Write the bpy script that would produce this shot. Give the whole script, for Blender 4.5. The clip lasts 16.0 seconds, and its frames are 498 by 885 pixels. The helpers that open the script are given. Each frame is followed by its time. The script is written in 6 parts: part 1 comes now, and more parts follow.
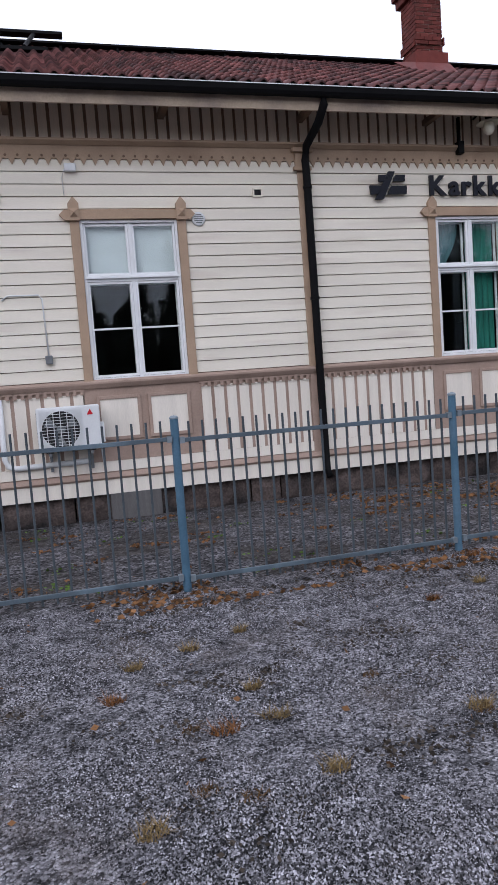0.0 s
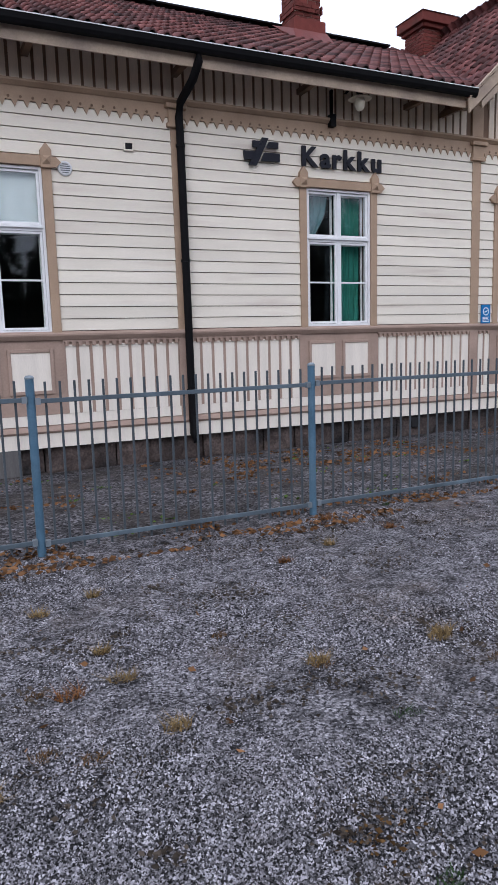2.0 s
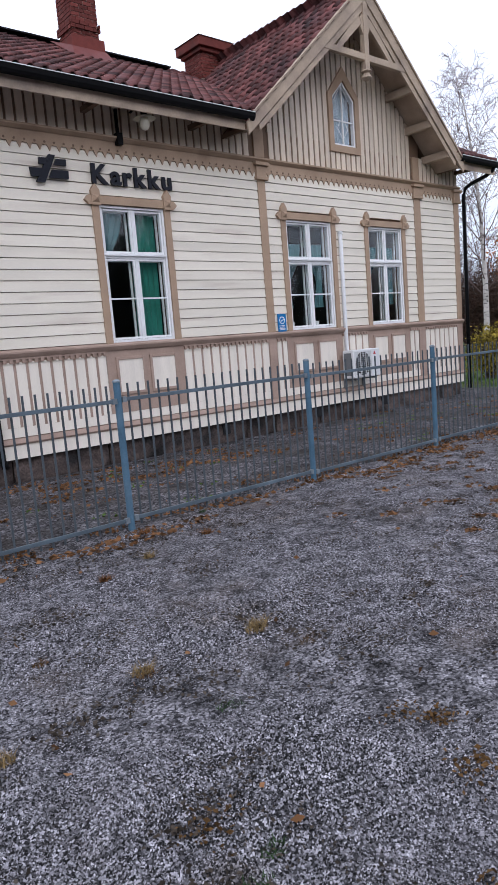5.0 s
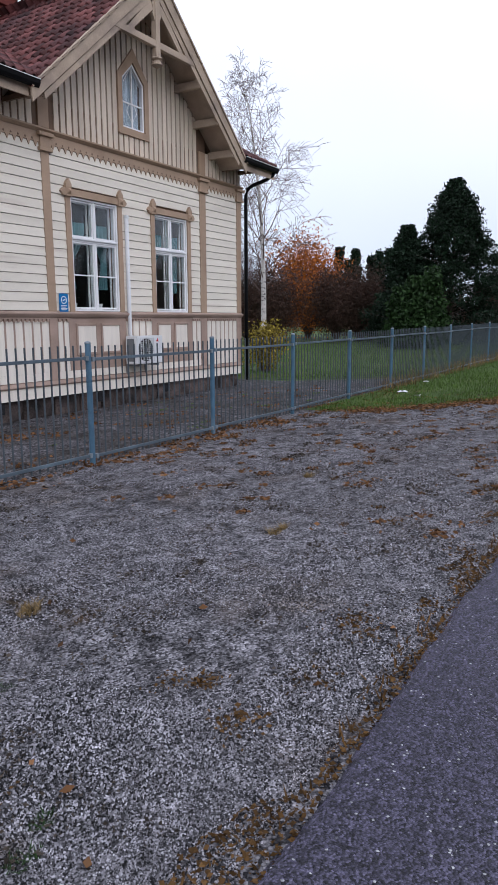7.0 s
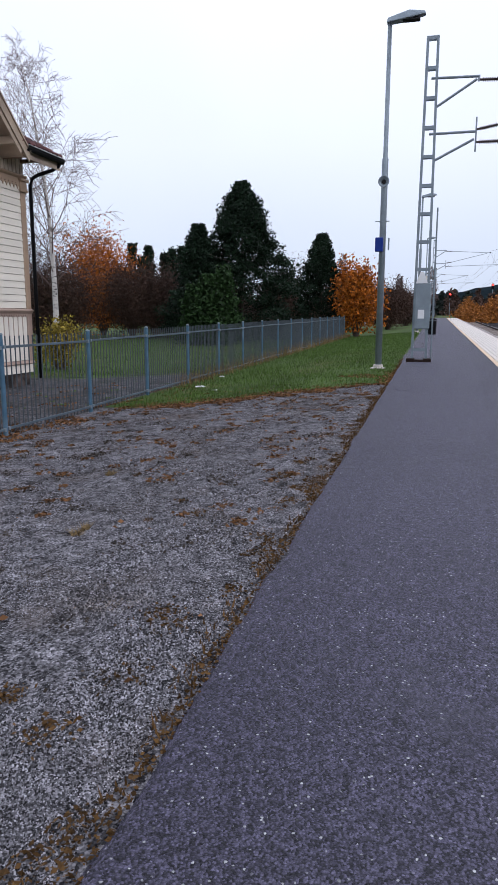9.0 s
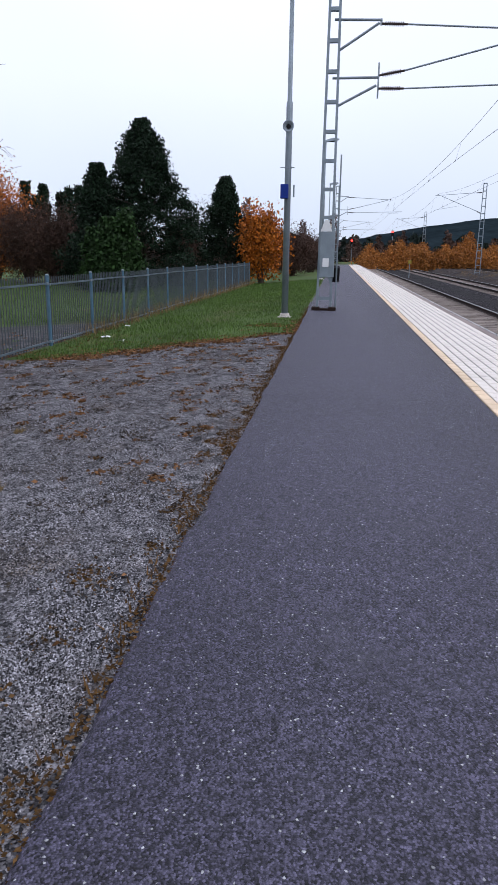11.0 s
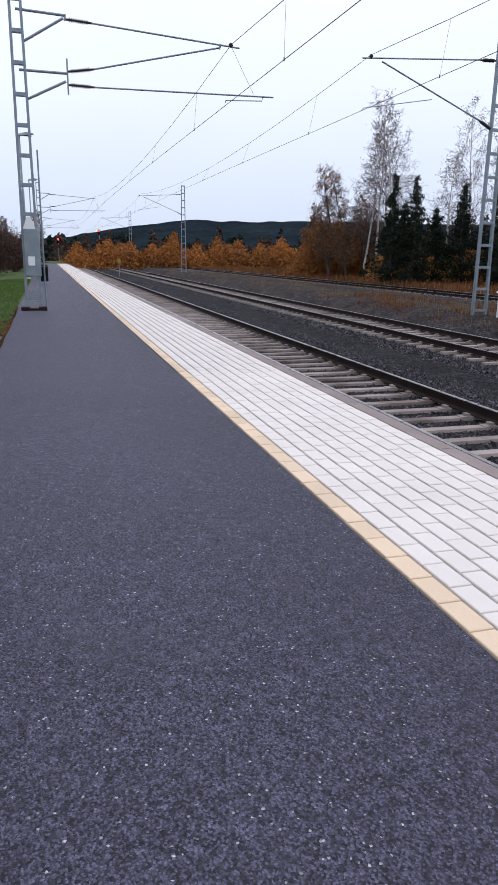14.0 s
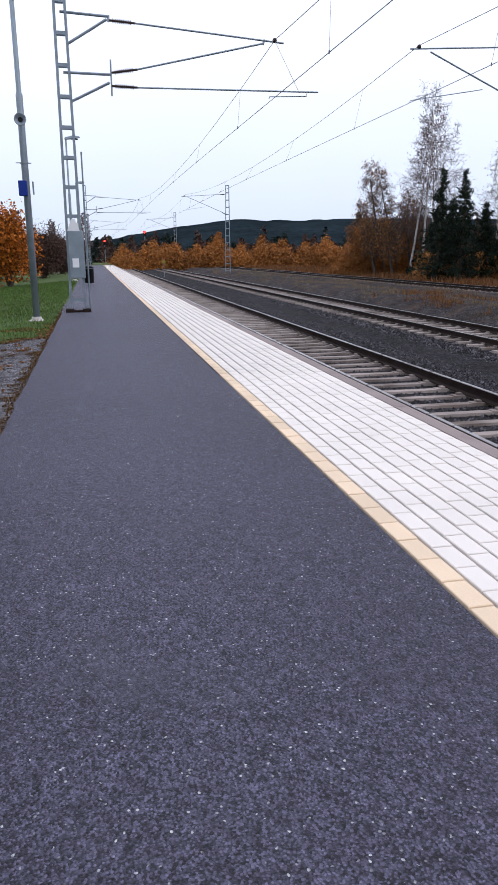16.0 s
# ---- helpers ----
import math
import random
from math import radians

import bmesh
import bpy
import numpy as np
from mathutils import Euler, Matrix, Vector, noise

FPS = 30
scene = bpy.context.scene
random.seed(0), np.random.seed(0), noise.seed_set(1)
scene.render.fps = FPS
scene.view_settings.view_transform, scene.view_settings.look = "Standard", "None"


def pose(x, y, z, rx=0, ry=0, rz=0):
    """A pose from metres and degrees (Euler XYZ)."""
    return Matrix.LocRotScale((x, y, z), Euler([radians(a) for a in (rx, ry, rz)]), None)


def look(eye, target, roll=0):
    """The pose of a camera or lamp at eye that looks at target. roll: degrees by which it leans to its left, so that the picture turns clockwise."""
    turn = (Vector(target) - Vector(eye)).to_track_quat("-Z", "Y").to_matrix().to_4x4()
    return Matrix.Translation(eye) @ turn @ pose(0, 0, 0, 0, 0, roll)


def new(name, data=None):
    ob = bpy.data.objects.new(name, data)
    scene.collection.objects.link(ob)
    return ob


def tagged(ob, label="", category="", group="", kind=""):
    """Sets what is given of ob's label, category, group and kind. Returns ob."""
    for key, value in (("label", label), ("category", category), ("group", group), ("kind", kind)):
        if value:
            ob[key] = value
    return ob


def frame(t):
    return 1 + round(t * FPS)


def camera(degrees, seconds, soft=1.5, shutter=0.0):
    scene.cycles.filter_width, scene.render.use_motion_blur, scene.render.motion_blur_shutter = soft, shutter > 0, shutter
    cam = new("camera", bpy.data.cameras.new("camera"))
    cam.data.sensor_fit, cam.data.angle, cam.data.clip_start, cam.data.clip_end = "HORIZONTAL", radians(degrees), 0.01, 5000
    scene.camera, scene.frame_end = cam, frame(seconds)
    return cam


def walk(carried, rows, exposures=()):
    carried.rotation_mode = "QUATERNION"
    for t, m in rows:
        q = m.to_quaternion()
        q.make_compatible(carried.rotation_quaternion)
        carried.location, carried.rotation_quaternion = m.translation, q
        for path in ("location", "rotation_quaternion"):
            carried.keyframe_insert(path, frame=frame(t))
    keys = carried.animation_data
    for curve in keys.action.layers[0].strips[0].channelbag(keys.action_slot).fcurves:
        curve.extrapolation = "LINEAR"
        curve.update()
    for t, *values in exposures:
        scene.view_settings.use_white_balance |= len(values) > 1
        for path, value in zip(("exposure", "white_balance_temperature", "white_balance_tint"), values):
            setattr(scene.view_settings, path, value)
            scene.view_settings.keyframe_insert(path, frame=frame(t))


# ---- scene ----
cam = camera(39.8, 16.0)
PATH = [
    (0, (-1.058, 0.063, 1.548), (-0.551, 1.989, 1.374), -4.2),
    (0.5, (-1.033, 0.045, 1.55), (-0.441, 1.944, 1.343), -3.8),
    (1, (-1.006, 0.044, 1.554), (-0.317, 1.906, 1.314), -2.3),
    (1.5, (-0.986, 0.024, 1.556), (-0.186, 1.835, 1.271), -2.1),
    (2, (-0.962, 0.025, 1.556), (-0.121, 1.816, 1.259), -1.6),
    (2.5, (-0.928, 0.037, 1.557), (-0.037, 1.793, 1.207), -1.2),
    (3, (-0.934, 0.017, 1.574), (0.058, 1.726, 1.261), -1.5),
    (3.5, (-0.934, -0.002, 1.581), (0.147, 1.654, 1.28), -1.6),
    (3.7, (-0.938, -0.02, 1.58), (0.178, 1.615, 1.29), -1.9),
    (5.8, (-0.948, -0.12, 1.56), (0.482, 1.244, 1.253), -3.8),
    (6, (-0.941, -0.11, 1.567), (0.547, 1.189, 1.254), -2.8),
    (6.5, (-0.99, -0.134, 1.567), (0.619, 1.005, 1.228), -1.4),
    (7, (-1.022, -0.186, 1.566), (0.656, 0.844, 1.214), -0.2),
    (7.5, (-0.993, -0.181, 1.57), (0.749, 0.733, 1.211), 0.9),
    (8, (-0.965, -0.188, 1.558), (0.843, 0.583, 1.19), 1.2),
    (8.5, (-0.991, -0.198, 1.559), (0.878, 0.426, 1.216), 0.8),
    (9, (-1.032, -0.2, 1.556), (0.869, 0.305, 1.195), 0.1),
    (9.2, (-1.036, -0.2, 1.555), (0.87, 0.293, 1.203), -0.6),
    (11.3, (-1.081, -0.133, 1.643), (0.845, 0.05, 1.134), 0.8),
    (11.5, (-1.082, -0.132, 1.647), (0.853, 0.006, 1.157), 0.5),
    (12, (-1.102, -0.129, 1.638), (0.845, -0.192, 1.184), 0.8),
    (12.5, (-1.121, -0.13, 1.633), (0.817, -0.32, 1.178), 0.7),
    (13, (-1.151, -0.159, 1.624), (0.744, -0.564, 1.13), -0.0),
    (13.5, (-1.162, -0.161, 1.616), (0.704, -0.665, 1.103), 0.2),
    (14, (-1.166, -0.159, 1.61), (0.694, -0.699, 1.108), 0.7),
    (14.5, (-1.155, -0.166, 1.602), (0.698, -0.727, 1.098), -0.0),
    (15, (-1.112, -0.146, 1.598), (0.762, -0.618, 1.083), -1.4),
    (15.5, (-1.025, -0.257, 1.595), (0.879, -0.638, 1.116), -0.5),
    (16, (-0.884, -0.254, 1.607), (1.006, -0.669, 1.102), -0.2),
]
EXPOSURES = [(0, 0.12), (1.5, 0.12), (2.0, 0.25), (2.5, 0.6), (3.0, 0.5), (3.5, 0.4), (6, 0.15), (7, 0.08), (7.5, 0.1), (8, -0.15), (8.5, -0.13), (9, 0.0), (11.5, 0.05), (12.5, 0.03), (14, 0.03), (15, 0.02), (15.5, 0.13), (16, 0.15)]
walk(cam, [(t, look(eye, target, roll)) for t, eye, target, roll in PATH], exposures=[(t, e, 6200, 16) for t, e in EXPOSURES])

# ---- light ----
SUN_EL, SUN_AZ = radians(32), radians(215)
world = bpy.data.worlds.new("overcast")
scene.world = world
world.use_nodes = True
wt = world.node_tree
wt.nodes.clear()
w_out = wt.nodes.new("ShaderNodeOutputWorld")
w_bg = wt.nodes.new("ShaderNodeBackground")
w_sky = wt.nodes.new("ShaderNodeTexSky")
w_sky.sky_type, w_sky.sun_disc, w_sky.sun_elevation, w_sky.sun_rotation = "NISHITA", False, SUN_EL, SUN_AZ
w_dim = wt.nodes.new("ShaderNodeMix")
w_dim.data_type, w_dim.blend_type = "RGBA", "MULTIPLY"
w_dim.inputs[0].default_value = 1.0
wt.links.new(w_sky.outputs[0], w_dim.inputs[6])
w_dim.inputs[7].default_value = (0.1, 0.1, 0.1, 1)
# cloud cover: grey-white layer, brighter overhead, softly uneven
w_co = wt.nodes.new("ShaderNodeTexCoord")
w_sep = wt.nodes.new("ShaderNodeSeparateXYZ")
wt.links.new(w_co.outputs["Generated"], w_sep.inputs[0])
w_ramp = wt.nodes.new("ShaderNodeValToRGB")
w_ramp.color_ramp.elements[0].position, w_ramp.color_ramp.elements[0].color = 0.0, (0.66, 0.76, 0.90, 1)
w_ramp.color_ramp.elements[1].position, w_ramp.color_ramp.elements[1].color = 0.75, (1.38, 1.46, 1.6, 1)
_e = w_ramp.color_ramp.elements.new(0.22)
_e.color = (0.96, 1.03, 1.14, 1)
wt.links.new(w_sep.outputs[2], w_ramp.inputs[0])
w_no = wt.nodes.new("ShaderNodeTexNoise")
w_no.inputs["Scale"].default_value, w_no.inputs["Detail"].default_value = 2.2, 5
wt.links.new(w_co.outputs["Generated"], w_no.inputs["Vector"])
w_nr = wt.nodes.new("ShaderNodeMapRange")
w_nr.inputs[3].default_value, w_nr.inputs[4].default_value = 0.9, 1.1
wt.links.new(w_no.outputs[0], w_nr.inputs[0])
w_mul = wt.nodes.new("ShaderNodeMix")
w_mul.data_type, w_mul.blend_type = "RGBA", "MULTIPLY"
w_mul.inputs[0].default_value = 1.0
wt.links.new(w_ramp.outputs[0], w_mul.inputs[6])
wt.links.new(w_nr.outputs[0], w_mul.inputs[7])
w_mix = wt.nodes.new("ShaderNodeMix")
w_mix.data_type = "RGBA"
w_mix.inputs[0].default_value = 0.9
wt.links.new(w_dim.outputs[2], w_mix.inputs[6])
wt.links.new(w_mul.outputs[2], w_mix.inputs[7])
wt.links.new(w_mix.outputs[2], w_bg.inputs[0])
w_bg.inputs[1].default_value = 1.0
wt.links.new(w_bg.outputs[0], w_out.inputs[0])
sun = new("sun", bpy.data.lights.new("sun", "SUN"))
sun.data.energy, sun.data.angle, sun.data.color = 0.6, radians(40), (1.0, 0.96, 0.9)
sun.matrix_world = look((0, 0, 60), Vector((0, 0, 60)) - Vector((math.cos(SUN_EL) * math.cos(radians(-125)), math.cos(SUN_EL) * math.sin(radians(-125)), math.sin(SUN_EL))))


# ---- materials ----
def mat(name, col, rough=0.7, metal=0.0, var=0.25, scale=6.0, fine=60.0, bump=0.15, island=0.0, obj=0.0, col2=None, mask=(0.55, 0.7), mscale=1.5, spec=0.15, stretch=None, dist=0.01, skew=1.0):
    """A painted or natural surface: broad and fine variation in tone, worn patches of a second colour, fine relief."""
    m = bpy.data.materials.new(name)
    m.use_nodes = True
    n, k = m.node_tree.nodes, m.node_tree.links
    b = n["Principled BSDF"]
    b.inputs["Roughness"].default_value, b.inputs["Metallic"].default_value = rough, metal
    b.inputs["Specular IOR Level"].default_value = spec
    geo = n.new("ShaderNodeNewGeometry")
    vec = geo.outputs["Position"]
    if stretch:
        mp = n.new("ShaderNodeMapping")
        mp.inputs["Scale"].default_value = stretch
        k.new(vec, mp.inputs[0])
        vec = mp.outputs[0]

    def noise_at(s, detail=4):
        t = n.new("ShaderNodeTexNoise")
        t.inputs["Scale"].default_value, t.inputs["Detail"].default_value = s, detail
        k.new(vec, t.inputs["Vector"])
        return t.outputs[0]

    def rng(src, lo, hi, a=0.25, c=0.75):
        r = n.new("ShaderNodeMapRange")
        r.inputs[1].default_value, r.inputs[2].default_value, r.inputs[3].default_value, r.inputs[4].default_value = a, c, lo, hi
        k.new(src, r.inputs[0])
        return r.outputs[0]

    def mul(a, c):
        x = n.new("ShaderNodeMath")
        x.operation = "MULTIPLY"
        k.new(a, x.inputs[0])
        k.new(c, x.inputs[1])
        return x.outputs[0]

    tone = mul(rng(noise_at(scale), 1 - var, 1 + var), rng(noise_at(fine, 2), 1 - var * 0.6, 1 + var * 0.6))
    if island:
        pw = n.new("ShaderNodeMath")
        pw.operation = "POWER"
        k.new(geo.outputs["Random Per Island"], pw.inputs[0])
        pw.inputs[1].default_value = skew
        tone = mul(tone, rng(pw.outputs[0], 1 - island, 1 + island, 0, 1))
    if obj:
        oi = n.new("ShaderNodeObjectInfo")
        tone = mul(tone, rng(oi.outputs["Random"], 1 - obj, 1 + obj, 0, 1))
    base = n.new("ShaderNodeRGB")
    base.outputs[0].default_value = (*col, 1)
    colour = base.outputs[0]
    if col2:
        mx = n.new("ShaderNodeMix")
        mx.data_type = "RGBA"
        k.new(rng(noise_at(mscale, 6), 0, 1, *mask), mx.inputs[0])
        k.new(colour, mx.inputs[6])
        mx.inputs[7].default_value = (*col2, 1)
        colour = mx.outputs[2]
    sc = n.new("ShaderNodeVectorMath")
    sc.operation = "SCALE"
    k.new(colour, sc.inputs[0])
    k.new(tone, sc.inputs["Scale"])
    k.new(sc.outputs[0], b.inputs["Base Color"])
    k.new(rng(noise_at(scale * 2), max(0.03, rough - 0.12), min(1, rough + 0.12)), b.inputs["Roughness"])
    if bump:
        bp = n.new("ShaderNodeBump")
        bp.inputs["Strength"].default_value, bp.inputs["Distance"].default_value = bump, dist
        k.new(noise_at(fine, 6), bp.inputs["Height"])
        k.new(bp.outputs[0], b.inputs["Normal"])
    return m


def stony(name, lo, hi, cell, soil, smask=(0.5, 0.66), bump=0.8, dist=0.012, speck=0.0, rough=0.9, patch=0.25, vary=0.55, curve=1.5, clump=0.4, clump_scale=9.0, spec=0.12):
    """Crushed stone or asphalt: single stones by cells, each of its own grey, over broad patches of fines and soil."""
    m = bpy.data.materials.new(name)
    m.use_nodes = True
    n, k = m.node_tree.nodes, m.node_tree.links
    b = n["Principled BSDF"]
    b.inputs["Specular IOR Level"].default_value = spec
    geo = n.new("ShaderNodeNewGeometry")
    pos = geo.outputs["Position"]

    def vor(scale, feature="F1"):
        v = n.new("ShaderNodeTexVoronoi")
        v.feature = feature
        v.inputs["Scale"].default_value = scale
        k.new(pos, v.inputs["Vector"])
        return v

    def noi(scale, detail=5, coarse=0.5):
        t = n.new("ShaderNodeTexNoise")
        t.inputs["Scale"].default_value, t.inputs["Detail"].default_value, t.inputs["Roughness"].default_value = scale, detail, coarse
        k.new(pos, t.inputs["Vector"])
        return t.outputs[0]

    def rng(src, lo_, hi_, a, c):
        r = n.new("ShaderNodeMapRange")
        r.inputs[1].default_value, r.inputs[2].default_value, r.inputs[3].default_value, r.inputs[4].default_value = a, c, lo_, hi_
        k.new(src, r.inputs[0])
        return r.outputs[0]

    def mixc(f, a, c):
        x = n.new("ShaderNodeMix")
        x.data_type = "RGBA"
        k.new(f, x.inputs[0])
        for i, v in ((6, a), (7, c)):
            if isinstance(v, tuple):
                x.inputs[i].default_value = (*v, 1)
            else:
                k.new(v, x.inputs[i])
        return x.outputs[2]

    v1, v2 = vor(cell), vor(cell * 2.3)
    sp = n.new("ShaderNodeSeparateColor")
    k.new(v1.outputs["Color"], sp.inputs[0])
    sp2 = n.new("ShaderNodeSeparateColor")
    k.new(v2.outputs["Color"], sp2.inputs[0])
    av = n.new("ShaderNodeMath")
    av.operation = "MULTIPLY_ADD"
    k.new(sp2.outputs[0], av.inputs[0])
    av.inputs[1].default_value = 1 - vary
    av2 = n.new("ShaderNodeMath")
    av2.operation = "MULTIPLY"
    k.new(sp.outputs[0], av2.inputs[0])
    av2.inputs[1].default_value = vary
    k.new(av2.outputs[0], av.inputs[2])
    cu = n.new("ShaderNodeMath")
    cu.operation = "POWER"
    k.new(av.outputs[0], cu.inputs[0])
    cu.inputs[1].default_value = curve
    c = mixc(cu.outputs[0], lo, hi)
    if speck:
        c = mixc(rng(sp.outputs[1], 0, 0.8, 1 - speck, 1 - speck + 0.01), c, (0.55, 0.56, 0.58))
    # each stone goes darker towards the edge of its cell
    c = mixc(rng(v1.outputs["Distance"], 0, 0.55, 0.45, 0.85), c, tuple(0.35 * q for q in lo))
    c = mixc(rng(noi(0.9, 10, 0.68), 0, 0.7, *smask), c, soil)
    big = rng(noi(0.35, 3), 1 - patch, 1 + patch, 0.3, 0.7)
    mid = rng(noi(clump_scale, 7, 0.66), 1 - clump, 1 + clump, 0.32, 0.68)
    mm = n.new("ShaderNodeMath")
    mm.operation = "MULTIPLY"
    k.new(big, mm.inputs[0])
    k.new(mid, mm.inputs[1])
    sc = n.new("ShaderNodeVectorMath")
    sc.operation = "SCALE"
    k.new(c, sc.inputs[0])
    k.new(mm.outputs[0], sc.inputs["Scale"])
    k.new(sc.outputs[0], b.inputs["Base Color"])
    b.inputs["Roughness"].default_value = rough
    bp = n.new("ShaderNodeBump")
    bp.inputs["Strength"].default_value, bp.inputs["Distance"].default_value = bump, dist
    iv = rng(v1.outputs["Distance"], 1, 0, 0, 0.8)
    k.new(iv, bp.inputs["Height"])
    k.new(bp.outputs[0], b.inputs["Normal"])
    return m


SIDING = mat("cream_painted_board", (0.75, 0.695, 0.6), 0.6, var=0.07, scale=1.2, fine=40, bump=0.25, obj=0.05, col2=(0.66, 0.59, 0.51), mask=(0.58, 0.72), stretch=(0.4, 1, 4))
BOARD = mat("pale_painted_board", (0.765, 0.706, 0.625), 0.6, var=0.08, scale=2, fine=40, bump=0.25, island=0.05, stretch=(4, 1, 0.4))
# Pale board tone made browner and darker: eave shade is put into it.
SHADEBOARD = mat("beige_shaded_board", (0.66, 0.56, 0.455), 0.6, var=0.1, scale=2, fine=40, bump=0.25, obj=0.1, stretch=(4, 1, 0.4))
TAN = mat("tan_painted_trim", (0.40, 0.285, 0.20), 0.55, var=0.12, scale=3, fine=50, bump=0.2, col2=(0.29, 0.2, 0.14), mask=(0.55, 0.7))
TAN_LOW = mat("pinkish_tan_trim", (0.37, 0.27, 0.22), 0.55, var=0.14, scale=3, fine=50, bump=0.2, col2=(0.28, 0.2, 0.16), mask=(0.55, 0.7))
# Brown of the wall backing; on soffits and rafter tails it paints eave shade.
BROWN = mat("brown_backing_eave_shade", (0.17, 0.11, 0.075), 0.7, var=0.15, scale=3, fine=50)
RAFTER = mat("weathered_trim", (0.42, 0.33, 0.25), 0.65, var=0.15, scale=2.5, fine=45, bump=0.3, col2=(0.28, 0.22, 0.18), mask=(0.5, 0.68))
WHITE = mat("white_window_paint", (0.78, 0.79, 0.8), 0.4, var=0.05, scale=5, fine=50, bump=0.08)
TILE = mat("red_brown_clay_tile", (0.125, 0.046, 0.043), 0.6, var=0.35, scale=1.3, fine=25, bump=0.35, spec=0.22, island=0.6, col2=(0.06, 0.03, 0.032), mask=(0.48, 0.7), mscale=1.1)
TILE_O = mat("red_brown_clay_tile_eave", (0.125, 0.046, 0.043), 0.6, var=0.35, scale=1.3, fine=25, bump=0.35, spec=0.22, obj=0.6, col2=(0.06, 0.03, 0.032), mask=(0.48, 0.7), mscale=1.1)
BLACK = mat("black_coated_steel", (0.006, 0.006, 0.007), 0.55, spec=0.08, var=0.2, scale=4, fine=40, bump=0.05)
BRICK = mat("red_chimney_brick", (0.135, 0.036, 0.03), 0.85, var=0.2, scale=8, fine=60, bump=0.4, obj=0.3, col2=(0.09, 0.035, 0.03), mask=(0.52, 0.7), mscale=3)
MORTAR = mat("chimney_mortar", (0.34, 0.25, 0.21), 0.9, var=0.2, scale=10, fine=80)
REDMETAL = mat("red_flashing", (0.165, 0.05, 0.046), 0.5, var=0.15, scale=4, fine=40)
STONE = mat("granite_plinth", (0.088, 0.068, 0.062), 0.85, var=0.6, scale=5, fine=30, bump=0.6, obj=0.35, col2=(0.022, 0.02, 0.02), mask=(0.48, 0.65), mscale=2.5, dist=0.02)
FENCE = mat("blue_grey_fence_paint", (0.085, 0.112, 0.135), 0.5, var=0.12, scale=5, fine=60, bump=0.1, col2=(0.14, 0.19, 0.23), mask=(0.5, 0.7))
FENCE_BAR = mat("grey_fence_bar_paint", (0.068, 0.082, 0.094), 0.5, var=0.15, scale=5, fine=60, bump=0.1)
FENCE_POST = mat("blue_fence_post_paint", (0.07, 0.14, 0.205), 0.5, var=0.14, scale=5, fine=60, bump=0.1, col2=(0.12, 0.19, 0.25), mask=(0.5, 0.7))
GALV = mat("galvanised_steel", (0.21, 0.25, 0.28), 0.45, 0.35, var=0.15, scale=4, fine=40, bump=0.08)
CONC = mat("pale_concrete", (0.46, 0.425, 0.4), 0.85, var=0.18, scale=3, fine=60, bump=0.3, obj=0.12, col2=(0.25, 0.23, 0.21), mask=(0.5, 0.7))
SLEEPER = mat("sleeper_concrete", (0.29, 0.245, 0.22), 0.85, var=0.2, scale=3, fine=60, bump=0.3, obj=0.15, col2=(0.14, 0.11, 0.095), mask=(0.48, 0.66))
KERB = mat("platform_edge_concrete", (0.25, 0.205, 0.19), 0.85, var=0.18, scale=2, fine=60, bump=0.3, obj=0.08)
SLAB = mat("white_platform_slab", (0.67, 0.615, 0.565), 0.7, var=0.05, scale=1.5, fine=120, bump=0.12, obj=0.025)
SLAB_FAR = mat("white_platform_slab_far", (0.67, 0.615, 0.565), 0.7, var=0.05, scale=1.5, fine=120, bump=0.12, island=0.025)
SLAB_Y = mat("yellow_platform_slab", (0.66, 0.51, 0.36), 0.7, var=0.08, scale=1.5, fine=120, bump=0.12, obj=0.07)
SLAB_YF = mat("yellow_platform_slab_far", (0.66, 0.51, 0.36), 0.7, var=0.08, scale=1.5, fine=120, bump=0.12, island=0.07)
JOINT = mat("slab_joint_sand", (0.03, 0.026, 0.024), 0.95, var=0.2, scale=8, fine=100)
RAILTOP = mat("polished_rail_head", (0.27, 0.25, 0.24), 0.3, 0.85, var=0.15, scale=3, fine=50, bump=0.0)
RUST = mat("rusty_rail", (0.02, 0.012, 0.01), 0.8, var=0.3, scale=4, fine=60, bump=0.2)
GRAVEL = stony("crushed_gravel", (0.006, 0.006, 0.008), (0.35, 0.338, 0.365), 80.0, (0.075, 0.06, 0.052), smask=(0.52, 0.66), patch=0.12, vary=0.85, bump=1.0, curve=1.35, clump=0.8, clump_scale=7.0)
YARD = stony("dirty_yard_gravel", (0.004, 0.004, 0.005), (0.235, 0.225, 0.243), 42.0, (0.04, 0.034, 0.03), smask=(0.46, 0.58), patch=0.15, vary=0.85, curve=1.5, clump=0.7, clump_scale=5.0)
ASPHALT = stony("asphalt", (0.004, 0.004, 0.007), (0.135, 0.124, 0.195), 120.0, (0.05, 0.048, 0.066), smask=(0.56, 0.75), bump=0.9, dist=0.006, speck=0.012, rough=0.62, patch=0.07, vary=0.8, curve=1.5, clump=0.4, clump_scale=20.0, spec=0.33)
BALLAST = stony("dark_track_ballast", (0.006, 0.006, 0.006), (0.045, 0.041, 0.046), 16.0, (0.016, 0.013, 0.012), smask=(0.52, 0.66), bump=1.0, dist=0.04, patch=0.15, vary=0.9, curve=1.4, clump=0.55, clump_scale=2.2)
BANK = stony("weedy_stone_bank", (0.006, 0.005, 0.005), (0.085, 0.074, 0.076), 11.0, (0.05, 0.03, 0.02), smask=(0.46, 0.6), bump=1.0, dist=0.05, patch=0.2, vary=0.8, clump=0.6, clump_scale=1.2)
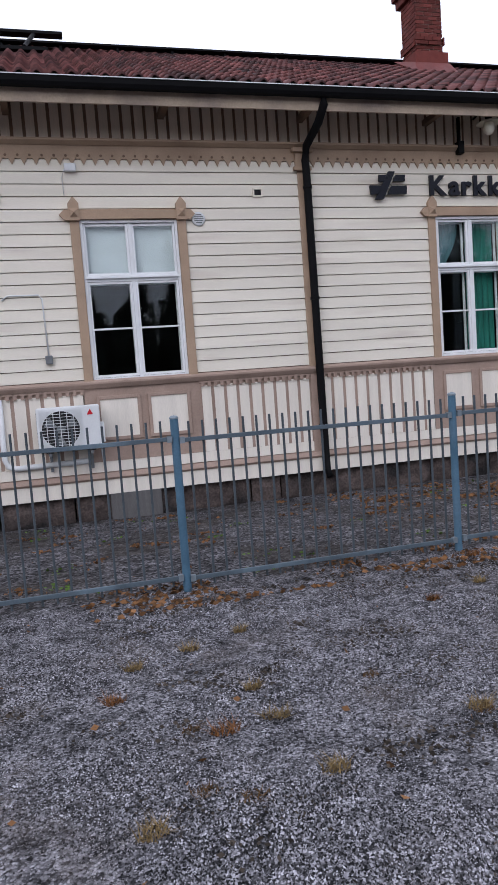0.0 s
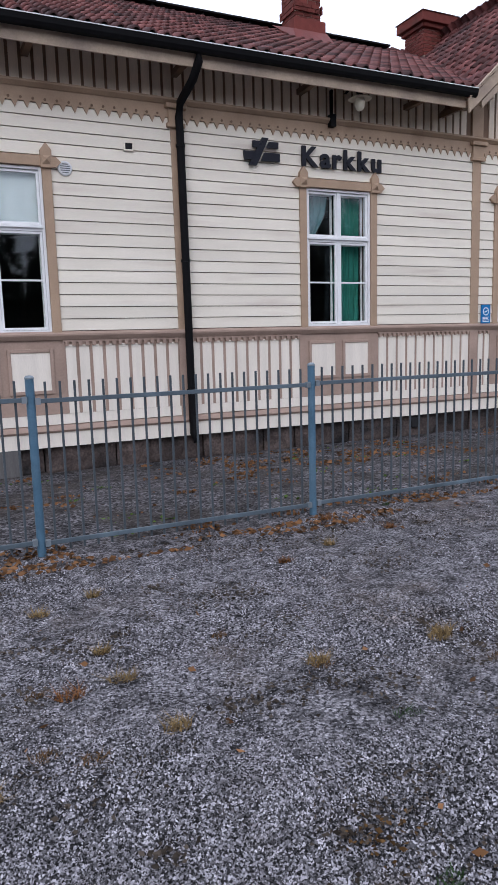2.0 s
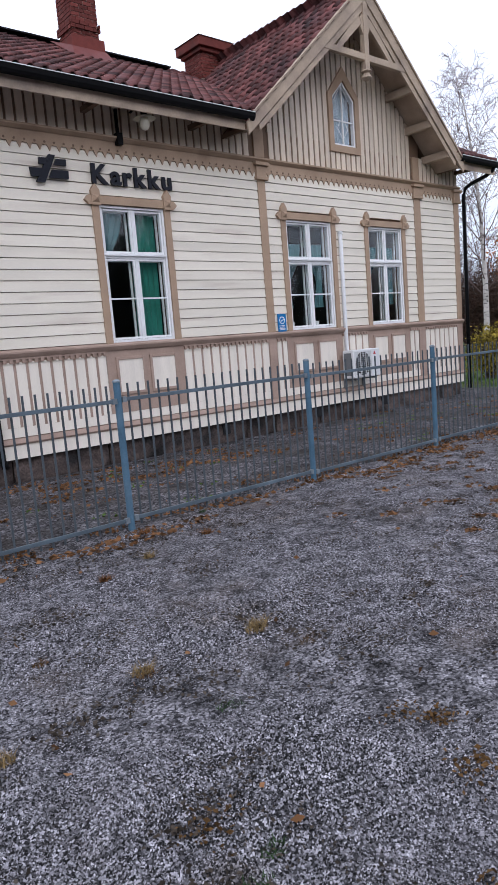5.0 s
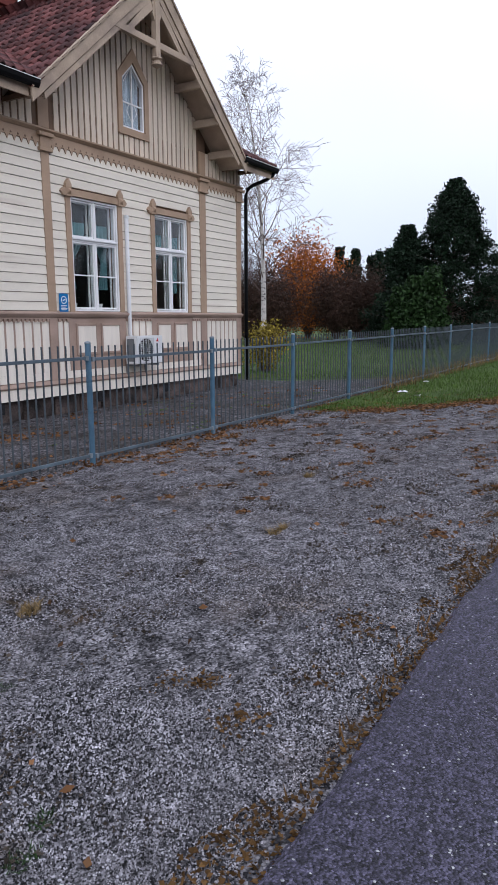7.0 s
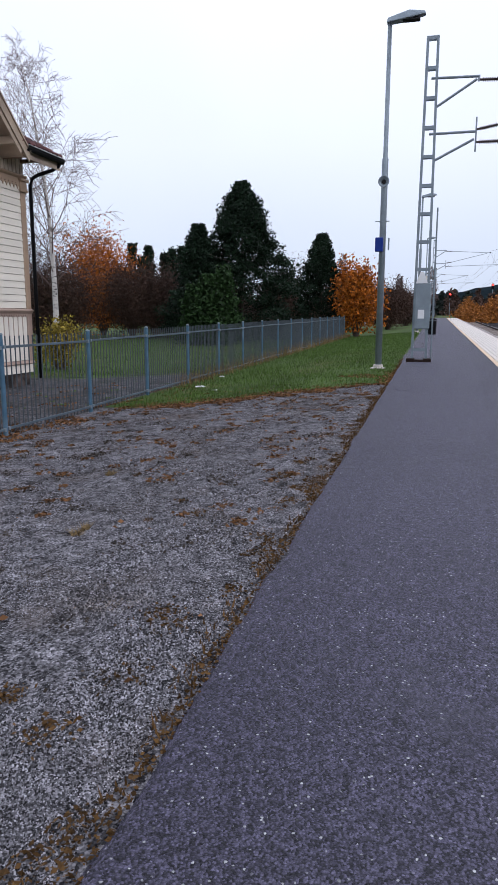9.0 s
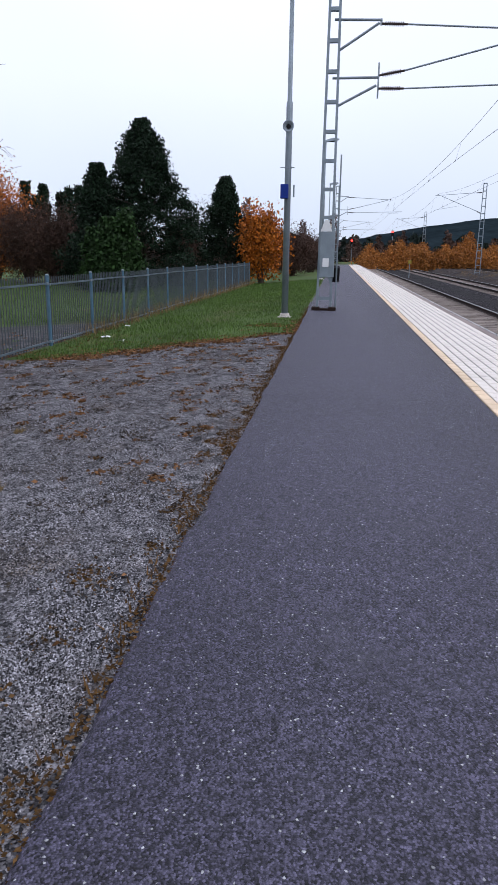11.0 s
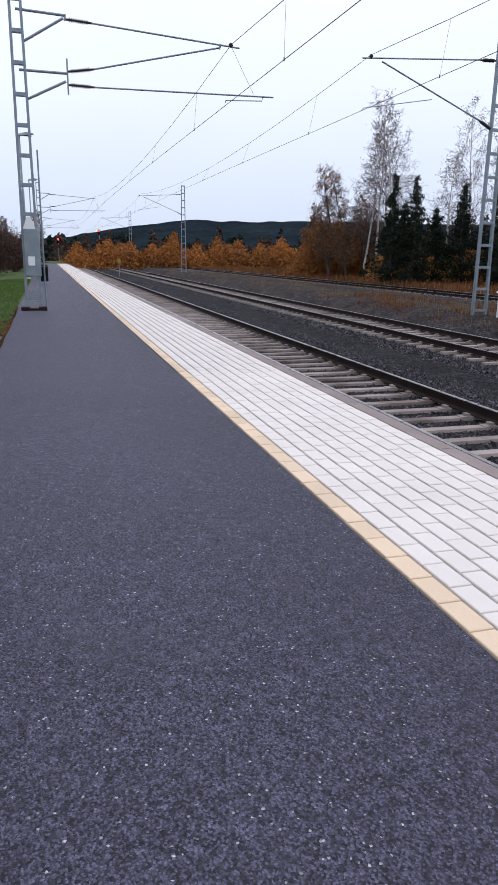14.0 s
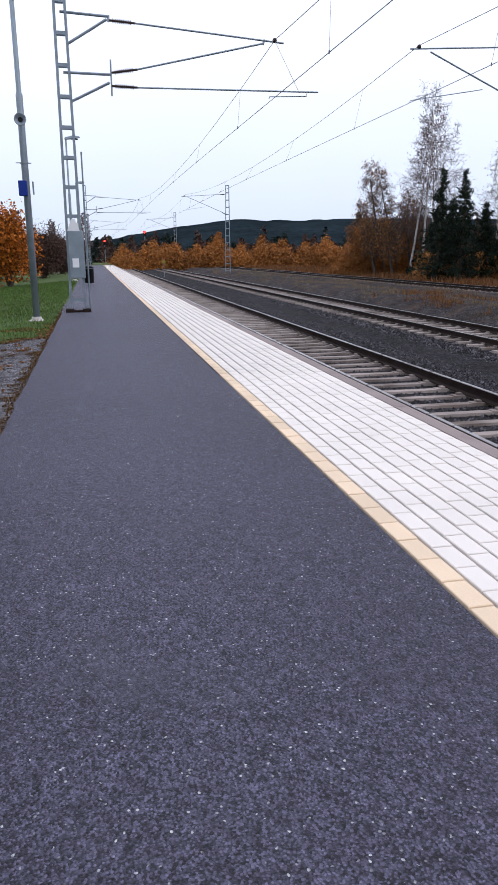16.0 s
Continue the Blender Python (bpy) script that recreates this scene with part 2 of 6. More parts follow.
BALLAST_STONE = mat("ballast_stone", (0.058, 0.053, 0.06), 0.8, var=0.3, scale=6, fine=60, bump=0.3, island=0.93, skew=2.4)
GRAVEL_STONE = mat("pale_gravel_stone", (0.224, 0.218, 0.238), 0.85, var=0.5, scale=11, fine=30, bump=0.2, island=0.97, skew=2.2, col2=(0.15, 0.125, 0.108), mask=(0.58, 0.7), mscale=1.0)
GRASS_SOIL = mat("lawn_ground", (0.05, 0.082, 0.02), 0.95, var=0.35, scale=0.7, fine=30, bump=0.5, col2=(0.085, 0.075, 0.03), mask=(0.55, 0.72), mscale=0.5)
FIELD = mat("far_field", (0.09, 0.06, 0.032), 0.95, var=0.35, scale=0.08, fine=3, bump=0.3)
BLADE = mat("grass_blades", (0.068, 0.118, 0.024), 0.7, var=0.2, scale=0.8, fine=10, bump=0, island=0.45)
STRAW = mat("dry_grass", (0.18, 0.125, 0.058), 0.8, var=0.2, scale=1, fine=10, bump=0, island=0.45)
RUSTLEAF = mat("rust_brown_weed", (0.15, 0.065, 0.024), 0.8, var=0.2, scale=2, fine=10, bump=0, island=0.6)
LITTER = mat("fallen_leaves", (0.15, 0.075, 0.034), 0.85, var=0.3, scale=2, fine=10, bump=0, island=0.65)
DIRT = mat("soil_crumbs", (0.05, 0.04, 0.032), 0.95, var=0.3, scale=3, fine=30, bump=0, island=0.6)
MOSS = mat("mossy_verge", (0.085, 0.046, 0.017), 0.95, var=0.35, scale=3, fine=40, bump=0.5, island=0.5)
PINE = mat("pine_needles", (0.008, 0.019, 0.009), 0.7, var=0.25, scale=0.6, fine=8, bump=0, island=0.6)
SPRUCE = mat("spruce_needles", (0.009, 0.017, 0.009), 0.7, var=0.25, scale=0.6, fine=8, bump=0, island=0.6)
JUNIPER = mat("green_thuja", (0.02, 0.045, 0.013), 0.7, var=0.25, scale=0.8, fine=8, bump=0, island=0.6)
ORANGE = mat("orange_autumn_leaf", (0.38, 0.115, 0.014), 0.7, var=0.25, scale=0.5, fine=6, bump=0, island=0.6)
OCHRE = mat("ochre_autumn_leaf", (0.28, 0.122, 0.034), 0.7, var=0.4, scale=0.12, fine=2, bump=0, island=0.4)
SCRUB = mat("orange_scrub_leaf", (0.26, 0.1, 0.022), 0.7, var=0.45, scale=0.1, fine=2, bump=0, island=0.5)
DULL = mat("brown_autumn_twigs", (0.06, 0.035, 0.026), 0.8, var=0.3, scale=0.3, fine=5, bump=0, island=0.6)
YELLOW = mat("yellow_autumn_leaf", (0.24, 0.185, 0.03), 0.7, var=0.25, scale=1, fine=8, bump=0, island=0.5)
BARK = mat("grey_brown_bark", (0.075, 0.058, 0.05), 0.9, var=0.3, scale=4, fine=40, bump=0.4)
BIRCH = mat("white_birch_bark", (0.5, 0.47, 0.45), 0.75, var=0.2, scale=2, fine=20, bump=0.2, col2=(0.05, 0.045, 0.045), mask=(0.56, 0.64), mscale=5, stretch=(1, 1, 2.5))
TWIG = mat("thin_birch_twigs", (0.115, 0.082, 0.076), 0.85, var=0.2, scale=1, fine=10, bump=0)
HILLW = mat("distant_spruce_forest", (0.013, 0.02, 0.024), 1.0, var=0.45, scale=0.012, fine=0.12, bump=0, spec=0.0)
FARW = mat("far_dark_woods", (0.014, 0.022, 0.018), 0.9, var=0.3, scale=0.1, fine=2, bump=0, island=0.5)
SIGNBLACK = mat("black_sign_letters", (0.012, 0.013, 0.02), 0.35, var=0.1, scale=5, fine=40, bump=0)
BLUE = mat("blue_enamel", (0.01, 0.16, 0.42), 0.4, var=0.05, scale=5, fine=50, bump=0)
DARKBLUE = mat("dark_blue_cover", (0.01, 0.03, 0.2), 0.5, var=0.1, scale=5, fine=50, bump=0)
PLASTIC = mat("off_white_plastic", (0.68, 0.69, 0.7), 0.45, var=0.05, scale=3, fine=40, bump=0)
GREYP = mat("grey_grille", (0.16, 0.17, 0.18), 0.5, var=0.1, scale=5, fine=40, bump=0)
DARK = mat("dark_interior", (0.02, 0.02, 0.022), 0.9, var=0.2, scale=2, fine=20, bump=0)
# Near-black: the shade of unlit rooms is put into the wall colour.
ROOMW = mat("shaded_room_wall", (0.03, 0.03, 0.03), 0.9, var=0.1, scale=2, fine=20, bump=0)
CURTAIN = mat("green_curtain", (0.03, 0.19, 0.15), 0.8, var=0.2, scale=3, fine=30, bump=0.1, stretch=(6, 6, 0.6))
TEAL = mat("pale_teal_curtain", (0.10, 0.215, 0.24), 0.8, var=0.2, scale=3, fine=30, bump=0.1, stretch=(6, 6, 0.6))
# Bluish grey puts the gable pane's reflection into the lace colour.
LACE = mat("lace_reflection_tint", (0.34, 0.41, 0.5), 0.8, var=0.3, scale=6, fine=60, bump=0)
BLIND = mat("white_blind", (0.82, 0.88, 0.9), 0.6, var=0.06, scale=3, fine=30, bump=0)
REDM = mat("red_mark", (0.5, 0.02, 0.03), 0.5, var=0.05, bump=0)
INSUL = mat("dark_insulator", (0.045, 0.03, 0.028), 0.35, var=0.15, bump=0)
WIRE = mat("overhead_wire", (0.07, 0.075, 0.08), 0.5, 0.4, var=0.1, bump=0)
CREAMLAMP = mat("enamel_lamp_shade", (0.62, 0.58, 0.48), 0.35, var=0.1, bump=0)
WOOD = mat("grey_plank", (0.12, 0.115, 0.115), 0.8, var=0.25, scale=3, fine=40, bump=0.3, stretch=(5, 5, 0.5))


def glass(name):
    m = bpy.data.materials.new(name)
    m.use_nodes = True
    b = m.node_tree.nodes["Principled BSDF"]
    b.inputs["Base Color"].default_value = (0.9, 0.95, 0.95, 1)
    b.inputs["Roughness"].default_value = 0.02
    b.inputs["Transmission Weight"].default_value = 1.0
    b.inputs["IOR"].default_value = 1.45
    return m


GLASS = glass("window_glass")


def glowing(name, col, power):
    m = bpy.data.materials.new(name)
    m.use_nodes = True
    b = m.node_tree.nodes["Principled BSDF"]
    b.inputs["Base Color"].default_value = (*col, 1)
    b.inputs["Emission Color"].default_value = (*col, 1)
    b.inputs["Emission Strength"].default_value = power
    return m


SIGNAL = glowing("red_signal_lens", (1.0, 0.03, 0.02), 6.0)


# ---- mesh tools ----
class Mesh:
    """Vertices and faces gathered shape by shape."""

    def __init__(self):
        self.v, self.f = [], []

    def add(self, verts, faces):
        o = len(self.v)
        self.v += [tuple(p) for p in verts]
        self.f += [tuple(o + i for i in q) for q in faces]
        return self

    def box(self, x0, y0, z0, x1, y1, z1):
        return self.add([(x0, y0, z0), (x1, y0, z0), (x1, y1, z0), (x0, y1, z0), (x0, y0, z1), (x1, y0, z1), (x1, y1, z1), (x0, y1, z1)],
                        [(0, 3, 2, 1), (4, 5, 6, 7), (0, 1, 5, 4), (1, 2, 6, 5), (2, 3, 7, 6), (3, 0, 4, 7)])

    def prism(self, poly, way):
        """A flat outline pushed along a vector."""
        n, d = len(poly), Vector(way)
        a = [Vector(p) for p in poly]
        return self.add(a + [p + d for p in a], [tuple(range(n))[::-1], tuple(range(n, 2 * n))] + [(i, (i + 1) % n, n + (i + 1) % n, n + i) for i in range(n)])

    def slab(self, poly, y0, y1):
        """An outline in x and z, between two depths."""
        return self.prism([(x, y0, z) for x, z in poly], (0, y1 - y0, 0))

    def tube(self, points, radii, sides=8, cap=True):
        pts = [Vector(p) for p in points]
        if not isinstance(radii, (list, tuple)):
            radii = [radii] * len(pts)
        rings = []
        for i, p in enumerate(pts):
            d = (pts[min(i + 1, len(pts) - 1)] - pts[max(i - 1, 0)]).normalized()
            u = d.cross(Vector((0, 0, 1)) if abs(d.z) < 0.95 else Vector((1, 0, 0))).normalized()
            w = d.cross(u)
            rings += [p + radii[i] * (math.cos(2 * math.pi * j / sides) * u + math.sin(2 * math.pi * j / sides) * w) for j in range(sides)]
        f = []
        for i in range(len(pts) - 1):
            for j in range(sides):
                a, b = i * sides + j, i * sides + (j + 1) % sides
                f.append((a, a + sides, b + sides, b))
        if cap:
            f += [tuple(range(sides)), tuple(range((len(pts) - 1) * sides, len(pts) * sides))[::-1]]
        return self.add(rings, f)

    def lathe(self, centre, profile, axis=(0, 0, 1), sides=16):
        """A turned shape: (distance along the axis, radius)."""
        c, d = Vector(centre), Vector(axis).normalized()
        return self.tube2([(c + d * h, r) for h, r in profile], d, sides)

    def tube2(self, rows, d, sides):
        u = d.cross(Vector((0, 0, 1)) if abs(d.z) < 0.95 else Vector((1, 0, 0))).normalized()
        w = d.cross(u)
        v = [p + max(r, 1e-4) * (math.cos(2 * math.pi * j / sides) * u + math.sin(2 * math.pi * j / sides) * w) for p, r in rows for j in range(sides)]
        f = [(i * sides + j, i * sides + (j + 1) % sides, (i + 1) * sides + (j + 1) % sides, (i + 1) * sides + j) for i in range(len(rows) - 1) for j in range(sides)]
        n = len(rows)
        return self.add(v, f + [tuple(range(sides))[::-1], tuple(range((n - 1) * sides, n * sides))])

    def data(self, name):
        me = bpy.data.meshes.new(name)
        me.from_pydata(self.v, [], self.f)
        bm = bmesh.new()
        bm.from_mesh(me)
        bmesh.ops.recalc_face_normals(bm, faces=bm.faces)
        bm.to_mesh(me)
        bm.free()
        return me


def part(name, shape, material, parent=None, label="", bevel=0.0, smooth=False, kind=""):
    """One mesh object, as a part of a thing or a thing of its own."""
    me = shape.data(name) if isinstance(shape, Mesh) else shape
    if material and not me.materials:
        me.materials.append(material)
    if smooth:
        me.polygons.foreach_set("use_smooth", [True] * len(me.polygons))
    ob = new(name, me)
    if parent:
        ob.parent = parent
    if bevel:
        md = ob.modifiers.new("edges", "BEVEL")
        md.width, md.segments, md.limit_method = bevel, 2, "ANGLE"
    return tagged(ob, label, kind=kind)


def thing(name, label, category, group="", at=None, kind=""):
    ob = new(name)
    ob.empty_display_size = 0.1
    if at is not None:
        ob.matrix_world = at
    return tagged(ob, label, category, group, kind)


def raw(name, v, f, material):
    me = bpy.data.meshes.new(name)
    v, f = np.asarray(v, np.float32), np.asarray(f, np.int32)
    me.vertices.add(len(v))
    me.vertices.foreach_set("co", v.ravel())
    me.loops.add(f.size)
    me.loops.foreach_set("vertex_index", f.ravel())
    me.polygons.add(len(f))
    me.polygons.foreach_set("loop_start", np.arange(0, f.size, f.shape[1], dtype=np.int32))
    me.update(calc_edges=True)
    me.validate()
    me.materials.append(material)
    return me


# ---- the lie of the land ----
G = 0.012          # the line climbs gently
W = 10.18          # front of the station house
FY = 5.53          # fence line
RAILZ = -0.40      # rail head below the platform


def smooth01(a, b, v):
    t = min(1, max(0, (v - a) / (b - a)))
    return t * t * (3 - 2 * t)


def gr(x):
    return G * min(150, max(-60, x))


def fence_z(x):
    return -0.1 + 0.008 * min(60, max(0, x - 10))


def gz(x, y):
    """Height of the ground sheet."""
    g = gr(x)
    if y < -3.45:
        z = g - 0.625
        z -= 0.12 * smooth01(-7.0, -8.0, y) * (1 - smooth01(-8.2, -9.0, y))
        z -= 0.2 * smooth01(-12.6, -13.4, y) if y < -12.6 else 0
        z += 0.45 * smooth01(-13.6, -15.2, y) if y < -13.6 else 0
        return z
    if y < 0.72:
        return g - 0.03
    f = fence_z(x)
    if y < FY:
        return g - 0.03 + (f - g + 0.03) * smooth01(0.72, FY, y)
    return f + (-0.2 * smooth01(FY + 0.6, W, y) if x < 20 else -0.2 * (1 - smooth01(20, 34, x)) * smooth01(FY + 0.6, W, y))


# ---- ground, platform, tracks ----
def sheet(name, xs, ys, lift, material, label, category, cut=None):
    v = [(x, y, gz(x, y) + (lift(x, y) if callable(lift) else lift)) for y in ys for x in xs]
    nx = len(xs)
    f = [(j * nx + i, j * nx + i + 1, (j + 1) * nx + i + 1, (j + 1) * nx + i) for j in range(len(ys) - 1) for i in range(nx - 1)
         if cut is None or cut((xs[i] + xs[i + 1]) / 2, (ys[j] + ys[j + 1]) / 2)]
    me = raw(name, v, f, material)
    return tagged(new(name, me), label, category, kind="structure")


def steps(a, b, d):
    n = max(1, round((b - a) / d))
    return [a + (b - a) * i / n for i in range(n + 1)]


XS = [-900, -400, -150, -60] + steps(-30, 60, 1.0) + [70, 85, 100, 125, 150, 250, 400, 900]
YS = [-900, -400, -150, -70, -45, -32] + steps(-28, -3.45, 0.75) + [-3.4499] + steps(-3.4, 20, 0.6) + [24, 30, 40, 60, 120, 300, 900]


def relief(x, y):
    if -20 < x < 45 and 0.9 < y < W:
        return 0.02 * noise.noise(Vector((x * 0.8, y * 0.8, 0))) * smooth01(0.9, 1.6, y)
    return 0.0


ground = sheet("ground", XS, YS, relief, GRAVEL, "grey crushed gravel yard with patches of soil", "gravel ground")
for m_ in (BALLAST, FIELD, GRASS_SOIL, YARD, BANK):
    ground.data.materials.append(m_)
for p_ in ground.data.polygons:
    c_ = p_.center
    if c_.y < -28 or c_.y > 60 or abs(c_.x) > 200:
        p_.material_index = 2
    elif c_.y < -3.4:
        p_.material_index = 1 if c_.y > -13.6 else 5
    elif c_.x > 24 or (c_.y > 13 and c_.x > 16) or (c_.x > 17 and c_.y > FY):
        p_.material_index = 3
    elif c_.y > FY:
        p_.material_index = 4


def lawn_edge(x):
    """Where the gravel gives way to grass, for each x the y above which it is lawn."""
    return 99 if x < 10.4 else (0.7 if x > 14.0 else 4.9 - (x - 10.4) * 1.17)


# asphalt strip of the platform
XA = [-60, -30] + steps(-12, 30, 0.25) + steps(31, 112, 3.0)
va, fa = [], []
for i, x in enumerate(XA):
    wob = 0.05 * noise.noise(Vector((x * 1.7, 3.1, 0))) + 0.03 * noise.noise(Vector((x * 6, 1.1, 0)))
    g = gr(x)
    va += [(x, -1.885, g - 0.25), (x, -1.885, g), (x, 0.66 + wob, g), (x, 0.74 + wob * 1.3, g - 0.06)]
    if i:
        o = 4 * i
        fa += [(o - 4 + k, o + k, o + k + 1, o - 3 + k) for k in range(3)]
asphalt = tagged(new("platform_asphalt", raw("platform_asphalt", va, fa, ASPHALT)), "dark grey asphalt strip along the platform", "asphalt", kind="structure")
# slab bed, kerb and the retaining face
bed = Mesh()
bed.prism([(-60, -3.4, gr(-60) - 0.03), (-60, -1.887, gr(-60) - 0.03), (112, -1.887, gr(112) - 0.03), (112, -3.4, gr(112) - 0.03)], (0, 0, -0.2))
part("platform_bed", bed, JOINT, None, "sandy bed under the platform slabs", kind="structure")["category"] = "platform bed"
kerb = thing("platform_kerb", "grey concrete edge of the railway platform", "platform edge", kind="structure")
k_ = Mesh().box(0, -3.56, -0.10, 1.99, -3.402, 0.004).box(0, -3.47, -0.75, 1.99, -3.402, -0.10)
kd = k_.data("kerb_block")
kd.materials.append(KERB)
for i in range(-8, 56):
    x = i * 2.0
    ob = part("kerb_block", kd, None, kerb)
    ob.matrix_basis = pose(x, 0, gr(x), 0, -math.degrees(math.atan(G)), 0)

# platform slabs: one yellow row, nine white rows
TW, TL_ = 0.1508, 0.272
paving = thing("platform_paving", "white concrete slabs with one yellow row along the platform", "paving", kind="structure")
pd = Mesh()
pd.add([(0, 0, -0.05), (TL_ - 0.009, 0, -0.05), (TL_ - 0.009, TW - 0.018, -0.05), (0, TW - 0.018, -0.05), (0, 0, -0.004), (TL_ - 0.009, 0, -0.004), (TL_ - 0.009, TW - 0.018, -0.004), (0, TW - 0.018, -0.004),
        (0.004, 0.004, 0.001), (TL_ - 0.013, 0.004, 0.001), (TL_ - 0.013, TW - 0.022, 0.001), (0.004, TW - 0.022, 0.001)],
       [(8, 9, 10, 11), (4, 5, 9, 8), (5, 6, 10, 9), (6, 7, 11, 10), (7, 4, 8, 11), (0, 1, 5, 4), (1, 2, 6, 5), (2, 3, 7, 6), (3, 0, 4, 7)])
slab_w, slab_y = pd.data("slab"), pd.data("slab")
slab_w.materials.append(SLAB)
slab_y.materials.append(SLAB_Y)
far_w, far_y = Mesh(), Mesh()
rs = random.Random(5)
for r in range(10):
    y = -1.889 - (r + 1) * TW
    for c in range(-40, 412):
        x = c * TL_ + (TL_ / 2 if r % 2 else 0) + 0.158
        z = gr(x) + rs.uniform(-0.0015, 0.0015)
        if 0.2 < x < 8.36:
            part("slab", slab_y if r == 0 else slab_w, None, paving).location = (x, y, z)
        else:
            (far_y if r == 0 else far_w).add([(px + x, py + y, pz + z) for px, py, pz in pd.v], pd.f[:5])
part("white_slabs", raw("white_slabs", far_w.v, far_w.f, SLAB_FAR), None, paving, kind="stuff")
part("yellow_slabs", raw("yellow_slabs", far_y.v, far_y.f, SLAB_YF), None, paving, "yellow concrete warning slabs", kind="stuff")


# ---- tracks ----
def rail_profile(head, y, z):
    if head:
        return [(y - 0.033, z - 0.012), (y + 0.033, z - 0.012), (y + 0.033, z - 0.003), (y + 0.024, z), (y - 0.024, z), (y - 0.033, z - 0.003)]
    return [(y - 0.07, z - 0.17), (y + 0.07, z - 0.17), (y + 0.07, z - 0.155), (y + 0.012, z - 0.13), (y + 0.012, z - 0.05), (y + 0.034, z - 0.04), (y + 0.034, z - 0.0121), (y - 0.034, z - 0.0121),
            (y - 0.034, z - 0.04), (y - 0.012, z - 0.05), (y - 0.012, z - 0.13), (y - 0.07, z - 0.155)]


sl = Mesh()
sl.prism([(-0.1, -1.28, -0.2), (0.1, -1.28, -0.2), (0.08, -1.28, 0.0), (-0.08, -1.28, 0.0)], (0, 0.75, 0.0))
sl.prism([(-0.1, -0.53, -0.2), (0.1, -0.53, -0.2), (0.08, -0.53, -0.012), (-0.08, -0.53, -0.012)], (0, 1.06, 0.0))
sl.prism([(-0.1, 0.53, -0.2), (0.1, 0.53, -0.2), (0.08, 0.53, 0.0), (-0.08, 0.53, 0.0)], (0, 0.75, 0.0))
for yy in (-0.87, -0.655, 0.655, 0.87):
    sl.box(-0.05, yy - 0.035, 0.0, 0.05, yy + 0.035, 0.035)
sleeper_me = sl.data("sleeper")
sleeper_me.materials.append(SLEEPER)


def track(centre, gauge, x0, x1, label, drop=0.0, turn=0.0, sleep_to=60):
    tr = thing("railway_track", label, "railway track", "railway tracks", kind="structure")
    for sgn in (-1, 1):
        y = sgn * gauge / 2
        foot, head = Mesh(), Mesh()
        for shape, is_head in ((foot, False), (head, True)):
            pr = rail_profile(is_head, y, 0)
            shape.prism([(x0, a, b) for a, b in pr], (x1 - x0, 0, 0))
        rail = part("rail", foot, RUST, tr)
        part("rail_head", head, RAILTOP, rail, "worn shiny rail head")
    n = 0
    x = x0 + 0.2
    rest = Mesh()
    while x < x1:
        if 3 < x < sleep_to and n < 260:
            ob = part("sleeper", sleeper_me, None, tr)
            ob.location = (x, 0, -0.17)
            n += 1
        elif x > -6:
            rest.add([(a + x, b, c - 0.17) for a, b, c in sl.v], sl.f)
        x += 0.575
    if rest.f:
        part("far_sleepers", rest, SLEEPER, tr, kind="stuff")
    tr.matrix_world = pose(0, centre, RAILZ + drop, 0, -math.degrees(math.atan(G)), turn)
    return tr


track(-5.26, 1.524 + 0.07, -40, 330, "main railway track with pale concrete sleepers beside the platform")
track(-10.61, 1.6, -40, 330, "second railway track with concrete sleepers in dark ballast")
track(-23.2, 1.6, -20, 200, "overgrown siding track with rusty rails", drop=0.2, turn=1.6, sleep_to=0)


def rocks(name, spots, size, material, label, category, seed, lift=0.0):
    """Loose angular stones strewn over the ground, each a ragged four-sided chip."""
    rg = np.random.default_rng(seed)
    n = len(spots)
    a = rg.uniform(0, 6.283, (n, 1)) + np.array([0, 1.57, 3.14, 4.71]) + rg.uniform(-0.35, 0.35, (n, 4))
    s = rg.uniform(*size, (n, 1))
    q = s * rg.uniform(0.65, 1.3, (n, 4))
    low = np.stack([np.cos(a) * q, np.sin(a) * q, -0.3 * s * np.ones((1, 4))], -1)
    top = np.stack([rg.normal(size=n) * s[:, 0] * 0.4, rg.normal(size=n) * s[:, 0] * 0.4, s[:, 0] * rg.uniform(0.5, 1.0, n)], -1)
    v = np.concatenate([low, top[:, None]], 1)
    v += np.array([(x, y, gz(x, y) + relief(x, y) + lift) for x, y in spots])[:, None]
    tri = np.array([(0, 1, 4), (1, 2, 4), (2, 3, 4), (3, 0, 4)])
    f = (tri[None] + 5 * np.arange(n)[:, None, None]).reshape(-1, 3)
    return tagged(new(name, raw(name, v.reshape(-1, 3), f, material)), label, category, kind="stuff")


def strewn(seed, n, x0, x1, y0, y1, power):
    rg = np.random.default_rng(seed)
    return np.stack([x0 + (x1 - x0) * rg.random(n) ** power, rg.uniform(y0, y1, n)], -1)


rocks("ballast_stones", strewn(3, 120000, 4, 60, -13.6, -3.9, 1.7), (0.022, 0.055), BALLAST_STONE, "loose dark ballast stones between the sleepers", "ballast", 3, -0.012)


# ---- station house ----
X0, X1, YB = -6.0, 15.4, 19.2        # ends and back of the house
ZG, ZS, ZBELT, ZFR = -0.32, 0.10, 1.69, 4.98
house = thing("station_house", "cream wooden railway station house with tan trim and red tiled roof", "station building")
WIN = [(-0.62, 0.76, 1.72, 3.97), (4.94, 6.2, 1.74, 3.97), (9.14, 10.49, 1.745, 3.95), (11.72, 12.96, 1.74, 3.93)]
GX, GHW, GAP = 11.12, 3.32, 8.56      # cross gable: axis, half width at the eave, ridge height
EAVEY, EAVEZ, RIDGEY, RIDGEZ = 9.47, 5.62, 14.7, 8.36
SL = (RIDGEZ - EAVEZ) / (RIDGEY - EAVEY)
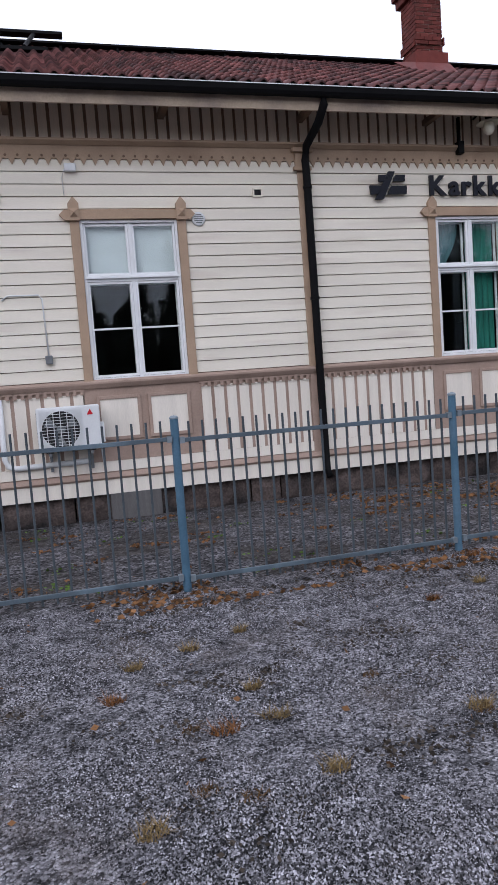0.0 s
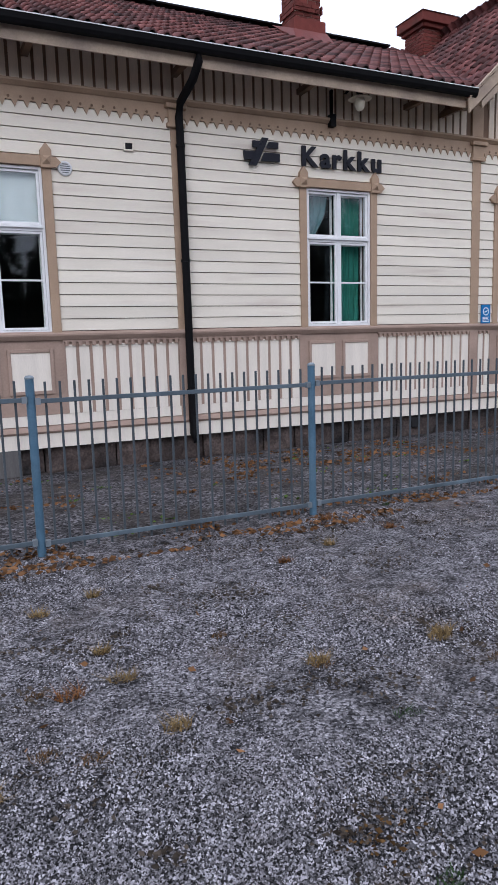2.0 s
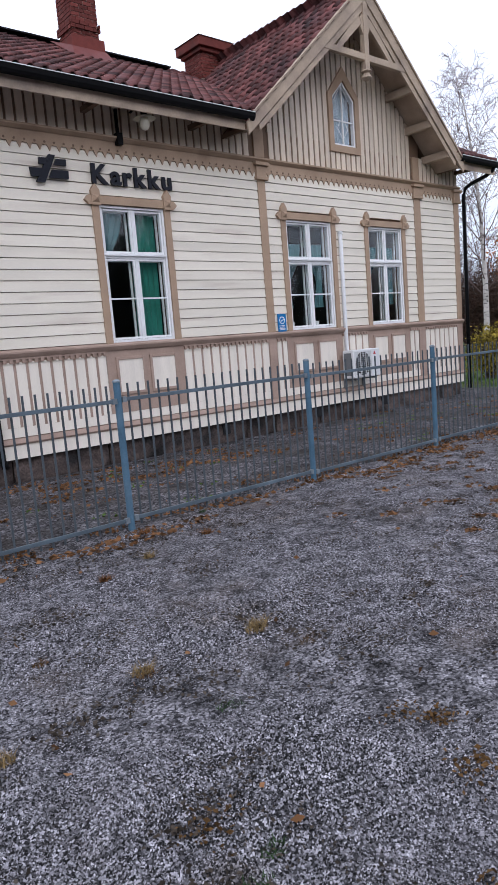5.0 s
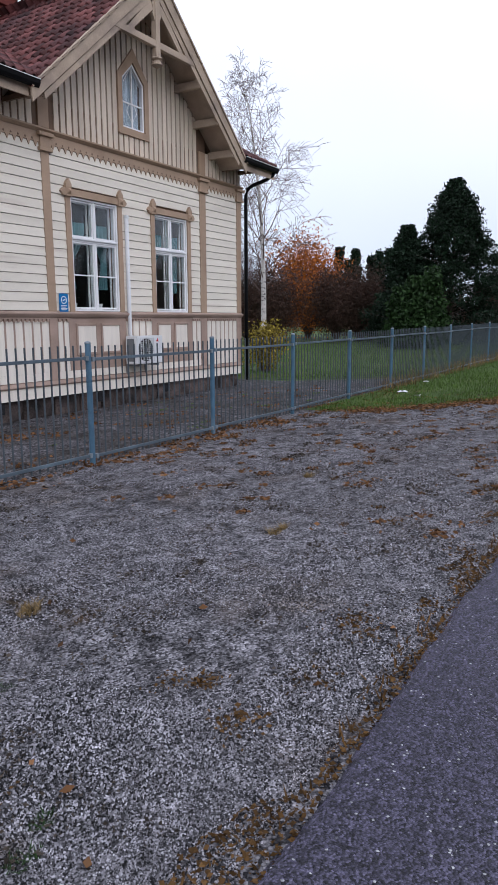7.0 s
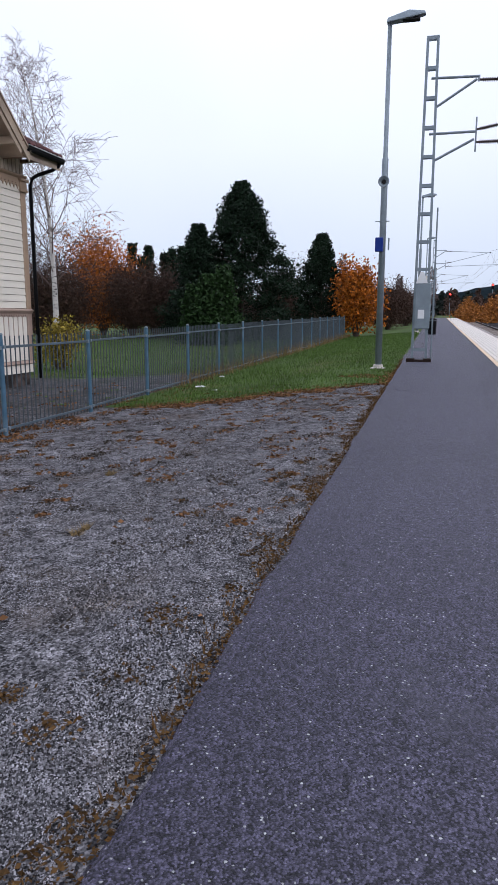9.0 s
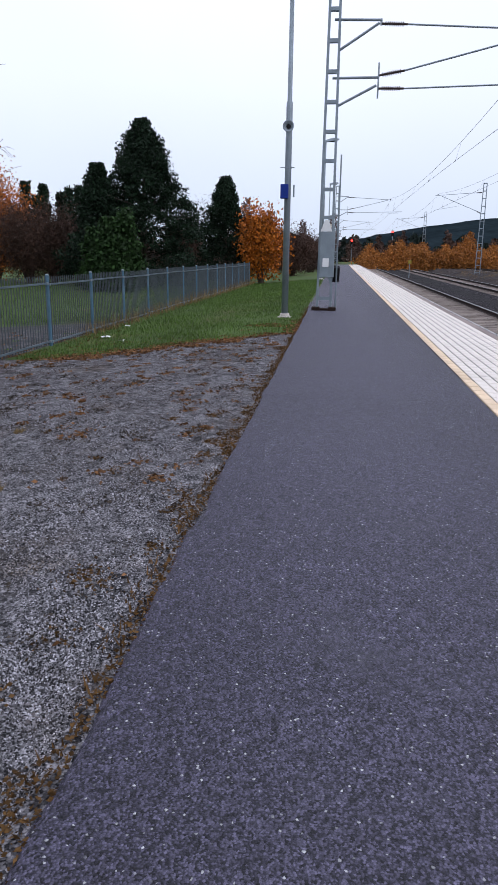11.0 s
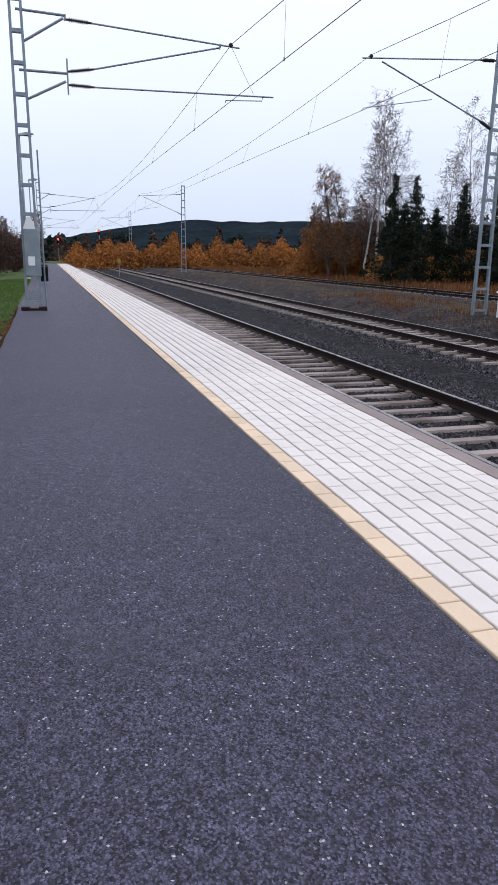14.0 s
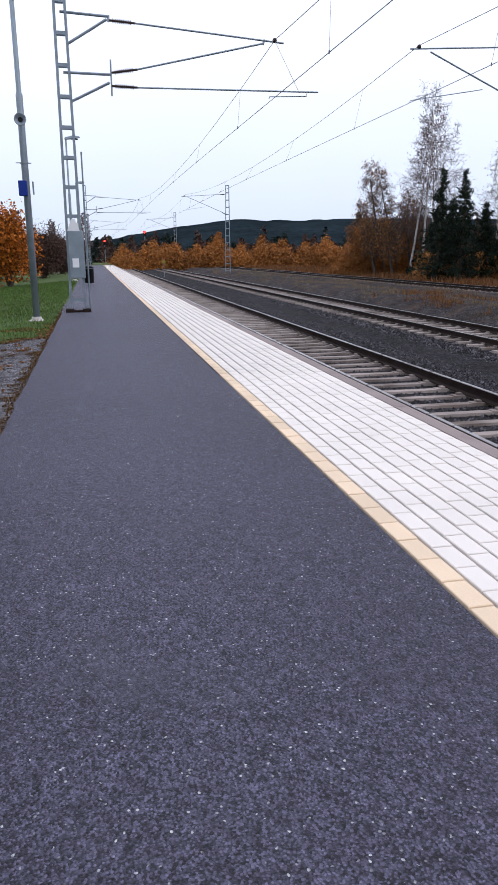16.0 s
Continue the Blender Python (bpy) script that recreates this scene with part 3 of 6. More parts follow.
GS = (GAP - 5.56) / GHW

# front wall core with openings cut through it, from strips between the windows
core = Mesh()
ypl = (W + 0.02, W + 0.2)
xs_ = [X0] + [v for w in WIN for v in (w[0], w[1])] + [X1]
for i in range(len(xs_) - 1):
    a, b = xs_[i], xs_[i + 1]
    if i % 2 == 0:
        core.box(a, ypl[0], ZS, b, ypl[1], 5.6)
    else:
        w = WIN[i // 2]
        core.box(a, ypl[0], ZS, b, ypl[1], w[2])
        core.box(a, ypl[0], w[3], b, ypl[1], 5.6)
part("front_wall", core, BROWN, house)
GWX0, GWX1, GWZ0, GWZ1 = 10.76, 11.48, 5.58, 6.62
gcore = Mesh()
hw = GHW - 0.6
gcore.slab([(GX - hw, 5.6), (GWX0, 5.6), (GWX0, GAP - (GX - GWX0) * GS - 0.1), (GX - hw, GAP - hw * GS - 0.1)], *ypl)
gcore.slab([(GWX1, 5.6), (GX + hw, 5.6), (GX + hw, GAP - hw * GS - 0.1), (GWX1, GAP - (GWX1 - GX) * GS - 0.1)], *ypl)
gcore.slab([(GWX0, 6.95), (GWX1, 6.95), (GWX1, GAP - (GWX1 - GX) * GS - 0.1), (GX, GAP - 0.1), (GWX0, GAP - (GX - GWX0) * GS - 0.1)], *ypl)
part("gable_wall", gcore, BROWN, house)
shell = Mesh().box(X1 - 0.2, W + 0.2, ZS, X1, YB, 5.6).box(X0, W + 0.2, ZS, X0 + 0.2, YB, 5.6).box(X0 + 0.2, YB - 0.2, ZS, X1 - 0.2, YB, 5.6)
shell.prism([(X1 - 0.2, W, 5.6), (X1 - 0.2, YB, 5.6), (X1 - 0.2, RIDGEY, RIDGEZ - 0.15)], (0.2, 0, 0))
part("end_wall", shell, BOARD, house)
# Added room box behind the windows; its walls carry the indoor shade as colour.
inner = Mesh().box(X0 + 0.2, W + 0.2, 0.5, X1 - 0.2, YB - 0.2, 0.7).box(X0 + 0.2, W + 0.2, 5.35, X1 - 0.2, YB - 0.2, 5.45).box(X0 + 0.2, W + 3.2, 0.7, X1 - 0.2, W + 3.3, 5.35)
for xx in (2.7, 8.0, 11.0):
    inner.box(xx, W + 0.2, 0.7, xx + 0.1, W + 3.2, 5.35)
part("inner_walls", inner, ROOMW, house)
# granite plinth of rough stones
rs = random.Random(11)
x = X0
while x < X1:
    x2 = min(X1, x + rs.uniform(0.45, 1.15))
    za = gz(x, W) - 0.15
    cols_ = max(3, round((x2 - x) / 0.14))
    v_, f_s = [], []
    for kz in range(4):
        for kx in range(cols_ + 1):
            edge = kz in (0, 3) or kx in (0, cols_)
            v_.append((x + 0.012 + (x2 - x - 0.024) * kx / cols_, W + (0.08 if edge else 0.03) + rs.uniform(-0.02, 0.03), za + (ZS - za) * kz / 3))
    nc_ = cols_ + 1
    f_s = [(kz * nc_ + kx, kz * nc_ + kx + 1, (kz + 1) * nc_ + kx + 1, (kz + 1) * nc_ + kx) for kz in range(3) for kx in range(cols_)]
    o_s = len(v_)
    v_ += [(x + 0.012, W + 0.3, za), (x2 - 0.012, W + 0.3, za), (x2 - 0.012, W + 0.3, ZS), (x + 0.012, W + 0.3, ZS)]
    f_s += [(0, o_s, o_s + 1, cols_), (3 * nc_, 3 * nc_ + cols_, o_s + 2, o_s + 3), (0, 3 * nc_, o_s + 3, o_s), (cols_, o_s + 1, o_s + 2, 3 * nc_ + cols_)]
    part("plinth_stone", Mesh().add(v_, f_s), STONE, house)
    x = x2
for xx in (7.15, 9.75, 12.0, 14.0):
    part("plinth_vent", Mesh().box(xx, W - 0.005, -0.14, xx + 0.16, W + 0.06, 0.05), DARK, house)
part("plinth_hatch", Mesh().box(-0.53, W - 0.03, -0.36, 0.21, W + 0.05, 0.09), WOOD, house, "grey planked crawl-space hatch", bevel=0.01)

# corner boards
COLS = [(2.65, 2.81), (8.46, 8.66), (13.5, 13.76), (15.2, 15.42)]
for a, b in COLS:
    part("corner_board", Mesh().box(a, W - 0.045, ZBELT, b, W + 0.02, 4.72), TAN, house, bevel=0.006)
    part("lower_corner_board", Mesh().box(a, W - 0.045, 0.34, b, W + 0.02, ZBELT - 0.06), TAN_LOW, house, bevel=0.006)
    cap = Mesh().box(a - 0.06, W - 0.10, 4.66, b + 0.06, W + 0.02, 4.72).box(a - 0.03, W - 0.08, 4.72, b + 0.03, W + 0.02, 4.92).box(a - 0.08, W - 0.13, 4.92, b + 0.08, W + 0.02, 4.985)
    part("capital", cap, TAN, house, bevel=0.008)
part("upper_corner_board", Mesh().box(8.44, W - 0.04, 5.09, 8.7, W + 0.02, 5.62), TAN, house, bevel=0.005)
part("upper_corner_board", Mesh().box(13.52, W - 0.04, 5.09, 13.76, W + 0.02, 5.62), TAN, house, bevel=0.005)

# belts
belt = Mesh().prism([(X0, W - 0.06, ZBELT - 0.07), (X0, W - 0.10, ZBELT - 0.01), (X0, W - 0.10, ZBELT + 0.015), (X0, W - 0.03, ZBELT + 0.05), (X0, W + 0.02, ZBELT + 0.05), (X0, W + 0.02, ZBELT - 0.07)], (X1 + 0.03 - X0, 0, 0))
part("sill_belt", belt, TAN_LOW, house)
base_ = Mesh().prism([(X0, W - 0.05, 0.30), (X0, W - 0.075, 0.33), (X0, W - 0.05, 0.39), (X0, W + 0.02, 0.41), (X0, W + 0.02, 0.30)], (X1 + 0.02 - X0, 0, 0))
part("base_belt", base_, TAN_LOW, house)
part("skirt_board", Mesh().box(X0, W - 0.035, 0.085, X1 + 0.01, W + 0.02, 0.298), BOARD, house)
part("rail_board", Mesh().box(X0, W - 0.025, 0.412, X1 + 0.005, W + 0.02, 0.56), BOARD, house)
fr = Mesh().prism([(X0, W - 0.06, 4.985), (X0, W - 0.12, 5.03), (X0, W - 0.12, 5.06), (X0, W - 0.03, 5.09), (X0, W + 0.02, 5.09), (X0, W + 0.02, 4.985)], (X1 + 0.03 - X0, 0, 0))
part("frieze_belt", fr, TAN, house)
# toothed valance, one strip a bay
edges = [X0] + [v for c in COLS for v in c]
for i in range(0, len(edges) - 1, 2):
    a, b = edges[i] + 0.03, edges[i + 1] - 0.03
    n = round((b - a) / 0.158)
    st = (b - a) / n
    tooth = Mesh().slab([(0, 4.99), (0, 4.80), (st * 0.22, 4.81), (st * 0.5, 4.715), (st * 0.78, 4.81), (st, 4.80), (st, 4.99)], W - 0.045, W - 0.02).data("valance_tooth")
    # Brown discs laid on the teeth paint the shade of pierced holes.
    hole_disc = Mesh().lathe((0, W - 0.05, 4.845), [(0, 0.02), (0.006, 0.02)], (0, 1, 0), 6).data("piercing")
    tooth.materials.append(TAN)
    hole_disc.materials.append(BROWN)
    for j in range(n):
        tb = part("valance_tooth", tooth, None, house)
        tb.location = (a + j * st, 0, 0)
        part("piercing", hole_disc, None, tb)

# lower cladding: pale boards with tan gaps, dentils on top
bays, n_board = [], 0
for (a, b) in [(X0, -0.75), (0.9, 2.65), (2.81, 4.8), (6.35, 8.46), (8.66, 8.98), (10.65, 11.56), (13.12, 13.5), (13.76, 15.2)]:
    n = max(1, round((b - a) / 0.205))
    st = (b - a) / n
    den = Mesh()
    for j in range(n):
        x = a + j * st
        part("board", Mesh().box(x + 0.028, W - 0.03, 0.562, x + st - 0.022, W + 0.01, ZBELT - 0.14), BOARD, house)
    m = max(2, round((b - a) / 0.1))
    for j in range(m):
        x = a + (j + 0.5) * (b - a) / m
        den.box(x - 0.024, W - 0.06, ZBELT - 0.155, x + 0.024, W - 0.02, ZBELT - 0.1)
    den.box(a, W - 0.05, ZBELT - 0.1, b, W - 0.01, ZBELT - 0.07)
    part("dentil_strip", den, TAN_LOW, house)
    part("cladding_back", Mesh().box(a, W - 0.018, 0.56, b, W + 0.018, ZBELT - 0.07), TAN_LOW, house)

# upper cladding under the eaves and in the gable
x, up = X0, 0
gap = 0.165
while x < X1 - 0.1:
    a, b = x, x + 0.12
    if not any(c - 0.03 < b and a < d + 0.03 for c, d in ((8.44, 8.7), (13.52, 13.76))):
        top = 5.62
        if abs((a + b) / 2 - GX) < GHW - 0.75:
            top = min(GAP - 0.12 - max(abs(a - GX), abs(b - GX)) * GS, 9)
        if a < GWX1 + 0.13 and b > GWX0 - 0.13:
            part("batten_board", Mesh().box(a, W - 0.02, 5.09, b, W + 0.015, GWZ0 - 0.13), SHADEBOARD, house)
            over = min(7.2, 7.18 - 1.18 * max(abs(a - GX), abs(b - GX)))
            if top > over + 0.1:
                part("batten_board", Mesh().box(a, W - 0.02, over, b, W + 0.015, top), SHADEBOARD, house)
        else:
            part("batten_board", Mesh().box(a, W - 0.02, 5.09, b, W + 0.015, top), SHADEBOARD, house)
    x += gap
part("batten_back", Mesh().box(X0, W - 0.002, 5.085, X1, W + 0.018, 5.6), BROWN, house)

# clapboards, cut round the windows
rows = 18
ch = (4.80 - (ZBELT + 0.05)) / rows
segs = [(X0, 2.65), (2.81, 8.46), (8.66, 13.5), (13.76, 15.2)]
for r in range(rows):
    z0 = ZBELT + 0.05 + r * ch
    for a, b in segs:
        cuts = sorted((w[0] - 0.13, w[1] + 0.13) for w in WIN if a < w[0] < b and w[2] - 0.1 < z0 + ch and z0 < w[3] + 0.12)
        p = a
        for c, d in cuts + [(b, b)]:
            if c - p > 0.05:
                part("clapboard", Mesh().prism([(p, W - 0.036, z0 + 0.01), (p, W - 0.022, z0 + ch), (p, W + 0.015, z0 + ch), (p, W + 0.015, z0 + 0.01)], (c - p, 0, 0)), SIDING, house)
            p = d


# ---- windows ----
def pane_rect(m, x0, z0, x1, z1, bar, y0, y1):
    m.box(x0, y0, z0, x0 + bar, y1, z1).box(x1 - bar, y0, z0, x1, y1, z1).box(x0 + bar, y0, z0, x1 - bar, y1, z0 + bar).box(x0 + bar, y0, z1 - bar, x1 - bar, y1, z1)


def drape(x0, x1, z0, z1, y, folds, gather=None):
    """A curtain with folds; gather: (height, x) to which it is drawn aside."""
    n, v, f = folds * 6, [], []
    for k in range(13):
        z = z1 + (z0 - z1) * k / 12
        t = k / 12
        for i in range(n + 1):
            u = i / n
            x = x0 + (x1 - x0) * u
            if gather:
                pull = math.exp(-((z - gather[0]) / 0.45) ** 2) if z > gather[0] else 1 - 0.35 * min(1, (gather[0] - z) / 0.6)
                x += (gather[1] - x) * 0.75 * pull
            v.append((x, y + 0.025 * math.sin(u * folds * 6.283 + t), z))
    w = n + 1
    f = [(k * w + i, k * w + i + 1, (k + 1) * w + i + 1, (k + 1) * w + i) for k in range(12) for i in range(n)]
    m = Mesh()
    m.add(v, f)
    m.add([(a, b + 0.004, c) for a, b, c in v], f)
    return m


def window(no, x0, x1, z0, z1, dressing):
    wn = thing(f"window_{no}", "white six-pane wooden window with tan casing", "window", "station windows", kind="structure")
    mid, tr = (x0 + x1) / 2, z1 - 0.36 * (z1 - z0)
    fm = Mesh()
    pane_rect(fm, x0, z0, x1, z1, 0.04, W - 0.03, W + 0.12)
    fm.box(mid - 0.024, W - 0.01, z0 + 0.04, mid + 0.024, W + 0.05, z1 - 0.04).box(x0 + 0.04, W - 0.012, tr - 0.045, x1 - 0.04, W + 0.1, tr + 0.04)
    part("window_frame", fm, WHITE, wn, bevel=0.004)
    part("transom_cap", Mesh().box(x0 + 0.02, W - 0.045, tr - 0.005, x1 - 0.02, W - 0.011, tr + 0.03), WHITE, wn, bevel=0.004)
    for a, b in ((x0 + 0.042, mid - 0.026), (mid + 0.026, x1 - 0.042)):
        for c, d in ((z0 + 0.047, tr - 0.047), (tr + 0.042, z1 - 0.047)):
            sm = Mesh()
            pane_rect(sm, a, c, b, d, 0.034, W + 0.0, W + 0.04)
            if c < tr - 0.1:
                h = (c + d) / 2 + 0.01
                sm.box(a + 0.034, W + 0.002, h - 0.013, b - 0.034, W + 0.036, h + 0.013)
            sash = part("sash", sm, WHITE, wn, bevel=0.003)
            parts_ = [(c + 0.034, d - 0.034)] if c > tr else [(c + 0.034, (c + d) / 2 - 0.003), ((c + d) / 2 + 0.023, d - 0.034)]
            for e, g in parts_:
                p = part("pane", Mesh().box(a + 0.034, W + 0.02, e, b - 0.034, W + 0.024, g), GLASS, sash)
                p.visible_shadow = False
            # inner pair of sashes
            im = Mesh()
            pane_rect(im, a, c, b, d, 0.03, W + 0.15, W + 0.18)
            part("inner_sash", im, WHITE, wn)
    cs = Mesh().box(x0 - 0.13, W - 0.06, z0 - 0.02, x0 - 0.002, W + 0.02, z1 + 0.005).box(x1 + 0.002, W - 0.06, z0 - 0.02, x1 + 0.13, W + 0.02, z1 + 0.005)
    part("side_casing", cs, TAN, wn, bevel=0.006)
    part("head_casing", Mesh().box(x0 - 0.128, W - 0.075, z1 + 0.006, x1 + 0.128, W + 0.02, z1 + 0.14), TAN, wn, bevel=0.006)
    for cx, sg in ((x0 - 0.065, -1), (x1 + 0.065, 1)):
        om = Mesh()
        zc = z1 + 0.075
        om.slab([(cx - 0.075, zc - 0.09), (cx + 0.075, zc - 0.09), (cx + 0.075, zc + 0.14), (cx, zc + 0.24), (cx - 0.075, zc + 0.14)], W - 0.1, W - 0.02)
        om.slab([(cx, zc - 0.08), (cx + sg * 0.13, zc - 0.08), (cx + sg * 0.2, zc - 0.01), (cx + sg * 0.13, zc + 0.06), (cx, zc + 0.06)], W - 0.09, W - 0.021)
        om.add([(cx - 0.06, W - 0.1, zc - 0.05), (cx + 0.06, W - 0.1, zc - 0.05), (cx + 0.06, W - 0.1, zc + 0.07), (cx - 0.06, W - 0.1, zc + 0.07), (cx, W - 0.15, zc + 0.01)], [(0, 1, 4), (1, 2, 4), (2, 3, 4), (3, 0, 4)])
        part("carved_ear", om, TAN, wn)
    # panelled apron under the sill
    ap = Mesh().box(x0 - 0.17, W - 0.03, 0.562, x1 + 0.17, W + 0.016, ZBELT - 0.07)
    part("apron", ap, TAN_LOW, wn)
    for a, b in ((x0 + 0.06, mid - 0.1), (mid + 0.1, x1 - 0.06)):
        pm = Mesh()
        pane_rect(pm, a - 0.05, 0.86, b + 0.05, 1.50, 0.05, W - 0.055, W - 0.029)
        part("apron_moulding", pm, TAN_LOW, wn, bevel=0.006)
        part("apron_panel", Mesh().box(a, W - 0.04, 0.91, b, W - 0.029, 1.45), BOARD, wn)
    y = W + 0.30
    if dressing == "blind":
        y = W + 0.1
        for k in range(27):
            z = z1 - 0.09 - k * 0.0265
            part("blind_slat", Mesh().add([(x0 + 0.06, y - 0.012, z), (x1 - 0.06, y - 0.012, z), (x1 - 0.06, y + 0.004, z + 0.03), (x0 + 0.06, y + 0.004, z + 0.03),
                                           (x0 + 0.06, y - 0.009, z), (x1 - 0.06, y - 0.009, z), (x1 - 0.06, y + 0.007, z + 0.03), (x0 + 0.06, y + 0.007, z + 0.03)], [(0, 1, 2, 3), (7, 6, 5, 4)]), BLIND, wn)
        part("blind_rail", Mesh().box(x0 + 0.06, y - 0.02, tr + 0.02, x1 - 0.06, y + 0.01, tr + 0.04), BLIND, wn)
    return wn


window(1, *WIN[0], "blind")
window(2, *WIN[1], "")
window(3, *WIN[2], "")
window(4, *WIN[3], "")


def curtain(material, label, *args):
    part("curtain", drape(*args), material, None, label)["category"] = "curtain"


curtain(CURTAIN, "dark green curtain hanging straight inside the window", 5.62, 6.14, 1.8, 3.95, W + 0.225, 5)
curtain(TEAL, "pale teal curtain drawn aside at the window", 5.0, 5.5, 3.1, 3.95, W + 0.225, 4, (3.0, 5.03))
for a, b in ((9.2, 9.78), (11.78, 12.3)):
    curtain(TEAL, "pale teal curtain drawn aside at the window", a, b, 2.2, 3.52, W + 0.225, 4, (2.6, a + 0.05))
for a, b in ((9.88, 10.43), (12.4, 12.9)):
    curtain(TEAL, "pale teal curtain gathered at the window", a, b, 2.2, 3.52, W + 0.225, 4, (2.7, b - 0.08))
for cx, cz in ((9.45, 1.87), (10.2, 1.87), (12.0, 1.95), (12.7, 1.88)):
    pot = Mesh().lathe((cx, W + 0.33, cz - 0.11), [(0, 0.06), (0.02, 0.075), (0.13, 0.09), (0.15, 0.095), (0.15, 0.08), (0.12, 0.07)], sides=14)
    part("flower_pot", pot, PLASTIC, None, "small white pot on the window sill inside", smooth=True)["category"] = "pot"
for w in WIN:
    part("inner_sill", Mesh().box(w[0] - 0.02, W + 0.2, w[2] - 0.03, w[1] + 0.02, W + 0.46, w[2]), WHITE, house)

# pointed gable window
gw = thing("window_5", "small pointed white gable window with tan casing", "window", kind="structure")


def pointed(x0, x1, z0, zs, za):
    return [(x0, z0), (x1, z0), (x1, zs), ((x0 + x1) / 2, za), (x0, zs)]


def ring(outer, inner, y0, y1):
    m, n = Mesh(), len(outer)
    for i in range(n):
        j = (i + 1) % n
        m.slab([outer[i], outer[j], inner[j], inner[i]], y0, y1)
    return m


o_, i_ = pointed(10.63, 11.61, 5.44, 6.62, 7.2), pointed(GWX0, GWX1, GWZ0, 6.56, 6.92)
part("casing", ring(o_, i_, W - 0.06, W + 0.03), TAN, gw)
f_ = pointed(GWX0 + 0.045, GWX1 - 0.045, GWZ0 + 0.045, 6.54, 6.86)
part("window_frame", ring(pointed(GWX0 + 0.002, GWX1 - 0.002, GWZ0 + 0.002, 6.558, 6.917), f_, W - 0.02, W + 0.06), WHITE, gw)
gb = Mesh().box(GX - 0.014, W - 0.005, GWZ0 + 0.045, GX + 0.014, W + 0.03, 6.86).box(GWX0 + 0.045, W - 0.004, 6.09, GWX1 - 0.045, W + 0.029, 6.115)
for sg in (-1, 1):
    gb.tube([(GX, W + 0.012, 5.72), (GX + sg * 0.16, W + 0.012, 5.95), (GX + sg * 0.08, W + 0.012, 6.1)], 0.008, 5)
    gb.tube([(GX, W + 0.012, 6.84), (GX + sg * 0.25, W + 0.012, 6.5)], 0.008, 5)
part("glazing_bar", gb, WHITE, gw)
gp = part("pane", Mesh().slab(f_, W + 0.034, W + 0.038), GLASS, gw)
gp.visible_shadow = False
part("lace_curtain", drape(GWX0, GWX1, GWZ0, 6.9, W + 0.15, 6), LACE, gw, "white lace curtain")
# Added near-black sheet for the attic's shade behind the gable pane.
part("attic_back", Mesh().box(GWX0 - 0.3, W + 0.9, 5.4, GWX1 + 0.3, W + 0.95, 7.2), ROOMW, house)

# ---- roofs ----
def tile_shape():
    """One S-shaped clay tile, 0.215 wide, 0.36 long; x across, y up the slope."""
    prof = []
    for i in range(9):
        u = i / 8
        prof.append((u * 0.215, 0.038 * math.sin(u * 6.283 - 0.6) + 0.032))
    v = []
    for y, lift in ((-0.02, 0.042), (0.345, 0.0)):
        v += [(a, y, b + lift) for a, b in prof]
    v += [(a, -0.02, b + 0.012) for a, b in prof]
    f = [(i, i + 1, 10 + i, 9 + i) for i in range(8)] + [(18 + i, 19 + i, i + 1, i) for i in range(8)]
    return v, f


TV, TF = tile_shape()
tile_me = raw("tile", TV, TF, TILE_O)


def clad(name, origin, across, up, n_across, n_up, keep, near, label_parent):
    """Rows of tiles on a slope: those that `near` picks are single, the rest are joined."""
    o, a, u = Vector(origin), Vector(across).normalized(), Vector(up).normalized()
    nrm = a.cross(u)
    m4 = Matrix((a, u, nrm)).transposed()
    tv = np.array(TV)
    R = np.array(m4)
    vs, fs, cnt = [], [], 0
    for r in range(n_up):
        for c in range(n_across):
            p = o + a * (c * 0.213) + u * (r * 0.325)
            q = p + a * 0.1 + u * 0.16
            if not keep(q):
                continue
            if near(r, c):
                ob = part("tile", tile_me, None, label_parent)
                ob.matrix_basis = Matrix.Translation(p) @ m4.to_4x4()
            else:
                fs.append(np.array(TF) + cnt)
                vs.append(tv @ R.T + np.array(p))
                cnt += len(tv)
    part("far_tiles", raw(name, np.concatenate(vs), np.concatenate(fs), TILE), None, label_parent, kind="stuff")


def under_gable(q):
    return abs(q.x - GX) < GHW + 0.05 and q.z < GAP - abs(q.x - GX) * GS - 0.02


mr = Mesh()
for a, b, ys_ in ((X0 - 0.4, GX - GHW, EAVEY), (GX - GHW, GX + GHW, W + 0.25), (GX + GHW, X1 + 0.75, EAVEY)):
    zs_ = EAVEZ - 0.06 + (ys_ - EAVEY) * SL
    mr.prism([(a, ys_, zs_), (a, RIDGEY, RIDGEZ - 0.06), (a, RIDGEY, RIDGEZ - 0.16), (a, ys_, zs_ - 0.06)], (b - a, 0, 0))
mr.prism([(X0 - 0.4, RIDGEY, RIDGEZ - 0.06), (X0 - 0.4, RIDGEY + (RIDGEY - EAVEY), EAVEZ - 0.06), (X0 - 0.4, RIDGEY + (RIDGEY - EAVEY), EAVEZ - 0.16), (X0 - 0.4, RIDGEY, RIDGEZ - 0.16)], (X1 + 0.75 - X0 + 0.4, 0, 0))
roof = part("main_roof", mr, BROWN, house, "red-brown clay tile roof")
us = Vector((0, RIDGEY - EAVEY, RIDGEZ - EAVEZ)).normalized()
nx_ = int((X1 + 0.8 - X0 + 0.4) / 0.213)
clad("main_roof_tiles", (X0 - 0.4, EAVEY - 0.02, EAVEZ - 0.04), (1, 0, 0), us, nx_, 18, lambda q: not under_gable(q), lambda r, c: r < 3 and 18 < c < 68, roof)
ru = Mesh()
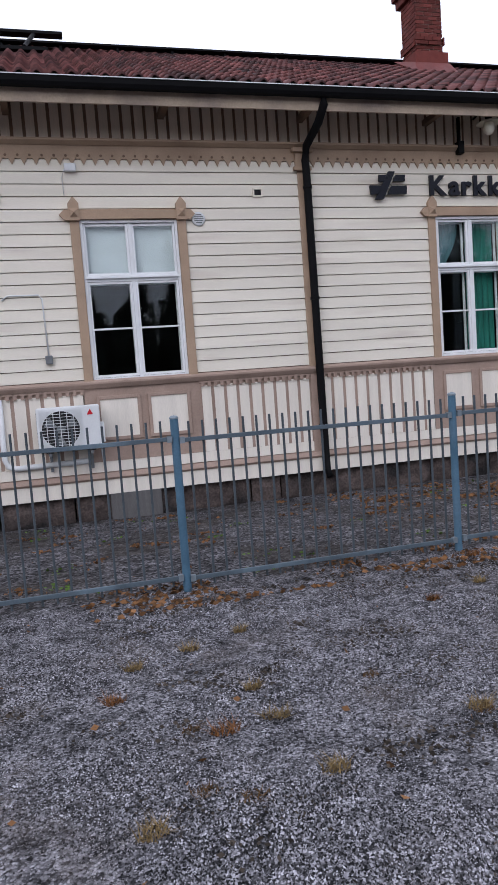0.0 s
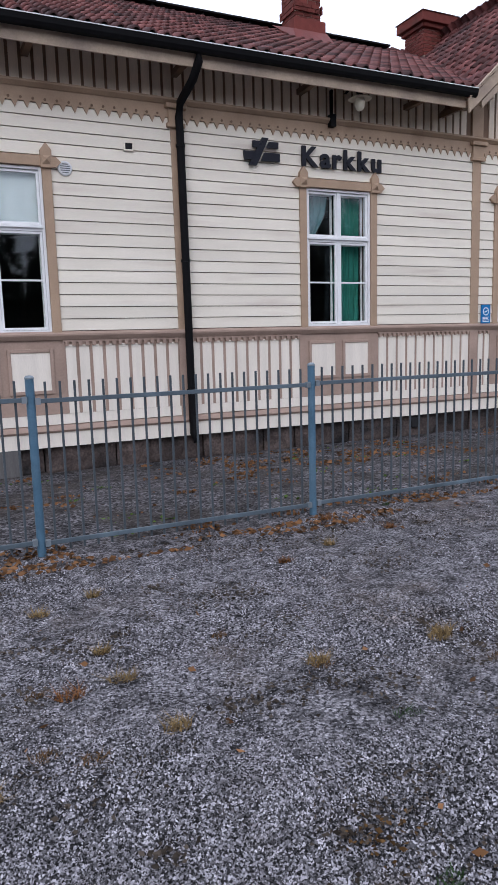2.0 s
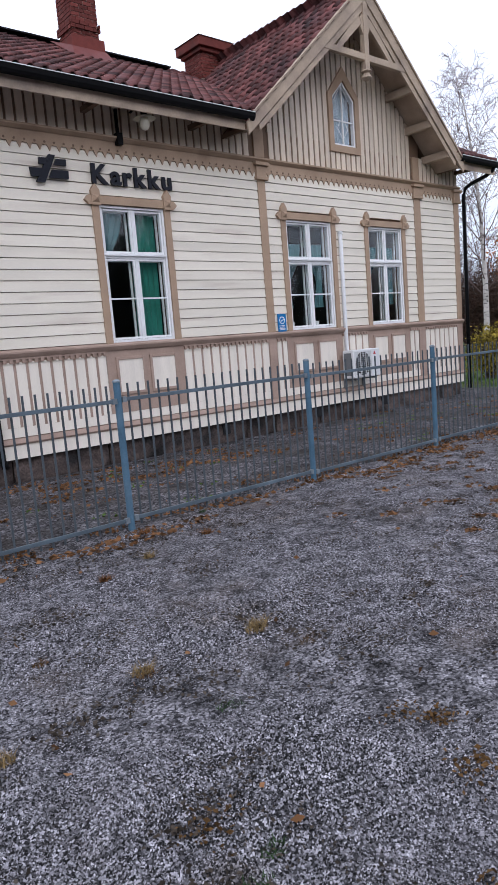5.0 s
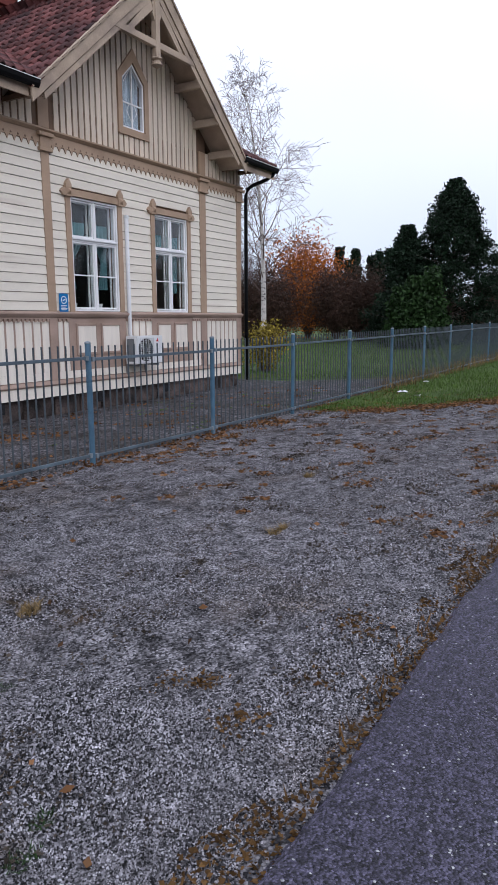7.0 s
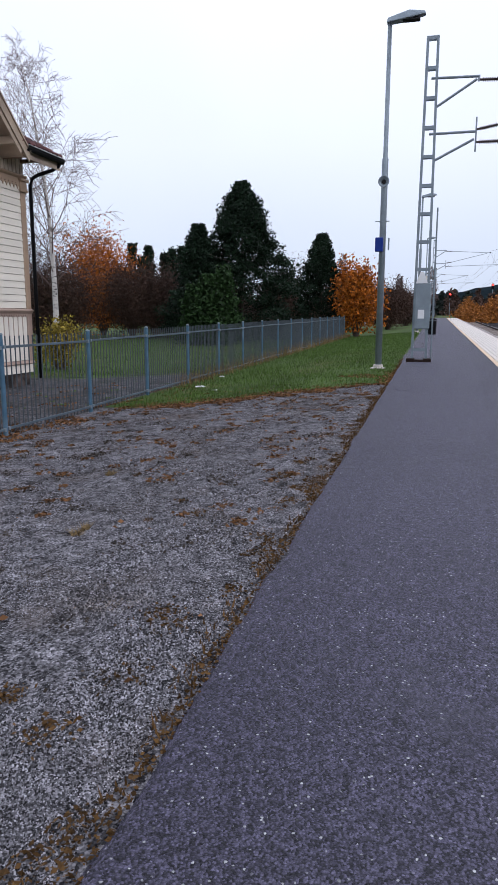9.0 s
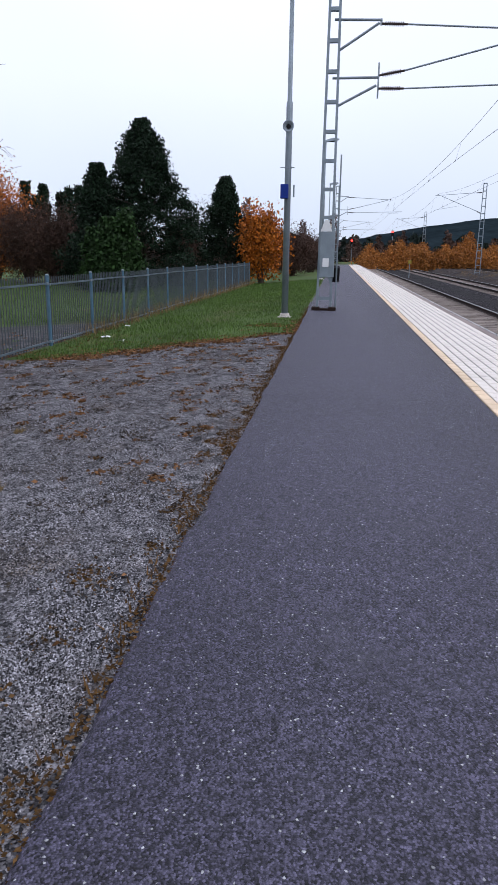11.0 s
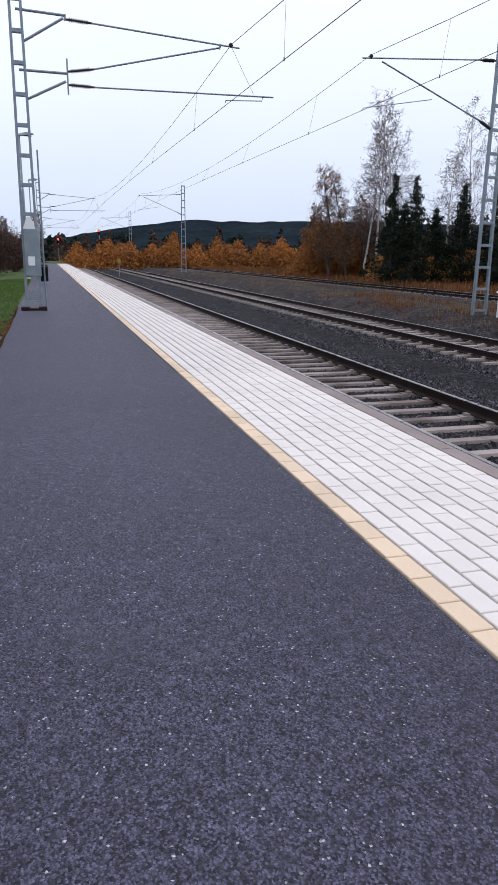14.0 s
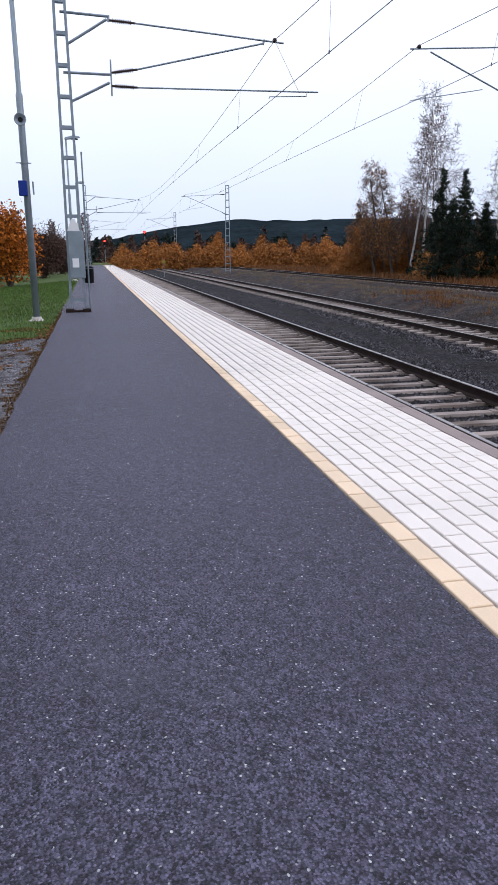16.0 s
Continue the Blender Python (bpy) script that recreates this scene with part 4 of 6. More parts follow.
for sg in (-1, 1):
    a, b = (GX, EAVEY - 0.03, GAP - 0.06), (GX + sg * (GHW + 0.12), EAVEY - 0.03, GAP - 0.06 - (GHW + 0.12) * GS)
    ru.prism([a, b, (b[0], b[1], b[2] - 0.08), (a[0], a[1], a[2] - 0.08)], (0, RIDGEY - EAVEY, 0))
groof = part("gable_roof", ru, BROWN, house, "red-brown clay tile gable roof")


def above_main(q):
    return q.z > EAVEZ + (q.y - EAVEY) * SL - 0.12


ln = math.hypot(GHW + 0.1, (GHW + 0.1) * GS)
upv = Vector((GHW, 0, GHW * GS)).normalized()
nup = int(ln / 0.325) + 1
clad("gable_tiles", (GX - GHW - 0.1, RIDGEY, GAP - (GHW + 0.1) * GS - 0.04), (0, -1, 0), upv, 25, nup, above_main, lambda r, c: c > 10, groof)
upr = Vector((-GHW, 0, GHW * GS)).normalized()
clad("gable_tiles_right", (GX + GHW + 0.1, EAVEY, GAP - (GHW + 0.1) * GS - 0.04), (0, 1, 0), upr, 25, nup, above_main, lambda r, c: False, groof)
for k in range(17):
    y = EAVEY - 0.03 + k * 0.31
    part("ridge_tile", Mesh().tube([(GX, y, GAP - 0.01), (GX, y + 0.34, GAP - 0.035)], [0.12, 0.1], 10), TILE_O, groof)
rt = Mesh()
for k in range(70):
    x = X0 - 0.4 + k * 0.31
    if x < X1 + 0.5:
        rt.tube([(x, RIDGEY, RIDGEZ + 0.01), (x + 0.33, RIDGEY, RIDGEZ - 0.015)], [0.12, 0.1], 8)
part("ridge_tiles", rt, TILE, roof, kind="stuff")
# ladder rail along the ridge
rl = Mesh().box(X0, RIDGEY - 0.3, RIDGEZ + 0.0, 9.8, RIDGEY - 0.12, RIDGEZ + 0.035)
for k in range(14):
    rl.box(X0 + 1.1 * k, RIDGEY - 0.25, RIDGEZ - 0.2, X0 + 1.1 * k + 0.05, RIDGEY - 0.18, RIDGEZ + 0.0)
part("ridge_walkway", rl, BLACK, house, "black steel roof walkway")
hatch = Mesh()
for sx in (-1.75, -1.15):
    hatch.tube([(sx, 13.3, 7.75), (sx + 0.2, 13.95, 8.3)], 0.04, 6)
hatch.box(-2.8, 13.25, 7.68, -0.75, 13.37, 7.74).box(-2.8, 13.85, 8.26, -0.45, 14.05, 8.31)
hatch.tube([(-1.95, 13.3, 7.6), (-1.95, 13.3, 10.2)], 0.02, 6)
part("roof_ladder", hatch, BLACK, house, "black roof ladder frame and antenna mast")
part("antenna_flashing", Mesh().add([(-2.2, 13.0, 7.56), (-1.7, 13.0, 7.56), (-1.7, 13.5, 7.81), (-2.2, 13.5, 7.81), (-2.0, 13.25, 7.9), (-1.9, 13.25, 7.9), (-1.9, 13.35, 7.9), (-2.0, 13.35, 7.9)],
                                     [(0, 1, 5, 4), (1, 2, 6, 5), (2, 3, 7, 6), (3, 0, 4, 7), (4, 5, 6, 7), (0, 3, 2, 1)]), REDMETAL, house)

# eaves: soffit, fascia, gutter
for a, b in ((X0 - 0.4, GX - GHW + 0.02), (GX + GHW - 0.02, X1 + 0.72)):
    # Soffit is coloured dark brown to put the eave shade into it.
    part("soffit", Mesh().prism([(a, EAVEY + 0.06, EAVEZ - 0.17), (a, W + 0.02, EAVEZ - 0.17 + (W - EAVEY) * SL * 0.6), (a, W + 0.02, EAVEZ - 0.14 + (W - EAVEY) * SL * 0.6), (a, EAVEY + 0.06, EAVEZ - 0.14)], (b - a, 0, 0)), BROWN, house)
    part("fascia", Mesh().box(a, EAVEY + 0.03, EAVEZ - 0.32, b, EAVEY + 0.06, EAVEZ - 0.05), RAFTER, house, "weathered tan fascia board")
    # Gutter section is deepened so that its black covers the shadow beneath too.
    gm = []
    for k in range(7):
        t = math.pi + math.pi * k / 6
        gm.append((EAVEY - 0.05 + 0.075 * math.cos(t), EAVEZ - 0.055 + 0.125 * math.sin(t)))
    gi = [(y0_, z0_ + 0.008) for y0_, z0_ in gm[::-1]]
    part("gutter", Mesh().prism([(a, p, q) for p, q in gm + gi], (b - a, 0, 0)), BLACK, house, "black steel gutter, deepened to take in its shadow")
    part("drip_edge", Mesh().box(a, EAVEY - 0.134, EAVEZ - 0.05, b, EAVEY - 0.126, EAVEZ - 0.038), PLASTIC, house, "pale metal drip edge above the gutter")
# rafter tails, in the soffit's dark brown that holds the eave shade
x = X0 + 0.3
while x < X1 + 0.5:
    if abs(x - GX) > GHW - 0.1:
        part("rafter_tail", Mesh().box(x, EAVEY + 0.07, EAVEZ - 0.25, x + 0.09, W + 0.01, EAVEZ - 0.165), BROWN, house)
    x += 2.1

# barge boards and open truss of the gable
for sg in (-1, 1):
    def along(d, off):
        return (GX + sg * d, GAP - 0.02 - d * GS - off)
    q = GHW + 0.13
    bb = Mesh().slab([along(0, 0), along(q, 0), along(q - 0.02, 0.24), along(0, 0.3)], EAVEY - 0.06, EAVEY - 0.02)
    part("barge_board", bb, RAFTER, house, "weathered tan barge board", bevel=0.006)
    b2 = Mesh().slab([along(0, 0.3), along(q - 0.3, 0.27), along(q - 0.33, 0.4), along(0, 0.47)], EAVEY - 0.03, EAVEY + 0.02)
    part("barge_moulding", b2, RAFTER, house, bevel=0.006)
    tp = Mesh().slab([along(0, -0.05), along(q, -0.05), along(q, 0.0), along(0, 0.0)], EAVEY - 0.09, EAVEY + 0.04)
    part("verge_strip", tp, RAFTER, house)
    sf = Mesh().prism([(GX + sg * 0.05, EAVEY, GAP - 0.24), (GX + sg * (GHW + 0.05), EAVEY, GAP - 0.24 - GHW * GS), (GX + sg * (GHW + 0.05), EAVEY, GAP - 0.21 - GHW * GS), (GX + sg * 0.05, EAVEY, GAP - 0.21)], (0, W - EAVEY, 0))
    part("verge_soffit", sf, RAFTER, house)
    for d in (1.55, 2.25, 2.9):
        part("purlin_end", Mesh().box(GX + sg * d - 0.06, EAVEY - 0.0, GAP - 0.44 - d * GS, GX + sg * d + 0.06, W + 0.02, GAP - 0.27 - d * GS), RAFTER, house, bevel=0.01)
cz = 7.08
col = Mesh()
cv = [(GX - 1.42, cz), (GX - 1.42, cz + 0.13)] + [(GX - 1.42 + 2.84 * k / 10, cz + 0.13) for k in range(1, 11)] + [(GX + 1.42 - 2.84 * k / 10, cz - 0.0 + 0.0 * k) for k in range(0, 10)]
col.slab(cv, EAVEY - 0.04, EAVEY + 0.06)
part("collar_beam", col, RAFTER, house, "weathered grey collar beam", bevel=0.008)
kp = Mesh().box(GX - 0.07, EAVEY - 0.05, cz - 0.18, GX + 0.07, EAVEY + 0.07, GAP - 0.3)
kp.lathe((GX, EAVEY, cz - 0.18), [(0, 0.11), (-0.03, 0.12), (-0.06, 0.07), (-0.1, 0.09), (-0.15, 0.12), (-0.19, 0.05), (-0.21, 0.01)], sides=12)
part("king_post", kp, RAFTER, house, bevel=0.006)
for sg in (-1, 1):
    tr_ = Mesh().slab([(GX + sg * 0.07, GAP - 0.75), (GX + sg * 0.75, cz + 0.13), (GX + sg * 0.9, cz + 0.13), (GX + sg * 0.2, GAP - 0.62)], EAVEY - 0.02, EAVEY + 0.03)
    tr_.slab([(GX + sg * 0.07, cz + 0.5), (GX + sg * 0.14, cz + 0.62), (GX + sg * 0.11, cz + 0.72), (GX + sg * 0.15, cz + 0.8), (GX + sg * 0.07, cz + 0.9)], EAVEY - 0.03, EAVEY + 0.04)
    part("truss_bracket", tr_, RAFTER, house)


# ---- chimneys ----
def chimney(x0, y0, wx, wy, z0, z1, cap, label):
    ch_ = thing("chimney", label, "chimney")
    part("core", Mesh().box(x0 + 0.012, y0 + 0.012, z0, x0 + wx - 0.012, y0 + wy - 0.012, z1), MORTAR, ch_)
    bl, bh = wx / 3, 0.083
    bme = Mesh().box(0, -0.0, 0, bl - 0.012, 0.03, bh - 0.014).data("brick")
    bme.materials.append(BRICK)
    z, r = z0 + 0.25, 0
    while z < z1 - 0.01:
        grow = 0.035 if (z - z0 > cap and z - z0 < cap + 0.2) else 0.0
        for side in range(4):
            ang = side * 90
            ln_, org = (wx, (x0 - grow, y0 - grow)) if side == 0 else ((wy, (x0 + wx + grow, y0 - grow)) if side == 1 else ((wx, (x0 + wx + grow, y0 + wy + grow)) if side == 2 else (wy, (x0 - grow, y0 + wy + grow))))
            if side == 2:
                continue
            ca, sa = math.cos(radians(ang)), math.sin(radians(ang))
            k, s0 = 0, (-bl / 2 if r % 2 else 0.0)
            while s0 + 0.03 < ln_:
                a, b = max(0, s0), min(ln_, s0 + bl)
                if b - a > 0.04:
                    ob = part("brick", bme, None, ch_)
                    ob.matrix_basis = Matrix.Translation((org[0] + ca * a, org[1] + sa * a, z)) @ pose(0, 0, 0, 0, 0, ang) @ Matrix.Diagonal(((b - a) / bl, 1, 1, 1))
                s0 += bl
        z += bh
        r += 1
    return ch_


c1 = chimney(6.68, 13.45, 0.6, 0.6, 7.6, 9.75, 0.62, "red brick chimney with corbelled base on the roof ridge")
part("cap", Mesh().box(6.54, 13.31, 9.42, 7.42, 14.19, 9.65).box(6.6, 13.37, 9.25, 7.36, 14.13, 9.42), BRICK, c1, bevel=0.015)
part("base_course", Mesh().box(6.6, 13.37, 7.6, 7.36, 14.13, 8.1), BRICK, c1, bevel=0.01)
fl = Mesh().add([(6.5, 13.14, EAVEZ + (13.14 - EAVEY) * SL + 0.04), (7.46, 13.14, EAVEZ + (13.14 - EAVEY) * SL + 0.04), (7.38, 13.36, 7.87), (6.58, 13.36, 7.87), (7.44, 14.2, 8.24), (6.52, 14.2, 8.24)], [(0, 1, 2, 3), (1, 4, 2), (0, 3, 5)])
part("flashing", fl, REDMETAL, c1, "red sheet-metal flashing")
c2 = chimney(10.5, 14.05, 0.8, 0.7, 7.9, 8.9, 9, "red brick chimney with a wide overhanging cap")
cp = Mesh().box(10.43, 13.98, 8.76, 11.37, 14.82, 8.85).box(10.35, 13.9, 8.85, 11.45, 14.9, 9.06)
part("cap", cp, BRICK, c2, bevel=0.015)
part("cap_sheet", Mesh().add([(10.32, 13.87, 9.062), (11.48, 13.87, 9.062), (11.48, 14.93, 9.062), (10.32, 14.93, 9.062), (10.6, 14.15, 9.17), (11.2, 14.15, 9.17), (11.2, 14.65, 9.17), (10.6, 14.65, 9.17)],
                                [(0, 1, 5, 4), (1, 2, 6, 5), (2, 3, 7, 6), (3, 0, 4, 7), (4, 5, 6, 7), (3, 2, 1, 0)]), REDMETAL, c2)

# ---- fence ----
fence = thing("fence", "blue-grey steel bar fence along the station yard", "fence")
bar_me = Mesh().tube([(0, 0, 0.03), (0, 0, 1.38)], 0.0105, 6).data("bar")
bar_me.materials.append(FENCE_BAR)
PX = [-0.225 + 2.5 * i for i in range(-3, 19)]
for i, px in enumerate(PX):
    z = fence_z(px)
    post = part("post", Mesh().tube([(px, FY, z - 0.05), (px, FY, z + 1.40)], 0.034, 14), FENCE_POST, fence, smooth=False)
    part("cap", Mesh().lathe((px, FY, z + 1.40), [(0, 0.037), (0.012, 0.037), (0.025, 0.025), (0.03, 0.0)], sides=14), GALV, post)
    if i == len(PX) - 1:
        break
    zb = z + 0.005 * ((i * 7) % 5 - 2)
    zn = fence_z(PX[i + 1]) - z
    for h in (0.085, 1.215):
        rm = Mesh().prism([(px + 0.035, FY - 0.032, zb + h), (px + 0.035, FY - 0.008, zb + h), (px + 0.035, FY - 0.008, zb + h + 0.035), (px + 0.035, FY - 0.032, zb + h + 0.035)], (2.43, 0, zn))
        rail = part("rail", rm, FENCE, fence, bevel=0.003)
        part("bracket", Mesh().box(px + 0.03, FY - 0.038, zb + h - 0.008, px + 0.07, FY - 0.0, zb + h + 0.043), GALV, rail)
        part("bracket", Mesh().box(px + 2.43, FY - 0.038, zb + zn + h - 0.008, px + 2.47, FY - 0.0, zb + zn + h + 0.043), GALV, rail)
    rest = Mesh()
    for k in range(1, 22):
        x = px + 2.5 * k / 22
        z = zb + zn * k / 22
        if -3.5 < px < 29:
            part("bar", bar_me, None, fence).location = (x, FY - 0.0, z)
        else:
            rest.tube([(x, FY, z + 0.03), (x, FY, z + 1.38)], 0.009, 5)
    if rest.f:
        part("far_bars", rest, FENCE_BAR, fence, kind="stuff")

# ---- fixtures of the house ----
def pipe_thing(name, pts, r, material, label, category, sides=12, clips=()):
    t = thing(name, label, category)
    part("pipe", Mesh().tube(pts, r, sides), material, t, smooth=True)
    for c in clips:
        part("clip", Mesh().lathe(c, [(-0.02, r + 0.012), (0.02, r + 0.012)], sides=sides), material, t)
    return t


pipe_thing("downpipe", [(2.86, EAVEY - 0.03, EAVEZ - 0.08), (2.86, EAVEY - 0.03, EAVEZ - 0.25), (2.82, EAVEY + 0.12, EAVEZ - 0.45), (2.77, W - 0.18, 4.98), (2.76, W - 0.13, 4.8), (2.77, W - 0.12, 4.6), (2.78, W - 0.12, 2.9),
                        (2.79, W - 0.12, 1.0), (2.8, W - 0.12, 0.12), (2.82, W - 0.2, 0.0)], 0.06, BLACK, "black steel downpipe on the front of the house", "downpipe", clips=[(2.78, W - 0.12, 2.75), (2.79, W - 0.12, 0.8), (2.77, W - 0.12, 4.4)])
pipe_thing("downpipe", [(16.05, EAVEY - 0.03, EAVEZ - 0.08), (16.02, EAVEY + 0.02, EAVEZ - 0.22), (15.9, EAVEY + 0.15, EAVEZ - 0.34), (15.62, W - 0.3, 5.12), (15.52, W - 0.2, 5.02), (15.5, W - 0.15, 4.85), (15.5, W - 0.15, 2.5), (15.5, W - 0.15, -0.1)], 0.048,
           BLACK, "black steel downpipe at the house corner", "downpipe", clips=[(15.5, W - 0.15, 3.4), (15.5, W - 0.15, 1.2)])
pipe_thing("pipe_trunking", [(10.74, W - 0.07, 3.78), (10.74, W - 0.07, 1.25), (10.8, W - 0.09, 1.1)], 0.045, PLASTIC, "white plastic trunking running up from the heat pump", "trunking", clips=[(10.74, W - 0.07, 3.74)])
pipe_thing("pipe_trunking", [(-1.92, W - 0.06, 1.55), (-1.92, W - 0.06, 0.72), (-1.88, W - 0.06, 0.62), (-1.78, W - 0.06, 0.58), (-0.8, W - 0.06, 0.6)], 0.04, PLASTIC, "white plastic trunking bending under the heat pump", "trunking")
pipe_thing("drain_hose", [(-0.68, W - 0.1, 0.85), (-0.6, W - 0.09, 0.78), (-0.58, W - 0.06, 0.6), (-0.57, W - 0.06, 0.42)], 0.016, PLASTIC, "thin pale hose beside the heat pump", "hose")
pipe_thing("cable_conduit", [(-1.75, W - 0.04, 2.9), (-1.68, W - 0.04, 2.96), (-1.26, W - 0.04, 2.96), (-1.22, W - 0.04, 2.9), (-1.2, W - 0.04, 2.12)], 0.011, PLASTIC, "thin pale conduit on the wall", "conduit")
part("wall_socket", Mesh().box(-1.25, W - 0.09, 2.0, -1.15, W - 0.03, 2.12), GREYP, None, "small grey socket box on the wall", bevel=0.012)["category"] = "socket"
part("junction_box", Mesh().box(-0.76, W - 0.11, 4.62, -0.6, W - 0.03, 4.73), PLASTIC, None, "small white junction box under the valance", bevel=0.012)["category"] = "junction box"
pipe_thing("thin_cable", [(-0.76, W - 0.05, 4.66), (-0.8, W - 0.05, 4.55), (-0.79, W - 0.05, 4.3)], 0.006, PLASTIC, "thin white cable on the wall", "cable", 6)
for vx, vz in ((1.93, 4.28), (-1.78, 4.22)):
    vt = thing("wall_vent", "small square wall vent with a dark opening", "vent", "square wall vents")
    fm = Mesh()
    pane_rect(fm, vx, vz, vx + 0.15, vz + 0.13, 0.022, W - 0.06, W - 0.02)
    part("frame", fm, SIDING, vt)
    # Solid near-black block paints the shade inside the vent hole.
    part("opening", Mesh().box(vx + 0.022, W - 0.042, vz + 0.022, vx + 0.128, W - 0.02, vz + 0.108), DARK, vt)
rv = thing("round_vent", "round white slotted wall vent", "vent")
part("rim", Mesh().lathe((1.08, W - 0.06, 3.97), [(0, 0.085), (0.01, 0.1), (0.04, 0.1)], (0, 1, 0), 20), PLASTIC, rv, bevel=0.004)
for k in range(5):
    hw_ = math.sqrt(0.07 ** 2 - (0.028 * (k - 2)) ** 2)
    part("slot", Mesh().box(1.08 - hw_, W - 0.066, 3.963 + 0.028 * (k - 2), 1.08 + hw_, W - 0.061, 3.975 + 0.028 * (k - 2)), GREYP, rv)


def heat_pump(x0, z0, label, w=0.84, h=0.61):
    hp = thing("heat_pump", label, "heat pump", "heat pump units")
    y0, y1 = W - 0.45, W - 0.14
    part("casing", Mesh().box(x0, y0, z0, x0 + w, y1, z0 + h), PLASTIC, hp, bevel=0.02)
    cx, cz_ = x0 + 0.31, z0 + h / 2
    part("fan_recess", Mesh().lathe((cx, y0 - 0.004, cz_), [(0, 0.25), (0.02, 0.25)], (0, 1, 0), 28), DARK, hp)
    part("fan_hub", Mesh().lathe((cx, y0 - 0.012, cz_), [(0, 0.05), (0.01, 0.06)], (0, 1, 0), 16), GREYP, hp)
    for k in range(3):
        a = k * 2.094 + 0.4
        bl = Mesh().prism([(cx + 0.05 * math.cos(a), y0 - 0.006, cz_ + 0.05 * math.sin(a)), (cx + 0.23 * math.cos(a - 0.25), y0 - 0.006, cz_ + 0.23 * math.sin(a - 0.25)), (cx + 0.23 * math.cos(a + 0.4), y0 - 0.006, cz_ + 0.23 * math.sin(a + 0.4))], (0, 0.002, 0))
        part("fan_blade", bl, GREYP, hp)
    gr_ = Mesh()
    for k in range(13):
        zz = z0 + 0.05 + k * (h - 0.1) / 12
        gr_.box(x0 + 0.04, y0 - 0.022, zz - 0.003, x0 + 0.58, y0 - 0.016, zz + 0.003)
    for k in range(7):
        xx = x0 + 0.04 + k * 0.09
        gr_.box(xx - 0.004, y0 - 0.018, z0 + 0.05, xx + 0.004, y0 - 0.0, z0 + h - 0.05)
    part("fan_guard", gr_, PLASTIC, hp, "pale wire fan guard")
    part("side_grille", Mesh().box(x0 - 0.004, y0 + 0.06, z0 + 0.06, x0 + 0.001, y1 - 0.04, z0 + h - 0.06), GREYP, hp)
    part("maker_mark", Mesh().slab([(x0 + 0.67, z0 + h - 0.13), (x0 + 0.75, z0 + h - 0.13), (x0 + 0.71, z0 + h - 0.05)], y0 - 0.004, y0), REDM, hp, "small red maker's mark")
    part("valve_cover", Mesh().box(x0 + w, y0 + 0.05, z0 + 0.08, x0 + w + 0.05, y1 - 0.05, z0 + 0.36), PLASTIC, hp, bevel=0.01)
    for xx in (x0 + 0.12, x0 + w - 0.16):
        part("bracket", Mesh().box(xx, y0 + 0.02, z0 - 0.05, xx + 0.04, W - 0.03, z0 - 0.012).box(xx, W - 0.07, z0 - 0.3, xx + 0.04, W - 0.03, z0 - 0.05), GREYP, hp)
        part("foot", Mesh().box(xx - 0.03, y0 + 0.02, z0 - 0.012, xx + 0.07, y0 + 0.08, z0), DARK, hp)


heat_pump(-1.44, 0.79, "white heat pump unit with a round fan on wall brackets")
heat_pump(10.5, 0.61, "white heat pump unit beside white trunking on the wall", 0.9)

# blue notice plate
pl = thing("notice_plate", "small blue notice plate with a white ring", "sign")
part("plate", Mesh().box(8.72, W - 0.06, 1.73, 8.95, W - 0.045, 2.08), BLUE, pl, bevel=0.004)
rg_ = Mesh()
for k in range(20):
    a, b = k * math.pi / 10, (k + 1) * math.pi / 10
    rg_.slab([(8.835 + q * math.cos(t), 1.955 + q * math.sin(t)) for q, t in ((0.075, a), (0.075, b), (0.06, b), (0.06, a))], W - 0.064, W - 0.06)
part("ring", rg_, WHITE, pl)
part("emblem", Mesh().slab([(8.8, 1.93), (8.87, 1.96), (8.88, 1.98), (8.8, 1.95)], W - 0.064, W - 0.06), WHITE, pl)
for k in range(4):
    part("text_bar", Mesh().box(8.75 + 0.01 * (k % 2), W - 0.063, 1.84 - 0.026 * k, 8.92 - 0.015 * ((k + 1) % 3), W - 0.06, 1.852 - 0.026 * k), WHITE, pl)

# station name in raised black letters, and the operator's sign as plain shapes
sg_ = thing("station_sign", "raised black station name letters on the wall", "sign")
letters, cur = [], 0.0
for chx in "Karkku":
    cd = bpy.data.curves.new("letter", "FONT")
    cd.body, cd.size, cd.extrude, cd.offset = chx, 0.42, 0.02, 0.013
    tmp = bpy.data.objects.new("letter", cd)
    me = bpy.data.meshes.new_from_object(tmp)
    bpy.data.objects.remove(tmp)
    co = np.empty(len(me.vertices) * 3)
    me.vertices.foreach_get("co", co)
    co = co.reshape(-1, 3)
    lo, hi = co[:, 0].min(), co[:, 0].max()
    letters.append((me, co, cur - lo))
    cur += hi - lo + 0.035
span = cur - 0.035
for me, co, off in letters:
    c = co.copy()
    c[:, 0] = 4.85 + (co[:, 0] + off) * (1.545 / span)
    c[:, 1] = W - 0.07 - co[:, 2]
    c[:, 2] = 4.30 + co[:, 1] * 1.0
    me.vertices.foreach_set("co", c.ravel())
    me.flip_normals()
    me.materials.append(SIGNBLACK)
    part("letter", me, None, sg_)
lg = thing("operator_sign", "raised black slanted-bar railway sign on the wall", "sign")
